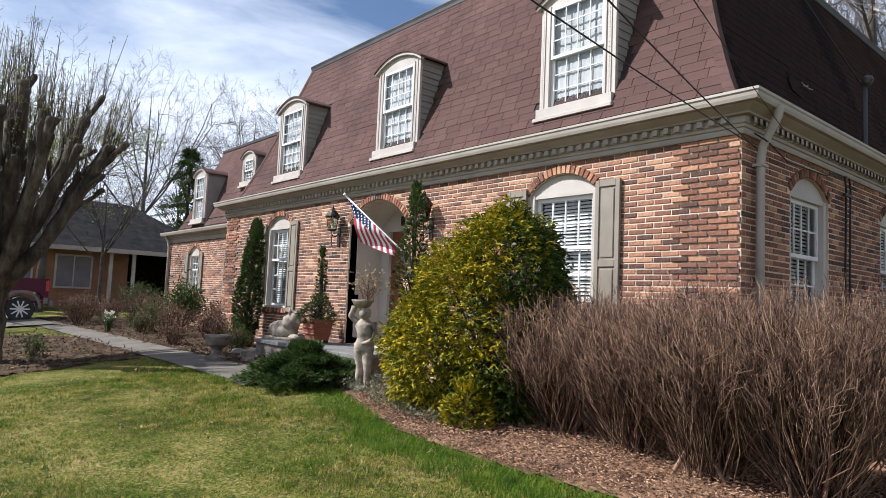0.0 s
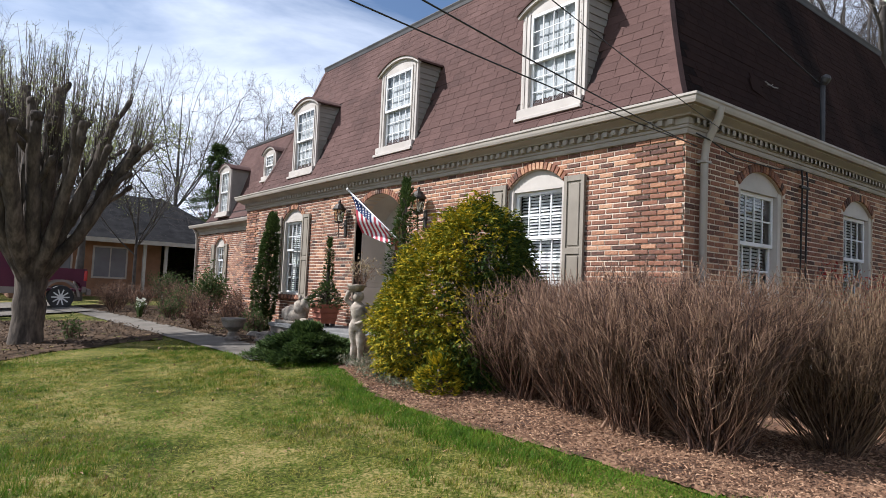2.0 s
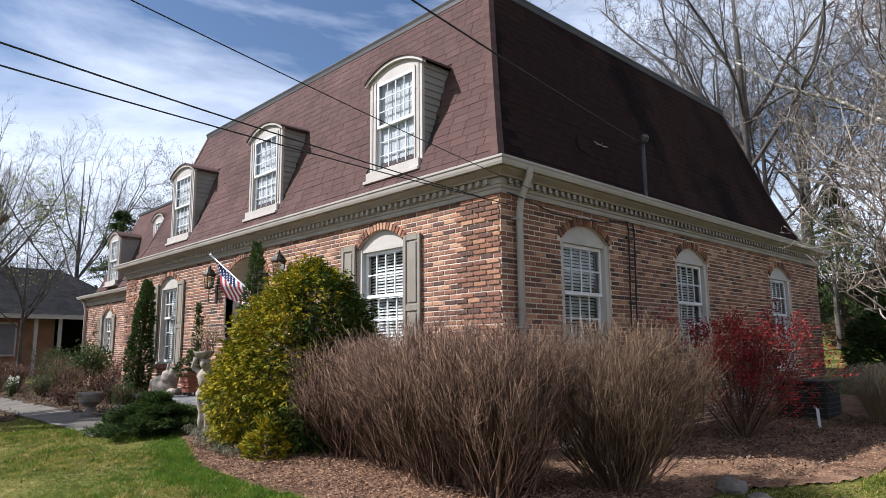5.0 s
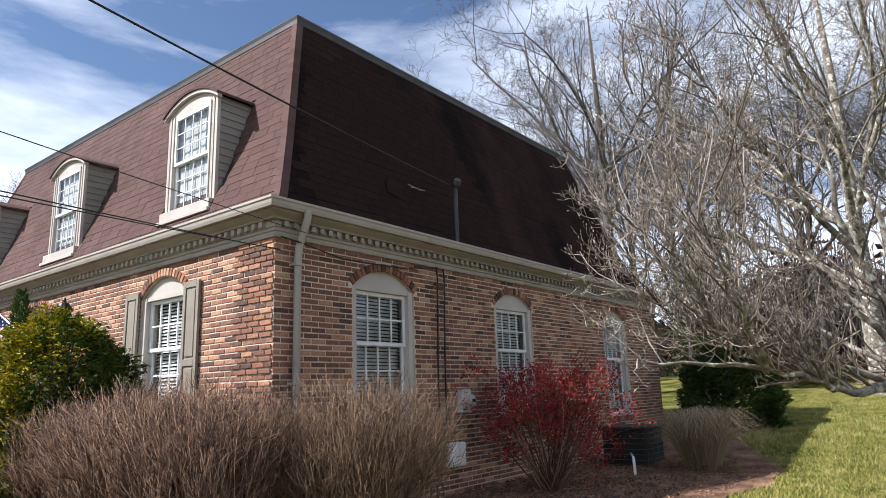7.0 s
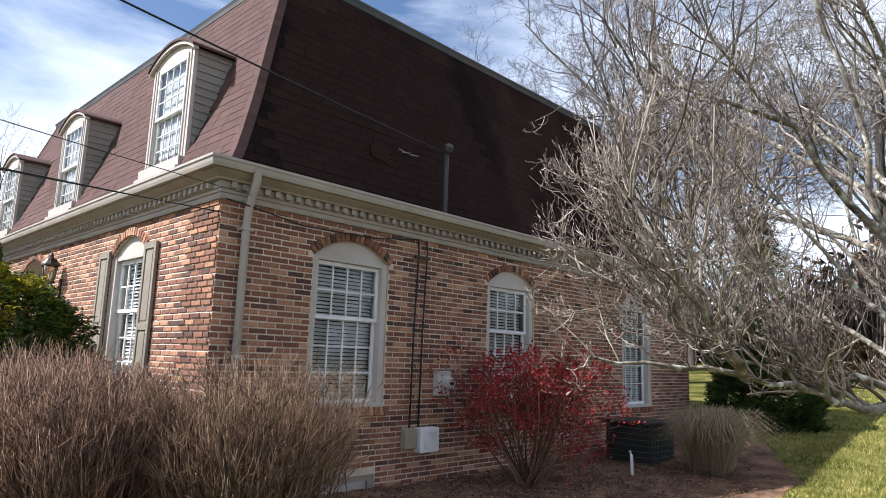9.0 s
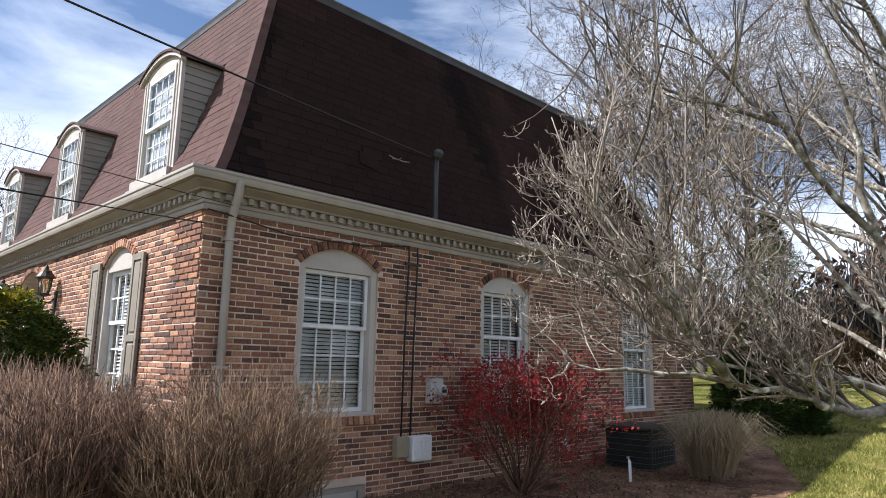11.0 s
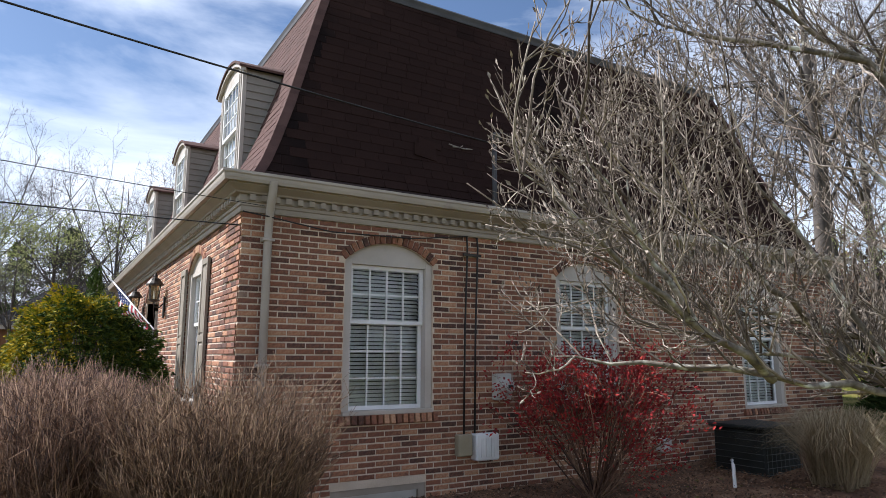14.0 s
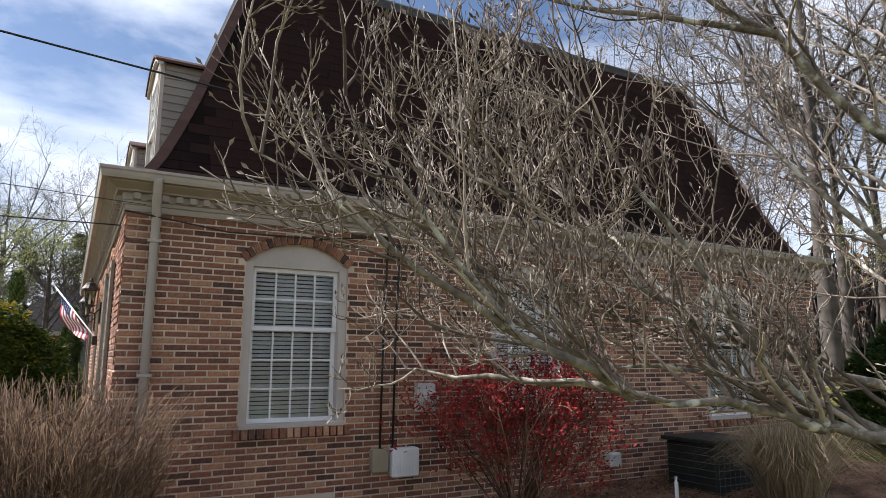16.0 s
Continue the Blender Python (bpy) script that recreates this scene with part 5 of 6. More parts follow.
def tuft(name, label, x, y, n, h, spread, mat, seed, width=0.008, category="grass clump", flowers=0):
    random.seed(seed)
    z = ground_z(x, y)
    root = thing(name, label, category, (x, y, z))
    v, f, petals = [], [], Leaves()
    for i in range(n):
        a, k = rnd(0, 6.283), rnd(0.1, 1)
        b = Vector((rnd(-0.1, 0.1) * spread * 2, rnd(-0.1, 0.1) * spread * 2, -0.02))
        o = Vector((math.cos(a), math.sin(a), 0))
        s = Vector((-o.y, o.x, 0)) * width * 0.5
        hh, q = h * rnd(0.6, 1.1), len(v)
        p1, p2, p3 = b + o * spread * k * 0.25 + Vector((0, 0, hh * 0.6)), b + o * spread * k * 0.6 + Vector((0, 0, hh * 0.95)), b + o * spread * k + Vector((0, 0, hh * (1 - 0.35 * k)))
        v += [b - s, b + s, p1 - s, p1 + s, p2 - s * 0.7, p2 + s * 0.7, p3]
        f += [(q, q + 1, q + 3, q + 2), (q + 2, q + 3, q + 5, q + 4), (q + 4, q + 5, q + 6)]
        if i < flowers:
            for m_ in range(6):
                petals.add(p2 + Vector((0, 0, 0.05)), rvec() + Vector((0, 0, 0.2)), rvec(), 0.045, 0.03)
    part("blade", mesh_from("blade", v, f), mat, root, local=True, kind="stuff")
    if flowers:
        part("flower", petals.mesh("flower"), PETAL, root, local=True, kind="stuff")


tuft("ornamental_grass", "pale dry ornamental grass clump", 12.9, 1.0, 2200, 0.92, 1.1, DRY_GRASS, 51, 0.007)
for i, (x, y) in enumerate([(4.5, 18.0), (4.65, 18.7), (4.75, 19.0)]):
    tuft("daffodil_clump", "green daffodil clump with white flowers", x, y, 90, 0.45, 0.22, SHRUB_LEAF, 60 + i, 0.016, "flower", 10)

GROUND_LEAF = leafy("ground_cover_leaf", [(0.06, 0.075, 0.045), (0.15, 0.16, 0.1), (0.28, 0.23, 0.16)], 0.2)
random.seed(77)
lf = Leaves()
for i in range(5200):
    x, y = rnd(4.0, 5.6), rnd(4.9, 7.4)
    if x > edge_of_bed(y) + 0.05:
        lf.add((x, y, ground_z(x, y) + rnd(0.03, 0.13)), rvec() + Vector((0, 0, 0.3)), (0, 0, 1), rnd(0.03, 0.06), rnd(0.015, 0.03))
solid("ground_cover", lf.mesh("ground_cover"), GROUND_LEAF, "low grey-green creeping ground cover in the bed", "ground cover", kind="stuff")
random.seed(78)
lf = Leaves()
for i in range(2600):
    x, y = rnd(7.5, 13.0), rnd(0.5, 3.0)
    lf.add((x, y, ground_z(x, y) + rnd(0.02, 0.06)), rvec() + Vector((0, 0, 0.1)), (0, 0, 1), rnd(0.025, 0.055), rnd(0.015, 0.035))
solid("fallen_leaves", lf.mesh("fallen_leaves"), LITTER, "scatter of dry brown fallen leaves by the side wall", "leaves", kind="stuff")

random.seed(80)
lf = Leaves()
for i in range(9000):
    x, y = rnd(-2.6, 7.4), rnd(9.0, 22.0)
    if in_soil(x, y):
        lf.add((x, y, ground_z(x, y) + rnd(0.02, 0.06)), rvec() + Vector((0, 0, 0.15)), (0, 0, 1), rnd(0.03, 0.08), rnd(0.02, 0.05))
solid("leaf_litter", lf.mesh("leaf_litter"), LITTER, "dry brown leaf litter over the garden beds", "leaves", kind="stuff")
for i, (x, y, w, h, mat_, label) in enumerate([(6.6, 16.2, 1.0, 0.9, TWIG, "loose dry brown perennial stems by the wall"), (5.4, 13.3, 0.8, 0.6, TWIG, "low rust-brown dry stems"),
                                              (4.9, 16.6, 0.8, 0.55, SHRUB_LEAF, "low grey-green garden plant"), (6.2, 20.4, 1.3, 1.0, TWIG, "rounded dry brown shrub by the wing"),
                                              (5.0, 22.6, 1.4, 0.9, TWIG, "rust-brown twiggy shrub near the driveway"), (6.3, 22.5, 1.4, 1.25, SHRUB_LEAF, "grey-green leafy shrub near the wing corner"),
                                              (5.3, 12.2, 0.7, 0.5, SHRUB_LEAF, "low grey-green clump in the bed"), (4.6, 13.6, 0.7, 0.45, TWIG, "small bare brown shrub at the path")]):
    twiggy("garden_shrub", label, x, y, w, h, 520, mat_, 400 + i, 0.065, 26)


# ---- lawn blades and mulch chips ----
def scatter_blades(name, label, mat, count, region, ok, h0, h1, w, seed):
    rng = np.random.default_rng(seed)
    x0, x1, y0, y1 = region
    v, f = [], []
    for x, y, a, hh, ln in zip(rng.uniform(x0, x1, count), rng.uniform(y0, y1, count), rng.uniform(0, 6.283, count), rng.uniform(h0, h1, count), rng.uniform(0.3, 1.4, count)):
        if ok(x, y):
            z = ground_z(x, y) - 0.004
            c, s, k = math.cos(a), math.sin(a), len(v)
            lush = 0.6 + 0.9 * max(0, noise.noise(Vector((x * 0.8, y * 0.8, 5))) + 0.3)
            v += [(x - s * w, y + c * w, z), (x + s * w, y - c * w, z), (x + c * hh * ln, y + s * hh * ln, z + hh * lush)]
            f.append((k, k + 1, k + 2))
    solid(name, mesh_from(name, v, f), mat, label, "grass", kind="stuff")


lawn_ok = lambda x, y: not in_bed(x + rnd(-0.06, 0.06), y + rnd(-0.06, 0.06)) and not in_soil(x, y) and not on_path(x, y) and not (x > X0 - 0.05 and y > Y0 - 0.05)
tufted = lambda x, y: noise.noise(Vector((x * 7, y * 7, 1))) + 0.6 * noise.noise(Vector((x * 17, y * 17, 3))) > rnd(-0.45, 0.25) and lawn_ok(x, y)
scatter_blades("grass", "short patchy lawn grass, green and straw blades", BLADE, 380000, (-1.5, 6.0, 0.2, 9.5), tufted, 0.013, 0.036, 0.0036, 5)
dry_ok = lambda x, y: noise.noise(Vector((x * 5.5, y * 5.5, 33))) + 0.6 * noise.noise(Vector((x * 1.1, y * 1.1, 35))) > rnd(-0.05, 0.3) and lawn_ok(x, y)
STRAW = leafy("dead_straw", [(0.06, 0.042, 0.015), (0.22, 0.16, 0.07), (0.52, 0.41, 0.21)], 0.2, scale=9.0, pieces=0.4)
scatter_blades("grass", "flat straw-coloured dead grass among the green", STRAW, 210000, (-1.5, 5.0, 0.2, 8.5), dry_ok, 0.008, 0.022, 0.003, 12)
scatter_blades("grass", "short lawn grass farther off", BLADE, 70000, (-5, 3.6, 6, 14), lawn_ok, 0.015, 0.04, 0.005, 6)
scatter_blades("grass", "side lawn grass beyond the bed", BLADE, 50000, (5.5, 24, -4, 1.5), lawn_ok, 0.02, 0.055, 0.005, 7)
# Lighter blade copy: the open side lawn's sunlight is put into its colour.
SUNNY = leafy("sunlit_blade", [(0.13, 0.15, 0.028), (0.34, 0.315, 0.085), (0.58, 0.49, 0.22)], 0.3, scale=2.5, pieces=0.5)
scatter_blades("grass", "yellow-green grass on the open side lawn, coloured lighter as if sunlit", SUNNY, 170000, (9, 34, -7, 1.2), lawn_ok, 0.03, 0.07, 0.006, 13)
scatter_blades("grass", "short patchy lawn grass toward the road", BLADE, 120000, (-4, 9, -7, 0.4), lawn_ok, 0.015, 0.04, 0.0042, 14)
random.seed(781)
edge_ok = lambda x, y: lawn_ok(x, y) and x > edge_of_bed(y) - 0.14 - 0.55 * abs(noise.noise(Vector((x * 1.3, y * 1.3, 2)))) - rnd(0, 0.3)
scatter_blades("grass", "lush green uncut grass along the edge of the bed", LUSH_BLADE, 110000, (2.8, 5.6, -0.2, 9.0), edge_ok, 0.03, 0.07, 0.004, 8)
patch_ok = lambda x, y: lawn_ok(x, y) and noise.noise(Vector((x * 0.55, y * 0.9, 9))) + 0.4 * noise.noise(Vector((x * 2.5, y * 2.5, 4))) > 0.22
scatter_blades("grass", "greener patches of thicker lawn grass", LUSH_BLADE, 120000, (-2.5, 5.0, 0.2, 10.5), patch_ok, 0.016, 0.044, 0.0038, 9)
clump_ok = lambda x, y: lawn_ok(x, y) and noise.noise(Vector((x * 3.1, y * 3.1, 21))) > 0.42
scatter_blades("grass", "small dark green tufts standing over the lawn", LUSH_BLADE, 130000, (-2.0, 5.0, 0.2, 9.0), clump_ok, 0.03, 0.062, 0.0036, 15)
random.seed(782)
lf = Leaves()
for i in range(700):
    x, y = rnd(-2.0, 5.0), rnd(0.2, 10.0)
    if lawn_ok(x, y):
        lf.add((x, y, ground_z(x, y) + rnd(0.015, 0.035)), rvec() + Vector((0, 0, 0.1)), (0, 0, 1), rnd(0.015, 0.05), rnd(0.01, 0.028))
solid("lawn_leaves", lf.mesh("lawn_leaves"), CHIP, "sparse dry brown leaves lying on the lawn", "leaves", kind="stuff")
random.seed(79)
v, f = [], []
for i in range(34000):
    x, y = (rnd(3.7, 6.2), rnd(0.0, 6.5)) if i < 27000 else (rnd(5.5, 13.5), rnd(0.1, 3.0))
    if in_bed(x, y):
        m = pose(x, y, ground_z(x, y) + 0.03 + rnd(0, 0.02), rnd(-25, 25), rnd(-25, 25), rnd(0, 360))
        l, w, k = rnd(0.006, 0.022) * (1.7 if i % 9 == 0 else 1.0), rnd(0.003, 0.007), len(v)
        v += [m @ Vector(p) for p in ((-l, -w, 0), (l, -w * 0.6, 0), (l, w * 0.6, 0.002), (-l, w, 0.002), (0, 0, 0.009))]
        f += [(k, k + 1, k + 4), (k + 1, k + 2, k + 4), (k + 2, k + 3, k + 4), (k + 3, k, k + 4)]
solid("bark_chips", mesh_from("bark_chips", v, f), CHIP, "loose reddish brown bark chips on the bed", "mulch", kind="stuff")


# ---- trees ----
class CrownTubes(Tubes):
    """Twigs that stay within the crown: it thins out well short of the front corner and slopes down toward it."""

    @staticmethod
    def inside(p):
        top = 3.62 + 0.31 * (p.x - 6.2) + 0.12 * (p.y + 1.2) + 0.25 * noise.noise(p * 1.3)
        wave = 0.2 * noise.noise(p * 1.7)
        low = p.z < top and p.x > 6.2 and p.x - 4.02 > 0.98 * (p.y + 3.22) + wave
        high = p.z < 7.6 and p.x - 4.1 > 1.19 * (p.y + 3.22) + wave
        return p.z > 2.0 and (low or high)

    def add(self, pts, radii, sides=5):
        if not self.inside(Vector(pts[-1])):
            return False
        super().add(pts, radii, sides)


def magnolia():
    """A spreading tree with lichened limbs that reach low toward the house; grey twigs with buds."""
    random.seed(101)
    tx, ty = 11.4, -2.25
    root = thing("magnolia_tree", "leafless spreading magnolia with lichened grey limbs and fuzzy buds", "tree", (tx, ty, ground_z(tx, ty)))
    wood, twig, buds, tips = Tubes(), CrownTubes(), Leaves(), []
    wood.add([(tx, ty, ground_z(tx, ty) - 0.1), (tx - 0.05, ty + 0.05, 1.2), (tx - 0.1, ty + 0.1, 2.0), (tx + 0.2, ty + 0.2, 3.4)], [0.24, 0.19, 0.17, 0.1], 10)
    mains = [([(11.3, -2.2, 2.3), (10.6, -1.85, 2.06), (10.05, -1.58, 1.93), (9.65, -1.4, 1.98), (9.3, -1.25, 2.1), (8.53, -1.03, 2.18), (7.95, -0.8, 2.55), (7.5, -0.62, 3.0)], 0.062),
             ([(11.3, -2.15, 1.8), (10.4, -1.45, 2.2), (9.5, -0.8, 2.5), (8.8, -0.35, 2.72), (8.3, -0.05, 2.95)], 0.042),
             ([(11.35, -2.1, 2.0), (10.7, -1.5, 2.9), (10.2, -1.0, 3.7), (9.85, -0.55, 4.25)], 0.045),
             ([(11.4, -2.1, 2.2), (11.3, -1.3, 3.4), (11.05, -0.5, 4.3)], 0.045),
             ([(9.5, -0.8, 2.5), (9.3, -0.2, 3.2), (9.05, 0.4, 3.8)], 0.03),
             ([(10.05, -1.58, 1.93), (9.5, -1.0, 2.25), (8.9, -0.75, 2.3), (8.3, -0.7, 2.4)], 0.028),
             ([(9.5, -0.8, 2.5), (8.9, -0.85, 2.75), (8.3, -0.95, 3.0), (7.7, -1.0, 3.3)], 0.024),
             ([(11.4, -2.1, 2.2), (10.9, -1.6, 3.6), (10.0, -1.1, 4.6), (9.0, -0.7, 5.3), (8.4, -0.5, 5.7)], 0.05),
             ([(10.0, -1.1, 4.6), (9.2, -0.7, 4.7), (8.5, -0.4, 4.8), (8.0, -0.2, 4.95)], 0.026),
             ([(10.9, -1.6, 3.6), (10.6, -1.5, 4.9), (10.1, -1.3, 6.0), (9.5, -1.1, 6.9)], 0.038),
             ([(11.5, -2.1, 2.4), (11.6, -1.9, 4.0), (11.5, -1.6, 5.6), (11.2, -1.3, 7.0)], 0.045),
             ([(11.6, -2.1, 2.0), (12.2, -1.0, 2.7), (12.6, 0.0, 3.4), (12.7, 0.8, 4.2)], 0.045),
             ([(8.53, -1.03, 2.18), (8.0, -0.5, 2.25), (7.6, -0.1, 2.3)], 0.025),
             ([(8.8, -0.3, 2.72), (8.45, -0.2, 3.3), (8.15, -0.1, 3.75)], 0.022),
             ([(7.95, -0.8, 2.55), (7.6, -0.7, 3.1), (7.4, -0.62, 3.5)], 0.02),
             ([(8.53, -1.03, 2.18), (7.7, -1.12, 2.5), (7.0, -1.2, 2.85), (6.45, -1.2, 3.15)], 0.03),
             ([(7.7, -1.12, 2.5), (7.2, -1.2, 3.0), (6.8, -1.25, 3.45)], 0.018),
             ([(9.65, -1.4, 1.98), (9.1, -1.2, 2.7), (8.6, -1.0, 3.4), (8.3, -0.9, 3.9)], 0.025)]
    rule = [(5, 0.52, 52, 0.35, 0.24), (3, 0.5, 55, 0.75, 0.28), (2, 0.5, 45, 1.0, 0.26), (0, 0.5, 40, 1.0, 0.24)]
    for pts, r in mains:
        ctrl, pts = [Vector(p) for p in pts], []
        for a, b in zip(ctrl, ctrl[1:]):
            pts += [a.lerp(b, k / 3) + rvec(0.055 if k else 0.02) for k in range(3)]
        pts.append(ctrl[-1])
        n = len(pts)
        wood.add(pts, [(r * (1 - 0.93 * i / (n - 1)) ** 1.35 + 0.003) * rnd(0.85, 1.18) for i in range(n)], 9)
        for i in range(1, n):
            for k in range(2 if i < n - 1 else 4):
                f = rnd(0, 1)
                b = pts[i - 1].lerp(pts[i], f)
                d = (pts[i] - pts[i - 1]).normalized()
                nd = (d * 0.65 + rvec(0.75) + Vector((-0.15, 0.1, 0.4))).normalized()
                if (i > 5 and r < 0.08) or k == 0:
                    branch(twig, b, nd, rnd(0.55, 1.2), max(0.008, r * (1 - 0.75 * i / n) * 0.42), 0, rule, tips, 0.004)
    for p, d in tips:
        buds.add(p, d + rvec(0.25), rvec(), rnd(0.03, 0.045), rnd(0.013, 0.018))
    part("trunk", wood.mesh("trunk"), LICHEN_BARK, root, m=None)
    part("twig", twig.mesh("twig"), GREY_TWIG, root, kind="stuff")
    part("bud", buds.mesh("bud"), GREY_TWIG, root, kind="stuff")


magnolia()


def pollard():
    """A pear tree cut back to knobbly stubs, with straight new shoots and young leaves on them."""
    random.seed(111)
    x, y = 1.42, 12.95
    z = ground_z(x, y)
    root = thing("pollarded_tree", "thick brown tree cut back to stubs with upright new shoots", "tree", (x, y, z))
    wood, shoots, lf = Tubes(), Tubes(), Leaves()

    def limb(pts, r0, r1):
        ctrl, fine = [Vector(p) for p in pts], []
        for a, b in zip(ctrl, ctrl[1:]):
            fine += [a.lerp(b, k / 3) + rvec(0.02 if k else 0.0) for k in range(3)]
        fine.append(ctrl[-1])
        n = len(fine) - 1
        wood.add(fine, [(r0 + (r1 - r0) * i / n) * rnd(0.9, 1.12) for i in range(n + 1)], 9)
        return fine

    def stub(e, d, r, count):
        """A swollen cut end with its burst of shoots."""
        wood.add([e - d * 0.12, e - d * 0.02, e + d * 0.05, e + d * 0.07], [r, r * 1.35, r * 1.2, r * 0.8], 8)
        for s in range(count if e.z > 2.9 else 1):
            sp = e + rvec(r * 1.2) - d * rnd(0, 0.12)
            hh = rnd(0.45, 1.35)
            st = sp + Vector((d.x * 0.25 + rnd(-0.16, 0.16), d.y * 0.25 + rnd(-0.16, 0.16), 1)).normalized() * hh
            mid = sp.lerp(st, 0.4) + rvec(0.04)
            shoots.add([sp, mid, st], [0.0075, 0.0055, 0.003], 4)
            for q in range(int(3 + hh * 5)):
                c = mid.lerp(st, rnd(0, 1)) if q % 3 else sp.lerp(mid, rnd(0.3, 1))
                e2 = c + Vector((rnd(-0.07, 0.07), rnd(-0.07, 0.07), rnd(0.02, 0.1)))
                shoots.add([c, e2], [0.004, 0.0025], 3)
                for w_ in range(3):
                    lf.add(e2 + rvec(0.035), rvec() + Vector((0, 0, 0.5)), rvec(), rnd(0.02, 0.04), rnd(0.01, 0.02))

    limb([(0, 0, -0.12), (0.0, 0, 0.1), (0.01, 0, 0.7), (0.0, 0, 1.3), (0, 0, 1.6)], 0.27, 0.24)
    limb([(-0.62, 0.85, -0.1), (-0.6, 0.85, 0.8), (-0.62, 0.8, 1.6), (-0.9, 0.7, 2.6), (-1.1, 0.6, 3.6)], 0.2, 0.11)
    for i in range(22):
        a = 6.283 * i / 22 + rnd(-0.15, 0.15)
        k = (1.0, 0.72, 0.42, 0.85, 0.2)[i % 5] * rnd(0.9, 1.1)
        rr, h = 1.6 * k, 4.5 - 0.85 * k * k + rnd(-0.35, 0.2)
        o = Vector((math.cos(a), math.sin(a), 0))
        b = o * 0.1 + Vector((0, 0, rnd(1.05, 1.5)))
        e = o * rr + Vector((0, 0, h))
        m1, m2 = b.lerp(e, 0.35) + o * 0.1 * k - Vector((0, 0, 0.1)), b.lerp(e, 0.7) + o * 0.06 * k + rvec(0.06)
        r = rnd(0.085, 0.12)
        limb([b, m1, m2, e], r * 1.4, r * 0.8)
        stub(e, (e - m2).normalized(), r * 0.72, 8)
        for s in range(3):
            f = rnd(0.2, 0.95)
            c = m1.lerp(m2, f / 0.6) if f < 0.6 else m2.lerp(e, (f - 0.6) / 0.4)
            d = ((e - m1).normalized() + rvec(0.55) + o * 0.25 + Vector((0, 0, 0.2))).normalized()
            d = Vector((d.x, d.y, max(d.z, 0.45))).normalized()
            e2 = c + d * rnd(0.4, 0.8)
            r2 = r * rnd(0.42, 0.6)
            limb([c, c.lerp(e2, 0.5) + rvec(0.05), e2], r2 * 1.15, r2 * 0.85)
            stub(e2, d, r2 * 0.9, 4)
    part("trunk", wood.mesh("trunk"), BARK, root, local=True)
    part("shoot", shoots.mesh("shoot"), BARK, root, local=True, kind="stuff")
    part("young_leaf", lf.mesh("young_leaf"), BUD_LEAF, root, local=True, kind="stuff")


pollard()

# ---- far trees ----
def bare_tree(name, label, h, seed, rule, mat, trunk=0.3, forks=5, fork_at=0.28, leaves=0, spread=0.55):
    random.seed(seed)
    root = thing(name, label, "tree", (0, 0, 0), group="bare trees round the garden")
    t, fine, tips, lf = Tubes(), Tubes(), [], Leaves()
    hf = h * fork_at
    t.add([(0, 0, -0.3), (0.03, 0, hf * 0.5), (0, 0.04, hf), (0.05, 0, h * 0.62), (0, 0.1, h * 0.9)], [trunk * 1.25, trunk, trunk * 0.85, trunk * 0.4, trunk * 0.08], 8)
    for i in range(forks):
        a, f = 6.283 * i / forks + rnd(-0.4, 0.4), rnd(0.0, 1.0)
        z = hf + (h * 0.62 - hf) * f * 0.9
        k = spread * rnd(0.6, 1.2)
        branch([t, t, fine], (0, 0, z), (math.cos(a) * k, math.sin(a) * k, 0.8), (h - z) * rnd(0.7, 0.95), trunk * (0.4 - 0.2 * f), 0, rule, tips, 0.006)
    part("trunk", t.mesh("trunk"), mat, root, local=True)
    part("twig", fine.mesh("twig"), mat, root, local=True, kind="stuff")
    for i in range(leaves):
        p, d = random.choice(tips)
        lf.add(p + rvec(0.12), rvec() + Vector((0, 0, 0.3)), rvec(), rnd(0.06, 0.12), rnd(0.04, 0.07))
    if leaves:
        part("young_leaf", lf.mesh("young_leaf"), BUD_LEAF, root, local=True, kind="stuff")
    return root


FINE = [(7, 0.58, 44, 0.25, 0.26), (6, 0.54, 46, 0.25, 0.3), (5, 0.52, 46, 0.25, 0.3), (4, 0.5, 46, 0.25, 0.3), (0, 0.5, 40, 0.2, 0.25)]
MIDDLE = [(8, 0.55, 46, 0.2, 0.14), (7, 0.52, 46, 0.15, 0.2), (5, 0.5, 46, 0.15, 0.24), (0, 0.5, 40, 0.2, 0.25)]
oak = bare_tree("bare_oak_tree", "tall leafless spreading tree with fine grey branches behind the house", 17.0, 201, FINE, FAR_BARK, 0.27, 9, 0.2, 0, 0.6)
oak.matrix_basis = pose(24.5, 7.2, 1.6, 0, 0, 40)
near_oak = bare_tree("bare_oak_tree", "large leafless tree with grey twisting limbs over the side lawn", 15.0, 207, FINE, LICHEN_BARK, 0.3, 9, 0.16, 0, 0.95)
near_oak.matrix_basis = pose(23.5, -0.6, 1.5, 0, 0, 10)
slim = bare_tree("bare_slim_tree", "slender leafless woodland tree", 15.0, 202, MIDDLE, FAR_BARK, 0.17, 9, 0.3, 0, 0.75)
slim.matrix_basis = pose(-10.0, 47.0, 1.2)
budding = bare_tree("budding_tree", "small tree with pale green young leaves", 8.0, 203, MIDDLE, FAR_BARK, 0.16, 7, 0.25, 5200, 0.6)
budding.matrix_basis = pose(1.2, 27.0, 0.8)
random.seed(210)
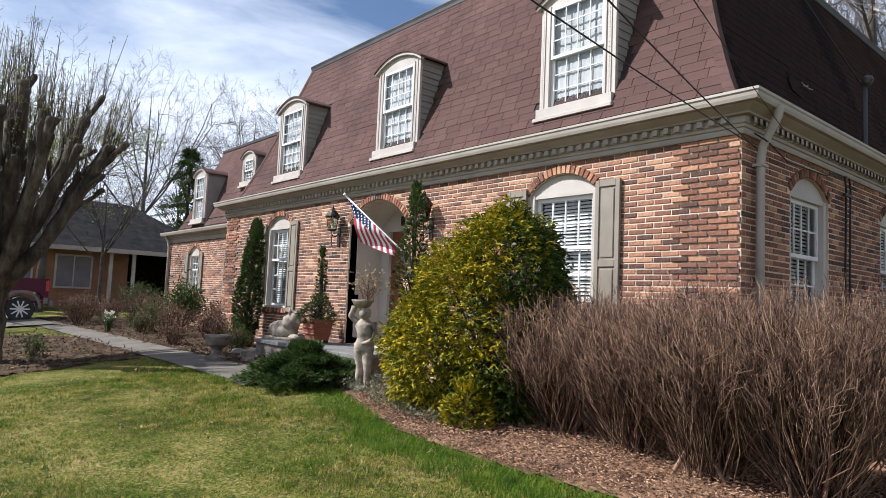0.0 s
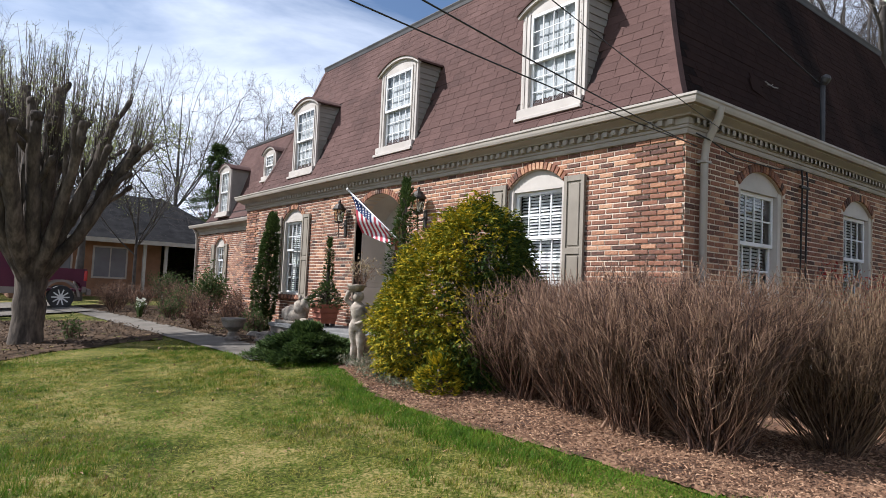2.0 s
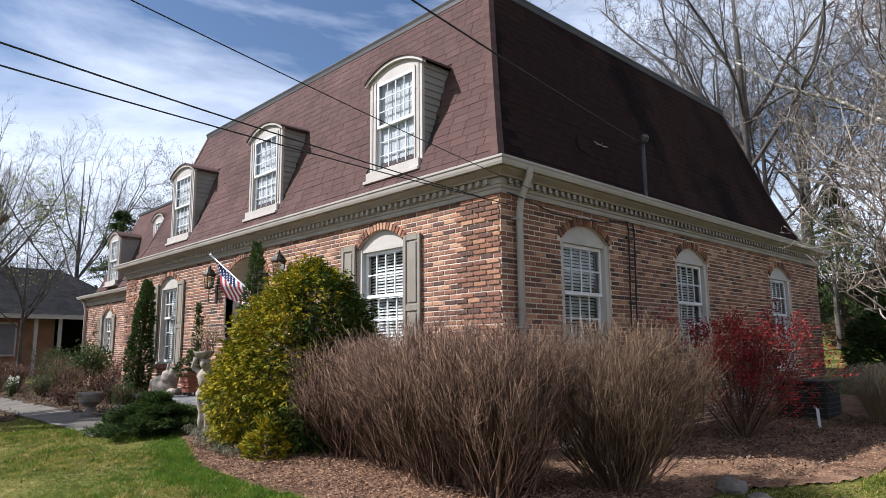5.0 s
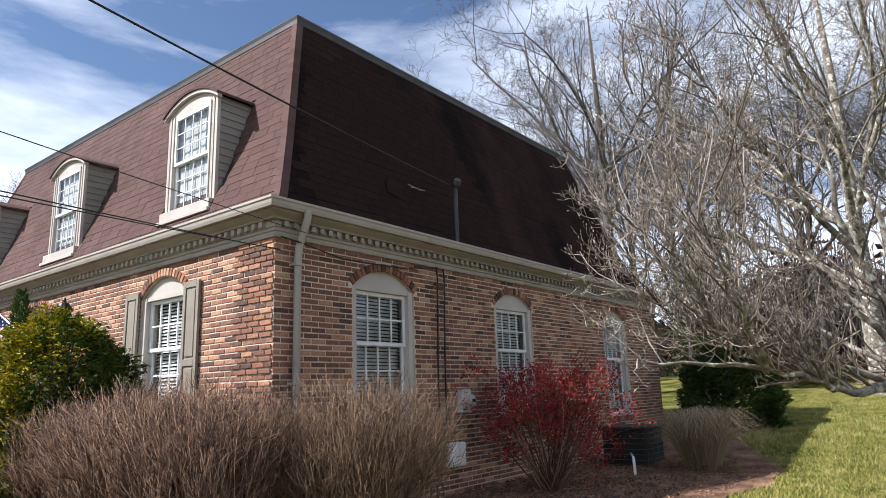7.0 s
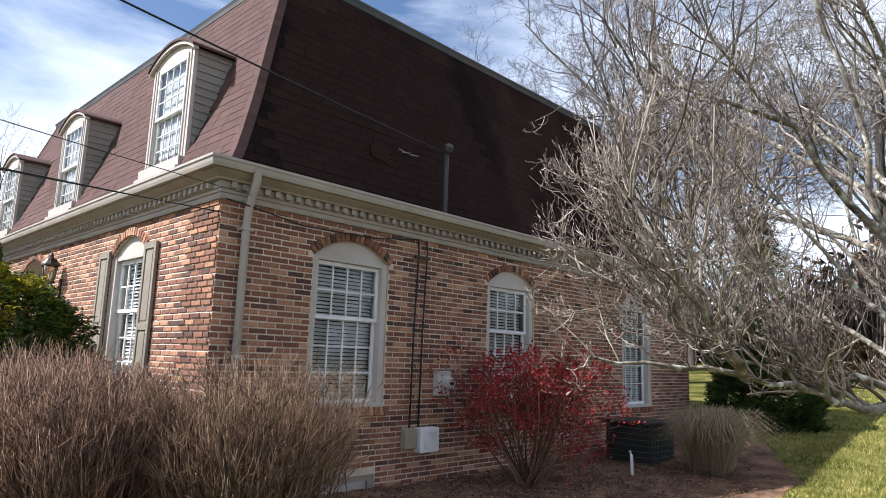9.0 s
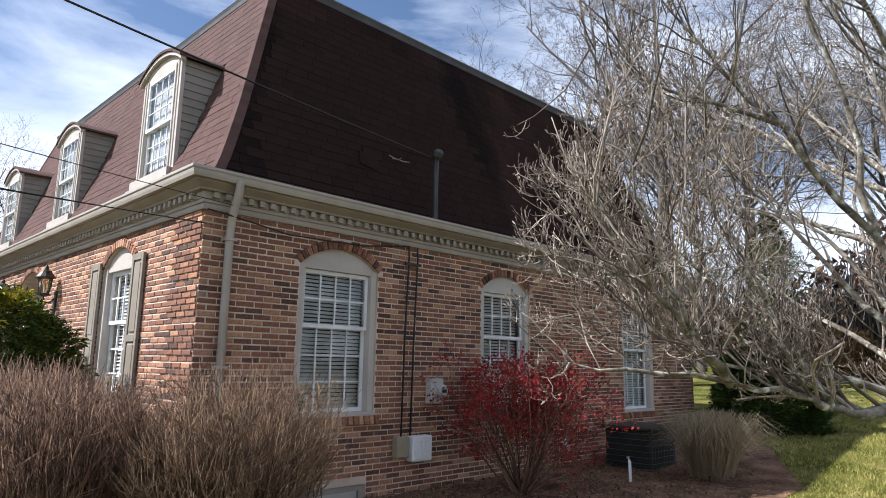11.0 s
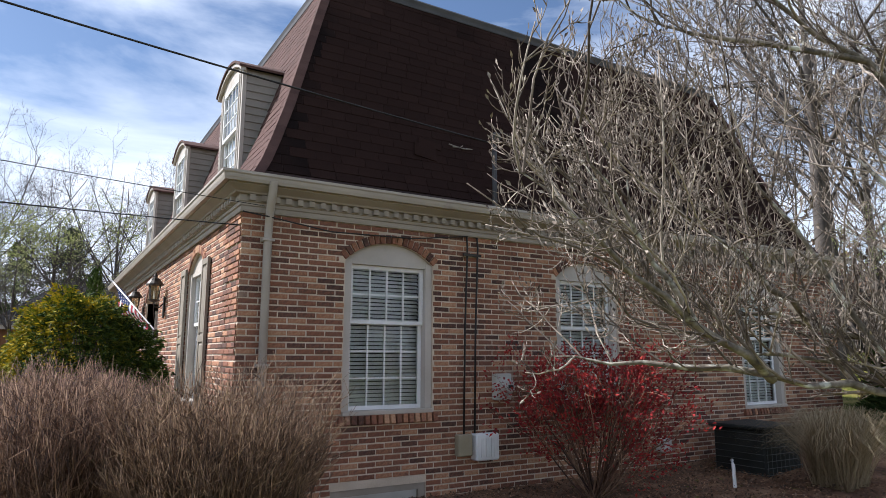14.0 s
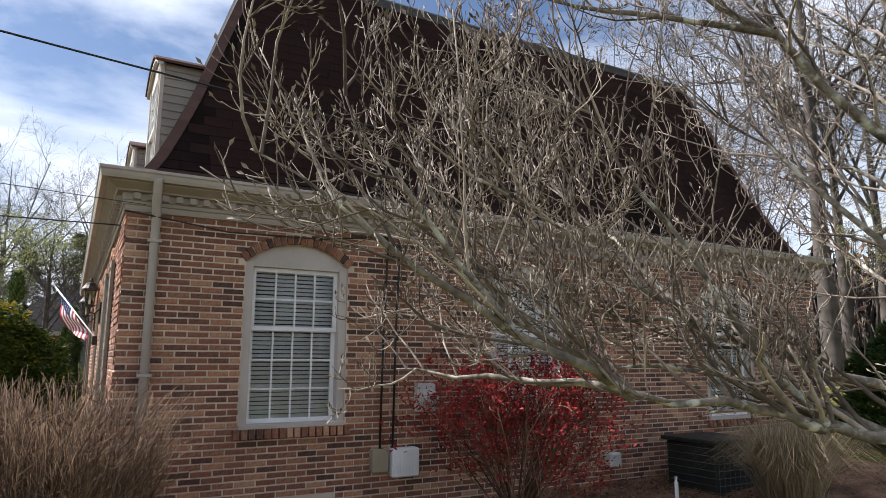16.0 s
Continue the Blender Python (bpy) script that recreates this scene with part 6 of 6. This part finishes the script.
for tree, x, y, s in ((slim, 12.5, 44, 0.95), (slim, 9.0, 52, 1.1), (slim, 30, 52, 0.65), (slim, 4.0, 52, 0.55), (slim, -1, 46, 0.95), (slim, 28, 46, 0.65), (slim, 20.5, 40, 0.85), (slim, 0.5, 60, 1.3), (slim, -8, 50, 1.1),
                      (oak, 19.5, 44, 0.75), (oak, 38, 22, 1.1), (oak, 34, 12, 0.95), (oak, 44, 4, 1.2), (oak, 36, -4, 1.0), (slim, 31, 9, 1.0), (slim, 33, 2, 1.1), (slim, 40, 10, 1.2), (slim, 29, 15, 0.7),
                      (slim, 46, -6, 1.3), (slim, 30, -2, 1.0), (slim, 36, 17, 0.8), (oak, 52, 14, 1.3), (slim, 42, 26, 0.8), (slim, 56, -2, 1.5),
                      (budding, 4.9, 29.8, 1.05), (slim, 6.6, 28.0, 0.42), (slim, 3.4, 30.5, 0.5), (budding, -3.5, 24.0, 0.9), (budding, -0.5, 36.0, 0.9), (budding, 1.5, 40.0, 1.0), (budding, 27.0, 5.5, 0.6), (budding, 31, -5, 0.8),
                      (slim, -6, 64, 1.2), (slim, 6, 66, 0.7), (slim, 14, 62, 0.7), (slim, 20, 60, 0.75), (oak, 8, 58, 0.5), (slim, -14, 56, 1.1)):
    copy_thing(tree, pose(x, y, ground_z(x, y), 0, 0, rnd(0, 360)) @ Matrix.Scale(s * rnd(0.92, 1.08), 4))


def conifer(x, y, h, w, seed, label="dark green conifer behind the roofs"):
    random.seed(seed)
    root = thing("conifer", label, "tree", (x, y, ground_z(x, y)), group="conifers behind the garden")
    t, lf = Tubes(), Leaves()
    t.add([(0, 0, -0.2), (0, 0, h * 0.5), (0, 0, h)], [0.2, 0.12, 0.02], 7)
    for i in range(240):
        f, a = rnd(0.06, 0.99), rnd(0, 6.283)
        r = 0.5 * w * (1 - f) ** 0.8 * rnd(0.7, 1.1) + 0.1
        b, e = Vector((0, 0, h * f)), Vector((r * math.cos(a), r * math.sin(a), h * f - 0.22 * r))
        t.add([b, b.lerp(e, 0.5) + Vector((0, 0, 0.06)), e], [0.02, 0.013, 0.005], 3)
        for k in range(60):
            s = rnd(0.15, 1)
            lf.add(b.lerp(e, s) + rvec(0.1), Vector((math.cos(a), math.sin(a), -0.2)) + rvec(0.8), (0, 0, 1), rnd(0.14, 0.3), rnd(0.05, 0.1))
    part("trunk", t.mesh("trunk"), BARK, root, local=True)
    part("needle", lf.mesh("needle"), GREEN_LEAF, root, local=True, kind="stuff")
    return root


c1 = conifer(12.8, 37.0, 8.8, 8.4, 220)
copy_thing(c1, pose(15.5, 40.0, 1.2, 0, 0, 70) @ Matrix.Scale(0.9, 4))
copy_thing(c1, pose(-1.5, 40.0, 1.4, 0, 0, 150) @ Matrix.Scale(0.8, 4))
copy_thing(c1, pose(0.8, 46.0, 1.5, 0, 0, 210) @ Matrix.Scale(1.0, 4))
copy_thing(c1, pose(-4.5, 44.0, 1.5, 0, 0, 30) @ Matrix.Scale(0.9, 4))
copy_thing(c1, pose(2.5, 58.0, 1.6, 0, 0, 70) @ Matrix.Scale(1.1, 4))
copy_thing(c1, pose(6.0, 51.0, 1.5, 0, 0, 120) @ Matrix.Scale(1.15, 4))
copy_thing(c1, pose(37.0, 8.0, 2.4, 0, 0, 10) @ Matrix.Scale(0.85, 4))
HEDGE_LEAF = leafy("dry_brown_leaf", [(0.04, 0.028, 0.014), (0.11, 0.07, 0.036), (0.2, 0.14, 0.07)], 0.2)
evergreen("dark_yew", "dark green spreading evergreen at the back corner of the house", 17.2, 1.7, ground_z(17.2, 1.7), 1.9, 1.8, GREEN_LEAF, 4200, 0.12, 60, 0.9, 12, 0.25)
evergreen("brown_hedge", "tangled dry brown hedge across the back lawn", 28.5, 3.5, ground_z(28.5, 3.5), 5.0, 1.5, HEDGE_LEAF, 3200, 0.2, 60, 0.7, 13, 0.3, "hedge")
evergreen("brown_hedge", "tangled dry brown hedge across the back lawn", 33.0, -1.5, ground_z(33, -1.5), 5.0, 1.5, HEDGE_LEAF, 3000, 0.2, 60, 0.7, 14, 0.3, "hedge")
random.seed(230)
lf, tw = Leaves(), Tubes()
for i in range(30000):
    a, r = (rnd(-0.35, 2.0), rnd(58, 85)) if i < 9000 else (rnd(-0.6, 0.62), rnd(40, 64))
    x, y = r * math.cos(a), r * math.sin(a)
    z = ground_z(x, y)
    e = Vector((x + rnd(-1, 1), y + rnd(-1, 1), z + rnd(1, 9) * (0.6 + 0.5 * noise.noise(Vector((a * 6, 0, 0))))))
    tw.add([(x, y, z), e], [rnd(0.04, 0.1), 0.02], 3)
    lf.add(e, rvec(), rvec(), rnd(0.3, 0.7), rnd(0.2, 0.4))
woods = thing("far_woods", "hazy grey-brown leafless woods on the horizon", "woods", (30, 50, 1.5), kind="stuff")
part("stem", tw.mesh("stem"), FAR_BARK, woods, kind="stuff")
part("twig_haze", lf.mesh("twig_haze"), TWIG, woods, kind="stuff")

# ---- neighbour's house, truck ----
NB_BRICK = material("orange_brick", [(0.2, 0.1, 0.055), (0.3, 0.155, 0.085)], 0.85, 2, 40, 0.5, 0.3)
NB_ROOF = material("charcoal_shingle", [(0.008, 0.008, 0.009), (0.03, 0.029, 0.03)], 0.95, 2.5, 30, 0.9, 0.3, spec=0.08)
nz = 1.15
NB_GLASS = material("dull_window_glass", [(0.12, 0.13, 0.15), (0.18, 0.19, 0.21)], 0.2, 2, 20, 0.2, 0)
nb = thing("neighbour_house", "low tan brick neighbouring house with a dark shingle roof", "house", (4.0, 34.0, nz))
part("wall", boxes((2.8, 8.9, 33.0, 33.25, nz - 0.3, nz + 2.55), (2.8, 3.05, 33.252, 42, nz - 0.3, nz + 2.55), (12.5, 12.75, 33.0, 42, nz - 0.3, nz + 2.55)), NB_BRICK, nb)
# Carport walls and floor near black: the recess's shade is in their colour.
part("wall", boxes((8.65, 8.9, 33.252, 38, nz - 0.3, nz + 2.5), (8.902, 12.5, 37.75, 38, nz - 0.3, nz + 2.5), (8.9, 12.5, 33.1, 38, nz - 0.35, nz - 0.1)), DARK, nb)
bm = bmesh.new()
v = [bm.verts.new(p) for p in ((2.2, 32.2, nz + 2.5), (13.4, 32.2, nz + 2.5), (13.4, 42.8, nz + 2.5), (2.2, 42.8, nz + 2.5), (5.5, 37.5, nz + 5.2), (10, 37.5, nz + 5.2))]
for q in ((0, 1, 5, 4), (1, 2, 5), (2, 3, 4, 5), (3, 0, 4), (3, 2, 1, 0)):
    bm.faces.new([v[i] for i in q])
part("roof", bm, NB_ROOF, nb)
part("fascia", boxes((2.2, 13.4, 32.15, 32.2, nz + 2.36, nz + 2.56)), WHITE_TRIM, nb)
for x in (7.95, 8.92):
    part("post", boxes((x, x + 0.14, 32.4, 32.54, nz - 0.3, nz + 2.4)), WHITE_TRIM, nb)
for x in (5.9, 3.6):
    w = part("window", boxes((x, x + 1.5, 32.95, 33.0, nz + 0.7, nz + 2.2)), WHITE_TRIM, nb)
    part("pane", boxes((x + 0.08, x + 0.72, 32.935, 32.95, nz + 0.78, nz + 2.12), (x + 0.78, x + 1.42, 32.935, 32.95, nz + 0.78, nz + 2.12)), NB_GLASS, w)

PAINT = material("maroon_paint", [(0.06, 0.008, 0.022), (0.09, 0.012, 0.032)], 0.38, 2, 30, 0.1, 0, spec=0.25)
GOLD_TRIM = material("tan_lower_paint", [(0.16, 0.13, 0.11), (0.22, 0.18, 0.15)], 0.4, 2, 30, 0.1, 0)
CHROME = material("wheel_alloy", [(0.5, 0.5, 0.5), (0.6, 0.6, 0.6)], 0.3, 2, 30, 0.1, 0, metal=0.9)
TAIL = material("tail_light", [(0.3, 0.01, 0.01), (0.4, 0.02, 0.02)], 0.2, 2, 30, 0.1, 0)
DARK_GLASS = material("tinted_glass", [(0.01, 0.01, 0.012), (0.02, 0.02, 0.022)], 0.08, 2, 30, 0.1, 0)
# local frame: x toward the front of the truck, y to its left side, z up
tz = ground_z(3.0, 25.5) + 0.05
truck = thing("pickup_truck", "maroon pickup truck with tan lower trim parked on the driveway", "pickup truck", (3.75, 26.2, tz), turn=174)


def tp(name, bm, mat, parent=None, label=""):
    return part(name, bm, mat, parent or truck, label, local=True)


bm = bmesh.new()
prism(bm, [(-0.75, 0.62), (-0.5, 0.95), (-0.2, 1.02), (0.2, 1.02), (0.5, 0.95), (0.62, 0.62), (1.2, 0.62), (1.2, 1.42), (-0.75, 1.42)], -0.98, -0.9)
prism(bm, [(-0.75, 0.62), (-0.5, 0.95), (-0.2, 1.02), (0.2, 1.02), (0.5, 0.95), (0.62, 0.62), (1.2, 0.62), (1.2, 1.42), (-0.75, 1.42)], 0.9, 0.98)
box(bm, -0.75, -0.7, -0.9, 0.9, 0.6, 1.42)
box(bm, 1.15, 1.2, -0.9, 0.9, 0.6, 1.42)
box(bm, -0.7, 1.15, -0.9, 0.9, 0.62, 0.7)
tp("bed", bm, PAINT)
bm = bmesh.new()
prism(bm, [(1.24, 0.5), (4.6, 0.5), (4.65, 1.2), (3.5, 1.4), (2.95, 1.42), (1.24, 1.42)], -0.98, 0.98)
prism(bm, [(1.26, 1.42), (3.0, 1.42), (2.5, 2.0), (1.4, 2.03)], -0.85, 0.85)
tp("cab", bm, PAINT)
tp("side_window", boxes((1.5, 2.35, -0.87, -0.851, 1.48, 1.93)), DARK_GLASS)
tp("rear_window", boxes((1.27, 1.3, -0.7, 0.7, 1.5, 1.93)), DARK_GLASS)
tp("bumper", boxes((-0.92, -0.76, -0.95, 0.95, 0.5, 0.72), bevel=0.03), GOLD_TRIM)
for side_ in (-1, 1):
    y0_, y1_ = (-1.0, -0.981) if side_ < 0 else (0.981, 1.0)
    for xa, xb, za, zb in ((0.64, 1.2, 0.5, 0.72), (1.24, 4.5, 0.5, 0.72), (-0.75, -0.62, 0.6, 0.8)):
        tp("lower_trim", boxes((xa, xb, y0_, y1_, za, zb)), GOLD_TRIM)
    bm = bmesh.new()
    for k in range(10):
        a0, a1 = math.pi * k / 10, math.pi * (k + 1) / 10
        q = [bm.verts.new((r * math.cos(a), y, 0.45 + r * math.sin(a))) for a in (a0, a1) for r in (0.5, 0.58) for y in (side_ * 0.94, side_ * 1.02)]
        for fc in ((0, 1, 5, 4), (2, 6, 7, 3), (0, 4, 6, 2), (1, 3, 7, 5)):
            bm.faces.new([q[i] for i in fc])
    tp("fender_flare", bm, GOLD_TRIM)
for s in (-1, 1):
    tp("tail_light", boxes((-0.77, -0.66, s * 0.93 - 0.07, s * 0.93 + 0.07, 1.0, 1.36), bevel=0.01), TAIL)
for x in (0.0, 3.7):
    for s in (-1, 1):
        m = pose(x, s * 0.84, 0.41, 90, 0, 0)
        bm = bmesh.new()
        lathe(bm, [(0.27, -0.12), (0.39, -0.13), (0.41, -0.09), (0.41, 0.09), (0.39, 0.13), (0.27, 0.12)], 28, m)
        wheel = tp("wheel", bm, BLACK)
        bm = bmesh.new()
        lathe(bm, [(0.06, -0.13), (0.1, -0.135), (0.1, 0.135), (0.06, 0.13)], 14, m)
        for k in range(10):
            box(bm, 0.09, 0.275, -0.022, 0.022, -0.128, 0.128, m @ pose(0, 0, 0, 0, 0, 36 * k))
        tp("rim", bm, CHROME, wheel)

# ---- yard ornaments ----
limbs = Tubes()
limbs.add([(0, 0, 0), (0, 0, 0.04), (0, 0, 0.05)], [0.15, 0.15, 0.11], 14)
limbs.add([(-0.05, 0.02, 0.04), (-0.045, 0.0, 0.16), (-0.05, 0.02, 0.3), (-0.055, 0.01, 0.44), (-0.04, 0, 0.58)], [0.045, 0.04, 0.052, 0.07, 0.085], 12)
limbs.add([(0.07, -0.03, 0.04), (0.065, -0.03, 0.16), (0.075, -0.05, 0.31), (0.06, -0.03, 0.45), (0.035, 0, 0.58)], [0.045, 0.036, 0.05, 0.066, 0.082], 12)
limbs.add([(0, 0, 0.5), (-0.005, 0, 0.57), (0.01, 0, 0.66), (0.015, -0.01, 0.74), (0.0, 0, 0.83), (-0.01, 0, 0.88), (-0.01, 0, 0.93)], [0.1, 0.115, 0.09, 0.1, 0.112, 0.07, 0.038], 14)
limbs.add([(0.0, -0.01, 0.92), (0.0, -0.015, 0.95), (0.0, -0.02, 1.0), (0.0, -0.015, 1.05), (0.0, 0, 1.075)], [0.035, 0.062, 0.072, 0.062, 0.025], 14)
limbs.add([(0.1, 0, 0.87), (0.15, -0.04, 0.74), (0.11, -0.11, 0.63), (0.03, -0.13, 0.6)], [0.04, 0.034, 0.03, 0.022], 10)
limbs.add([(-0.1, 0, 0.87), (-0.17, -0.03, 0.95), (-0.13, -0.04, 1.08)], [0.04, 0.034, 0.03], 10)
statue = bmesh.new()
statue.from_mesh(limbs.mesh("figure"))
lathe(statue, [(0.04, 1.06), (0.09, 1.09), (0.12, 1.14), (0.125, 1.17), (0.1, 1.165)], 16, pose(-0.04, -0.01, 0))
bmesh.ops.subdivide_edges(statue, edges=list(statue.edges), cuts=1)
statue.normal_update()
for vv in statue.verts:
    vv.co += vv.normal * (0.013 * noise.noise(vv.co * 16) + 0.007 * noise.noise(vv.co * 45))
STATUE_STONE = material("cream_cast_stone", [(0.14, 0.115, 0.085), (0.3, 0.25, 0.195), (0.46, 0.4, 0.32)], 0.9, 9, 60, 0.6, 0.5, dirt=((0.1, 0.085, 0.065), 7, 0.6))
solid("garden_statue", statue, STATUE_STONE, "weathered stone figure statue carrying a bowl planter", "statue", at=pose(4.6, 6.9, ground_z(4.6, 6.9), 0, 0, -60) @ Matrix.Diagonal((1.08, 1.08, 0.92, 1)), smooth=True)
random.seed(301)
root = thing("dried_plant", "dried flower stems in the statue's bowl", "plant", (4.62, 6.88, ground_z(4.6, 6.9) + 1.05))
t, lf, tips = Tubes(), Leaves(), []
for i in range(26):
    branch(t, (rnd(-0.06, 0.06), rnd(-0.06, 0.06), 0), (rnd(-0.6, 0.6), rnd(-0.6, 0.6), 1), rnd(0.2, 0.4), 0.004, 0, [(3, 0.5, 35, 0.3, 0.2), (0, 0.5, 40, 0.2, 0.2)], tips)
for p, d in tips:
    for k in range(3):
        lf.add(p + rvec(0.02), d + rvec(0.8), rvec(), 0.035, 0.02)
part("stem", t.mesh("stem"), TWIG, root, local=True, kind="stuff")
part("seed_head", lf.mesh("seed_head"), DRY_GRASS, root, local=True, kind="stuff")

lion = bmesh.new()
bmesh.ops.create_uvsphere(lion, u_segments=16, v_segments=10, radius=0.2, matrix=Matrix.Translation((0, 0, 0.17)) @ Matrix.Diagonal((1.75, 0.8, 0.85, 1)))
bmesh.ops.create_uvsphere(lion, u_segments=14, v_segments=9, radius=0.13, matrix=Matrix.Translation((-0.26, 0, 0.38)))
bmesh.ops.create_uvsphere(lion, u_segments=14, v_segments=9, radius=0.17, matrix=Matrix.Translation((-0.2, 0, 0.3)) @ Matrix.Diagonal((0.8, 1, 1, 1)))
for s in (-0.09, 0.09):
    bmesh.ops.create_uvsphere(lion, u_segments=10, v_segments=7, radius=0.07, matrix=Matrix.Translation((-0.38, s, 0.06)) @ Matrix.Diagonal((2.0, 0.8, 0.8, 1)))
    bmesh.ops.create_cone(lion, segments=8, radius1=0.04, radius2=0.005, depth=0.09, cap_ends=True, matrix=Matrix.Translation((-0.24, s, 0.5)))
bmesh.ops.create_uvsphere(lion, u_segments=10, v_segments=7, radius=0.06, matrix=Matrix.Translation((-0.37, 0, 0.34)))
box(lion, -0.42, 0.36, -0.16, 0.16, -0.01, 0.05)
bmesh.ops.subdivide_edges(lion, edges=list(lion.edges), cuts=1)
lion.normal_update()
for vv in lion.verts:
    vv.co += vv.normal * (0.03 * noise.noise(vv.co * 11) + 0.012 * noise.noise(vv.co * 34))
solid("stone_animal", lion, STATUE_STONE, "weathered stone reclining animal on the stoop", "statue", at=pose(5.55, 10.85, 1.207, 0, 0, 105), smooth=True)

pot = thing("square_planter", "square terracotta planter on small feet on the stoop", "planter", (5.8, 10.1, 1.203))
bm = bmesh.new()
lathe(bm, [(0.2, 0.05), (0.235, 0.2), (0.265, 0.34), (0.29, 0.345), (0.29, 0.4), (0.25, 0.4), (0.24, 0.36)], 4, pose(0, 0, 0, 0, 0, 45))
part("body", bm, TERRACOTTA, pot, local=True)
for z in (0.14, 0.24):
    bm = bmesh.new()
    r = 0.215 + 0.19 * (z - 0.05)
    lathe(bm, [(r, z), (r + 0.018, z + 0.008), (r + 0.018, z + 0.02), (r, z + 0.03)], 4, pose(0, 0, 0, 0, 0, 45))
    part("band", bm, TERRACOTTA, pot, local=True)
for sx in (-1, 1):
    for sy in (-1, 1):
        part("foot", boxes((sx * 0.11 - 0.03, sx * 0.11 + 0.03, sy * 0.11 - 0.03, sy * 0.11 + 0.03, -0.003, 0.055)), BLACK, pot, local=True)
evergreen("potted_plant", "ragged green trailing plant in the terracotta planter", 5.8, 10.1, 1.52, 0.62, 0.42, SHRUB_LEAF, 260, 0.07, 26, 0.8, 15, 0.3, "plant")
evergreen("potted_topiary", "slim twisting vine topiary rising from the planter", 5.84, 10.12, 1.57, 0.11, 1.25, GREEN_LEAF, 330, 0.055, 30, 1.0, 16, 0.3, "topiary", (0.05, 0.1))

urn = thing("stone_urn", "low weathered stone urn in the garden bed", "urn", (4.2, 10.4, ground_z(4.2, 10.4)))
bm = bmesh.new()
lathe(bm, [(0.15, -0.02), (0.15, 0.05), (0.1, 0.09), (0.075, 0.16), (0.09, 0.19), (0.17, 0.25), (0.2, 0.35), (0.215, 0.37), (0.215, 0.4), (0.17, 0.39)], 20)
part("bowl", bm, STONE, urn, local=True, smooth=False)
for i, (x, y, s) in enumerate([(5.0, 10.9, 0.17), (4.8, 10.5, 0.13), (4.95, 11.3, 0.14), (4.5, 9.9, 0.1), (6.5, 0.75, 0.14), (6.2, 0.4, 0.1)]):
    random.seed(310 + i)
    bm = bmesh.new()
    bmesh.ops.create_icosphere(bm, subdivisions=2, radius=s)
    for vv in bm.verts:
        vv.co *= 1 + 0.35 * noise.noise(vv.co * 9 + Vector((i, 0, 0)))
        vv.co.z *= 0.6
    solid("rock", bm, STONE, "small pale garden rock", "rock", "garden rocks", at=pose(x, y, ground_z(x, y) + s * 0.25))

# ---- air conditioner, wire guard ----
GRILLE = material("worn_grille_wire", [(0.09, 0.1, 0.095), (0.16, 0.17, 0.16)], 0.6, 6, 50, 0.4, 0.1, metal=0.2)
AC_PAINT = material("dark_green_grey_metal", [(0.015, 0.018, 0.017), (0.035, 0.04, 0.037)], 0.6, 4, 50, 0.3, 0.1, metal=0.3)
ac = thing("air_conditioner", "dark outdoor air conditioning unit in a wire grille", "air conditioner", (13.1, 2.2, 0.72))
part("body", boxes((12.75, 13.55, 1.85, 2.6, 0.72, 1.36), bevel=0.02), AC_PAINT, ac)
part("top", boxes((12.7, 13.6, 1.8, 2.65, 1.36, 1.41), bevel=0.012), AC_PAINT, ac)
for i in range(9):
    part("grille_bar", tube([(12.78 + i * 0.094, 1.83, 0.74), (12.78 + i * 0.094, 1.83, 1.35)], 0.004, 4), GRILLE, ac)
for i in range(7):
    part("grille_bar", tube([(12.75, 1.825, 0.8 + i * 0.085), (13.55, 1.825, 0.8 + i * 0.085)], 0.004, 4), GRILLE, ac)
    part("grille_bar", tube([(12.735, 1.85, 0.8 + i * 0.085), (12.735, 2.6, 0.8 + i * 0.085)], 0.004, 4), GRILLE, ac)
pipe = thing("drain_pipe", "short pale plastic drain pipe stub by the wall", "pipe", (11.9, 1.7, 0.7))
part("pipe", tube([(11.9, 1.7, 0.66), (11.92, 1.72, 1.02), (11.98, 1.78, 1.06)], 0.022), WHITE, pipe)
vent = thing("wall_vent", "small grey metal vent hood on the brick wall", "vent", (12.2, 3.02, 1.05))
part("hood", boxes((12.1, 12.3, 2.93, 3.07, 1.0, 1.18), bevel=0.02), ELECTRIC, vent)

# ---- brickwork ----
lay_bricks(wall_front, FRONT, -Y1, -Y0, FOOT, BRICK_TOP, F_WIN + [ENTRY], (-4.2, 2.9), lambda x, row: quoin(x, row) if (x > -Y0 - 0.66 or x < -Y1 + 0.66) else 0.0)
lay_bricks(wall_side, SIDE, X0 - 0.016, X1, FOOT, BRICK_TOP, S_WIN + [BASEMENT], (7.6, 2.4))
lay_bricks(wall_wing, WING, -WY1, -Y1, FOOT, 3.56, W_WIN, (0, 0), keep=0)

# ---- bricks, shingles and dentils, one by one ----
for name, me, owner, m in LATE:
    ob = bpy.data.objects.new(name, me)
    scene.collection.objects.link(ob)
    ob.parent = owner
    ob.matrix_basis = m
    ob.matrix_parent_inverse = PLACE[owner.name].inverted()
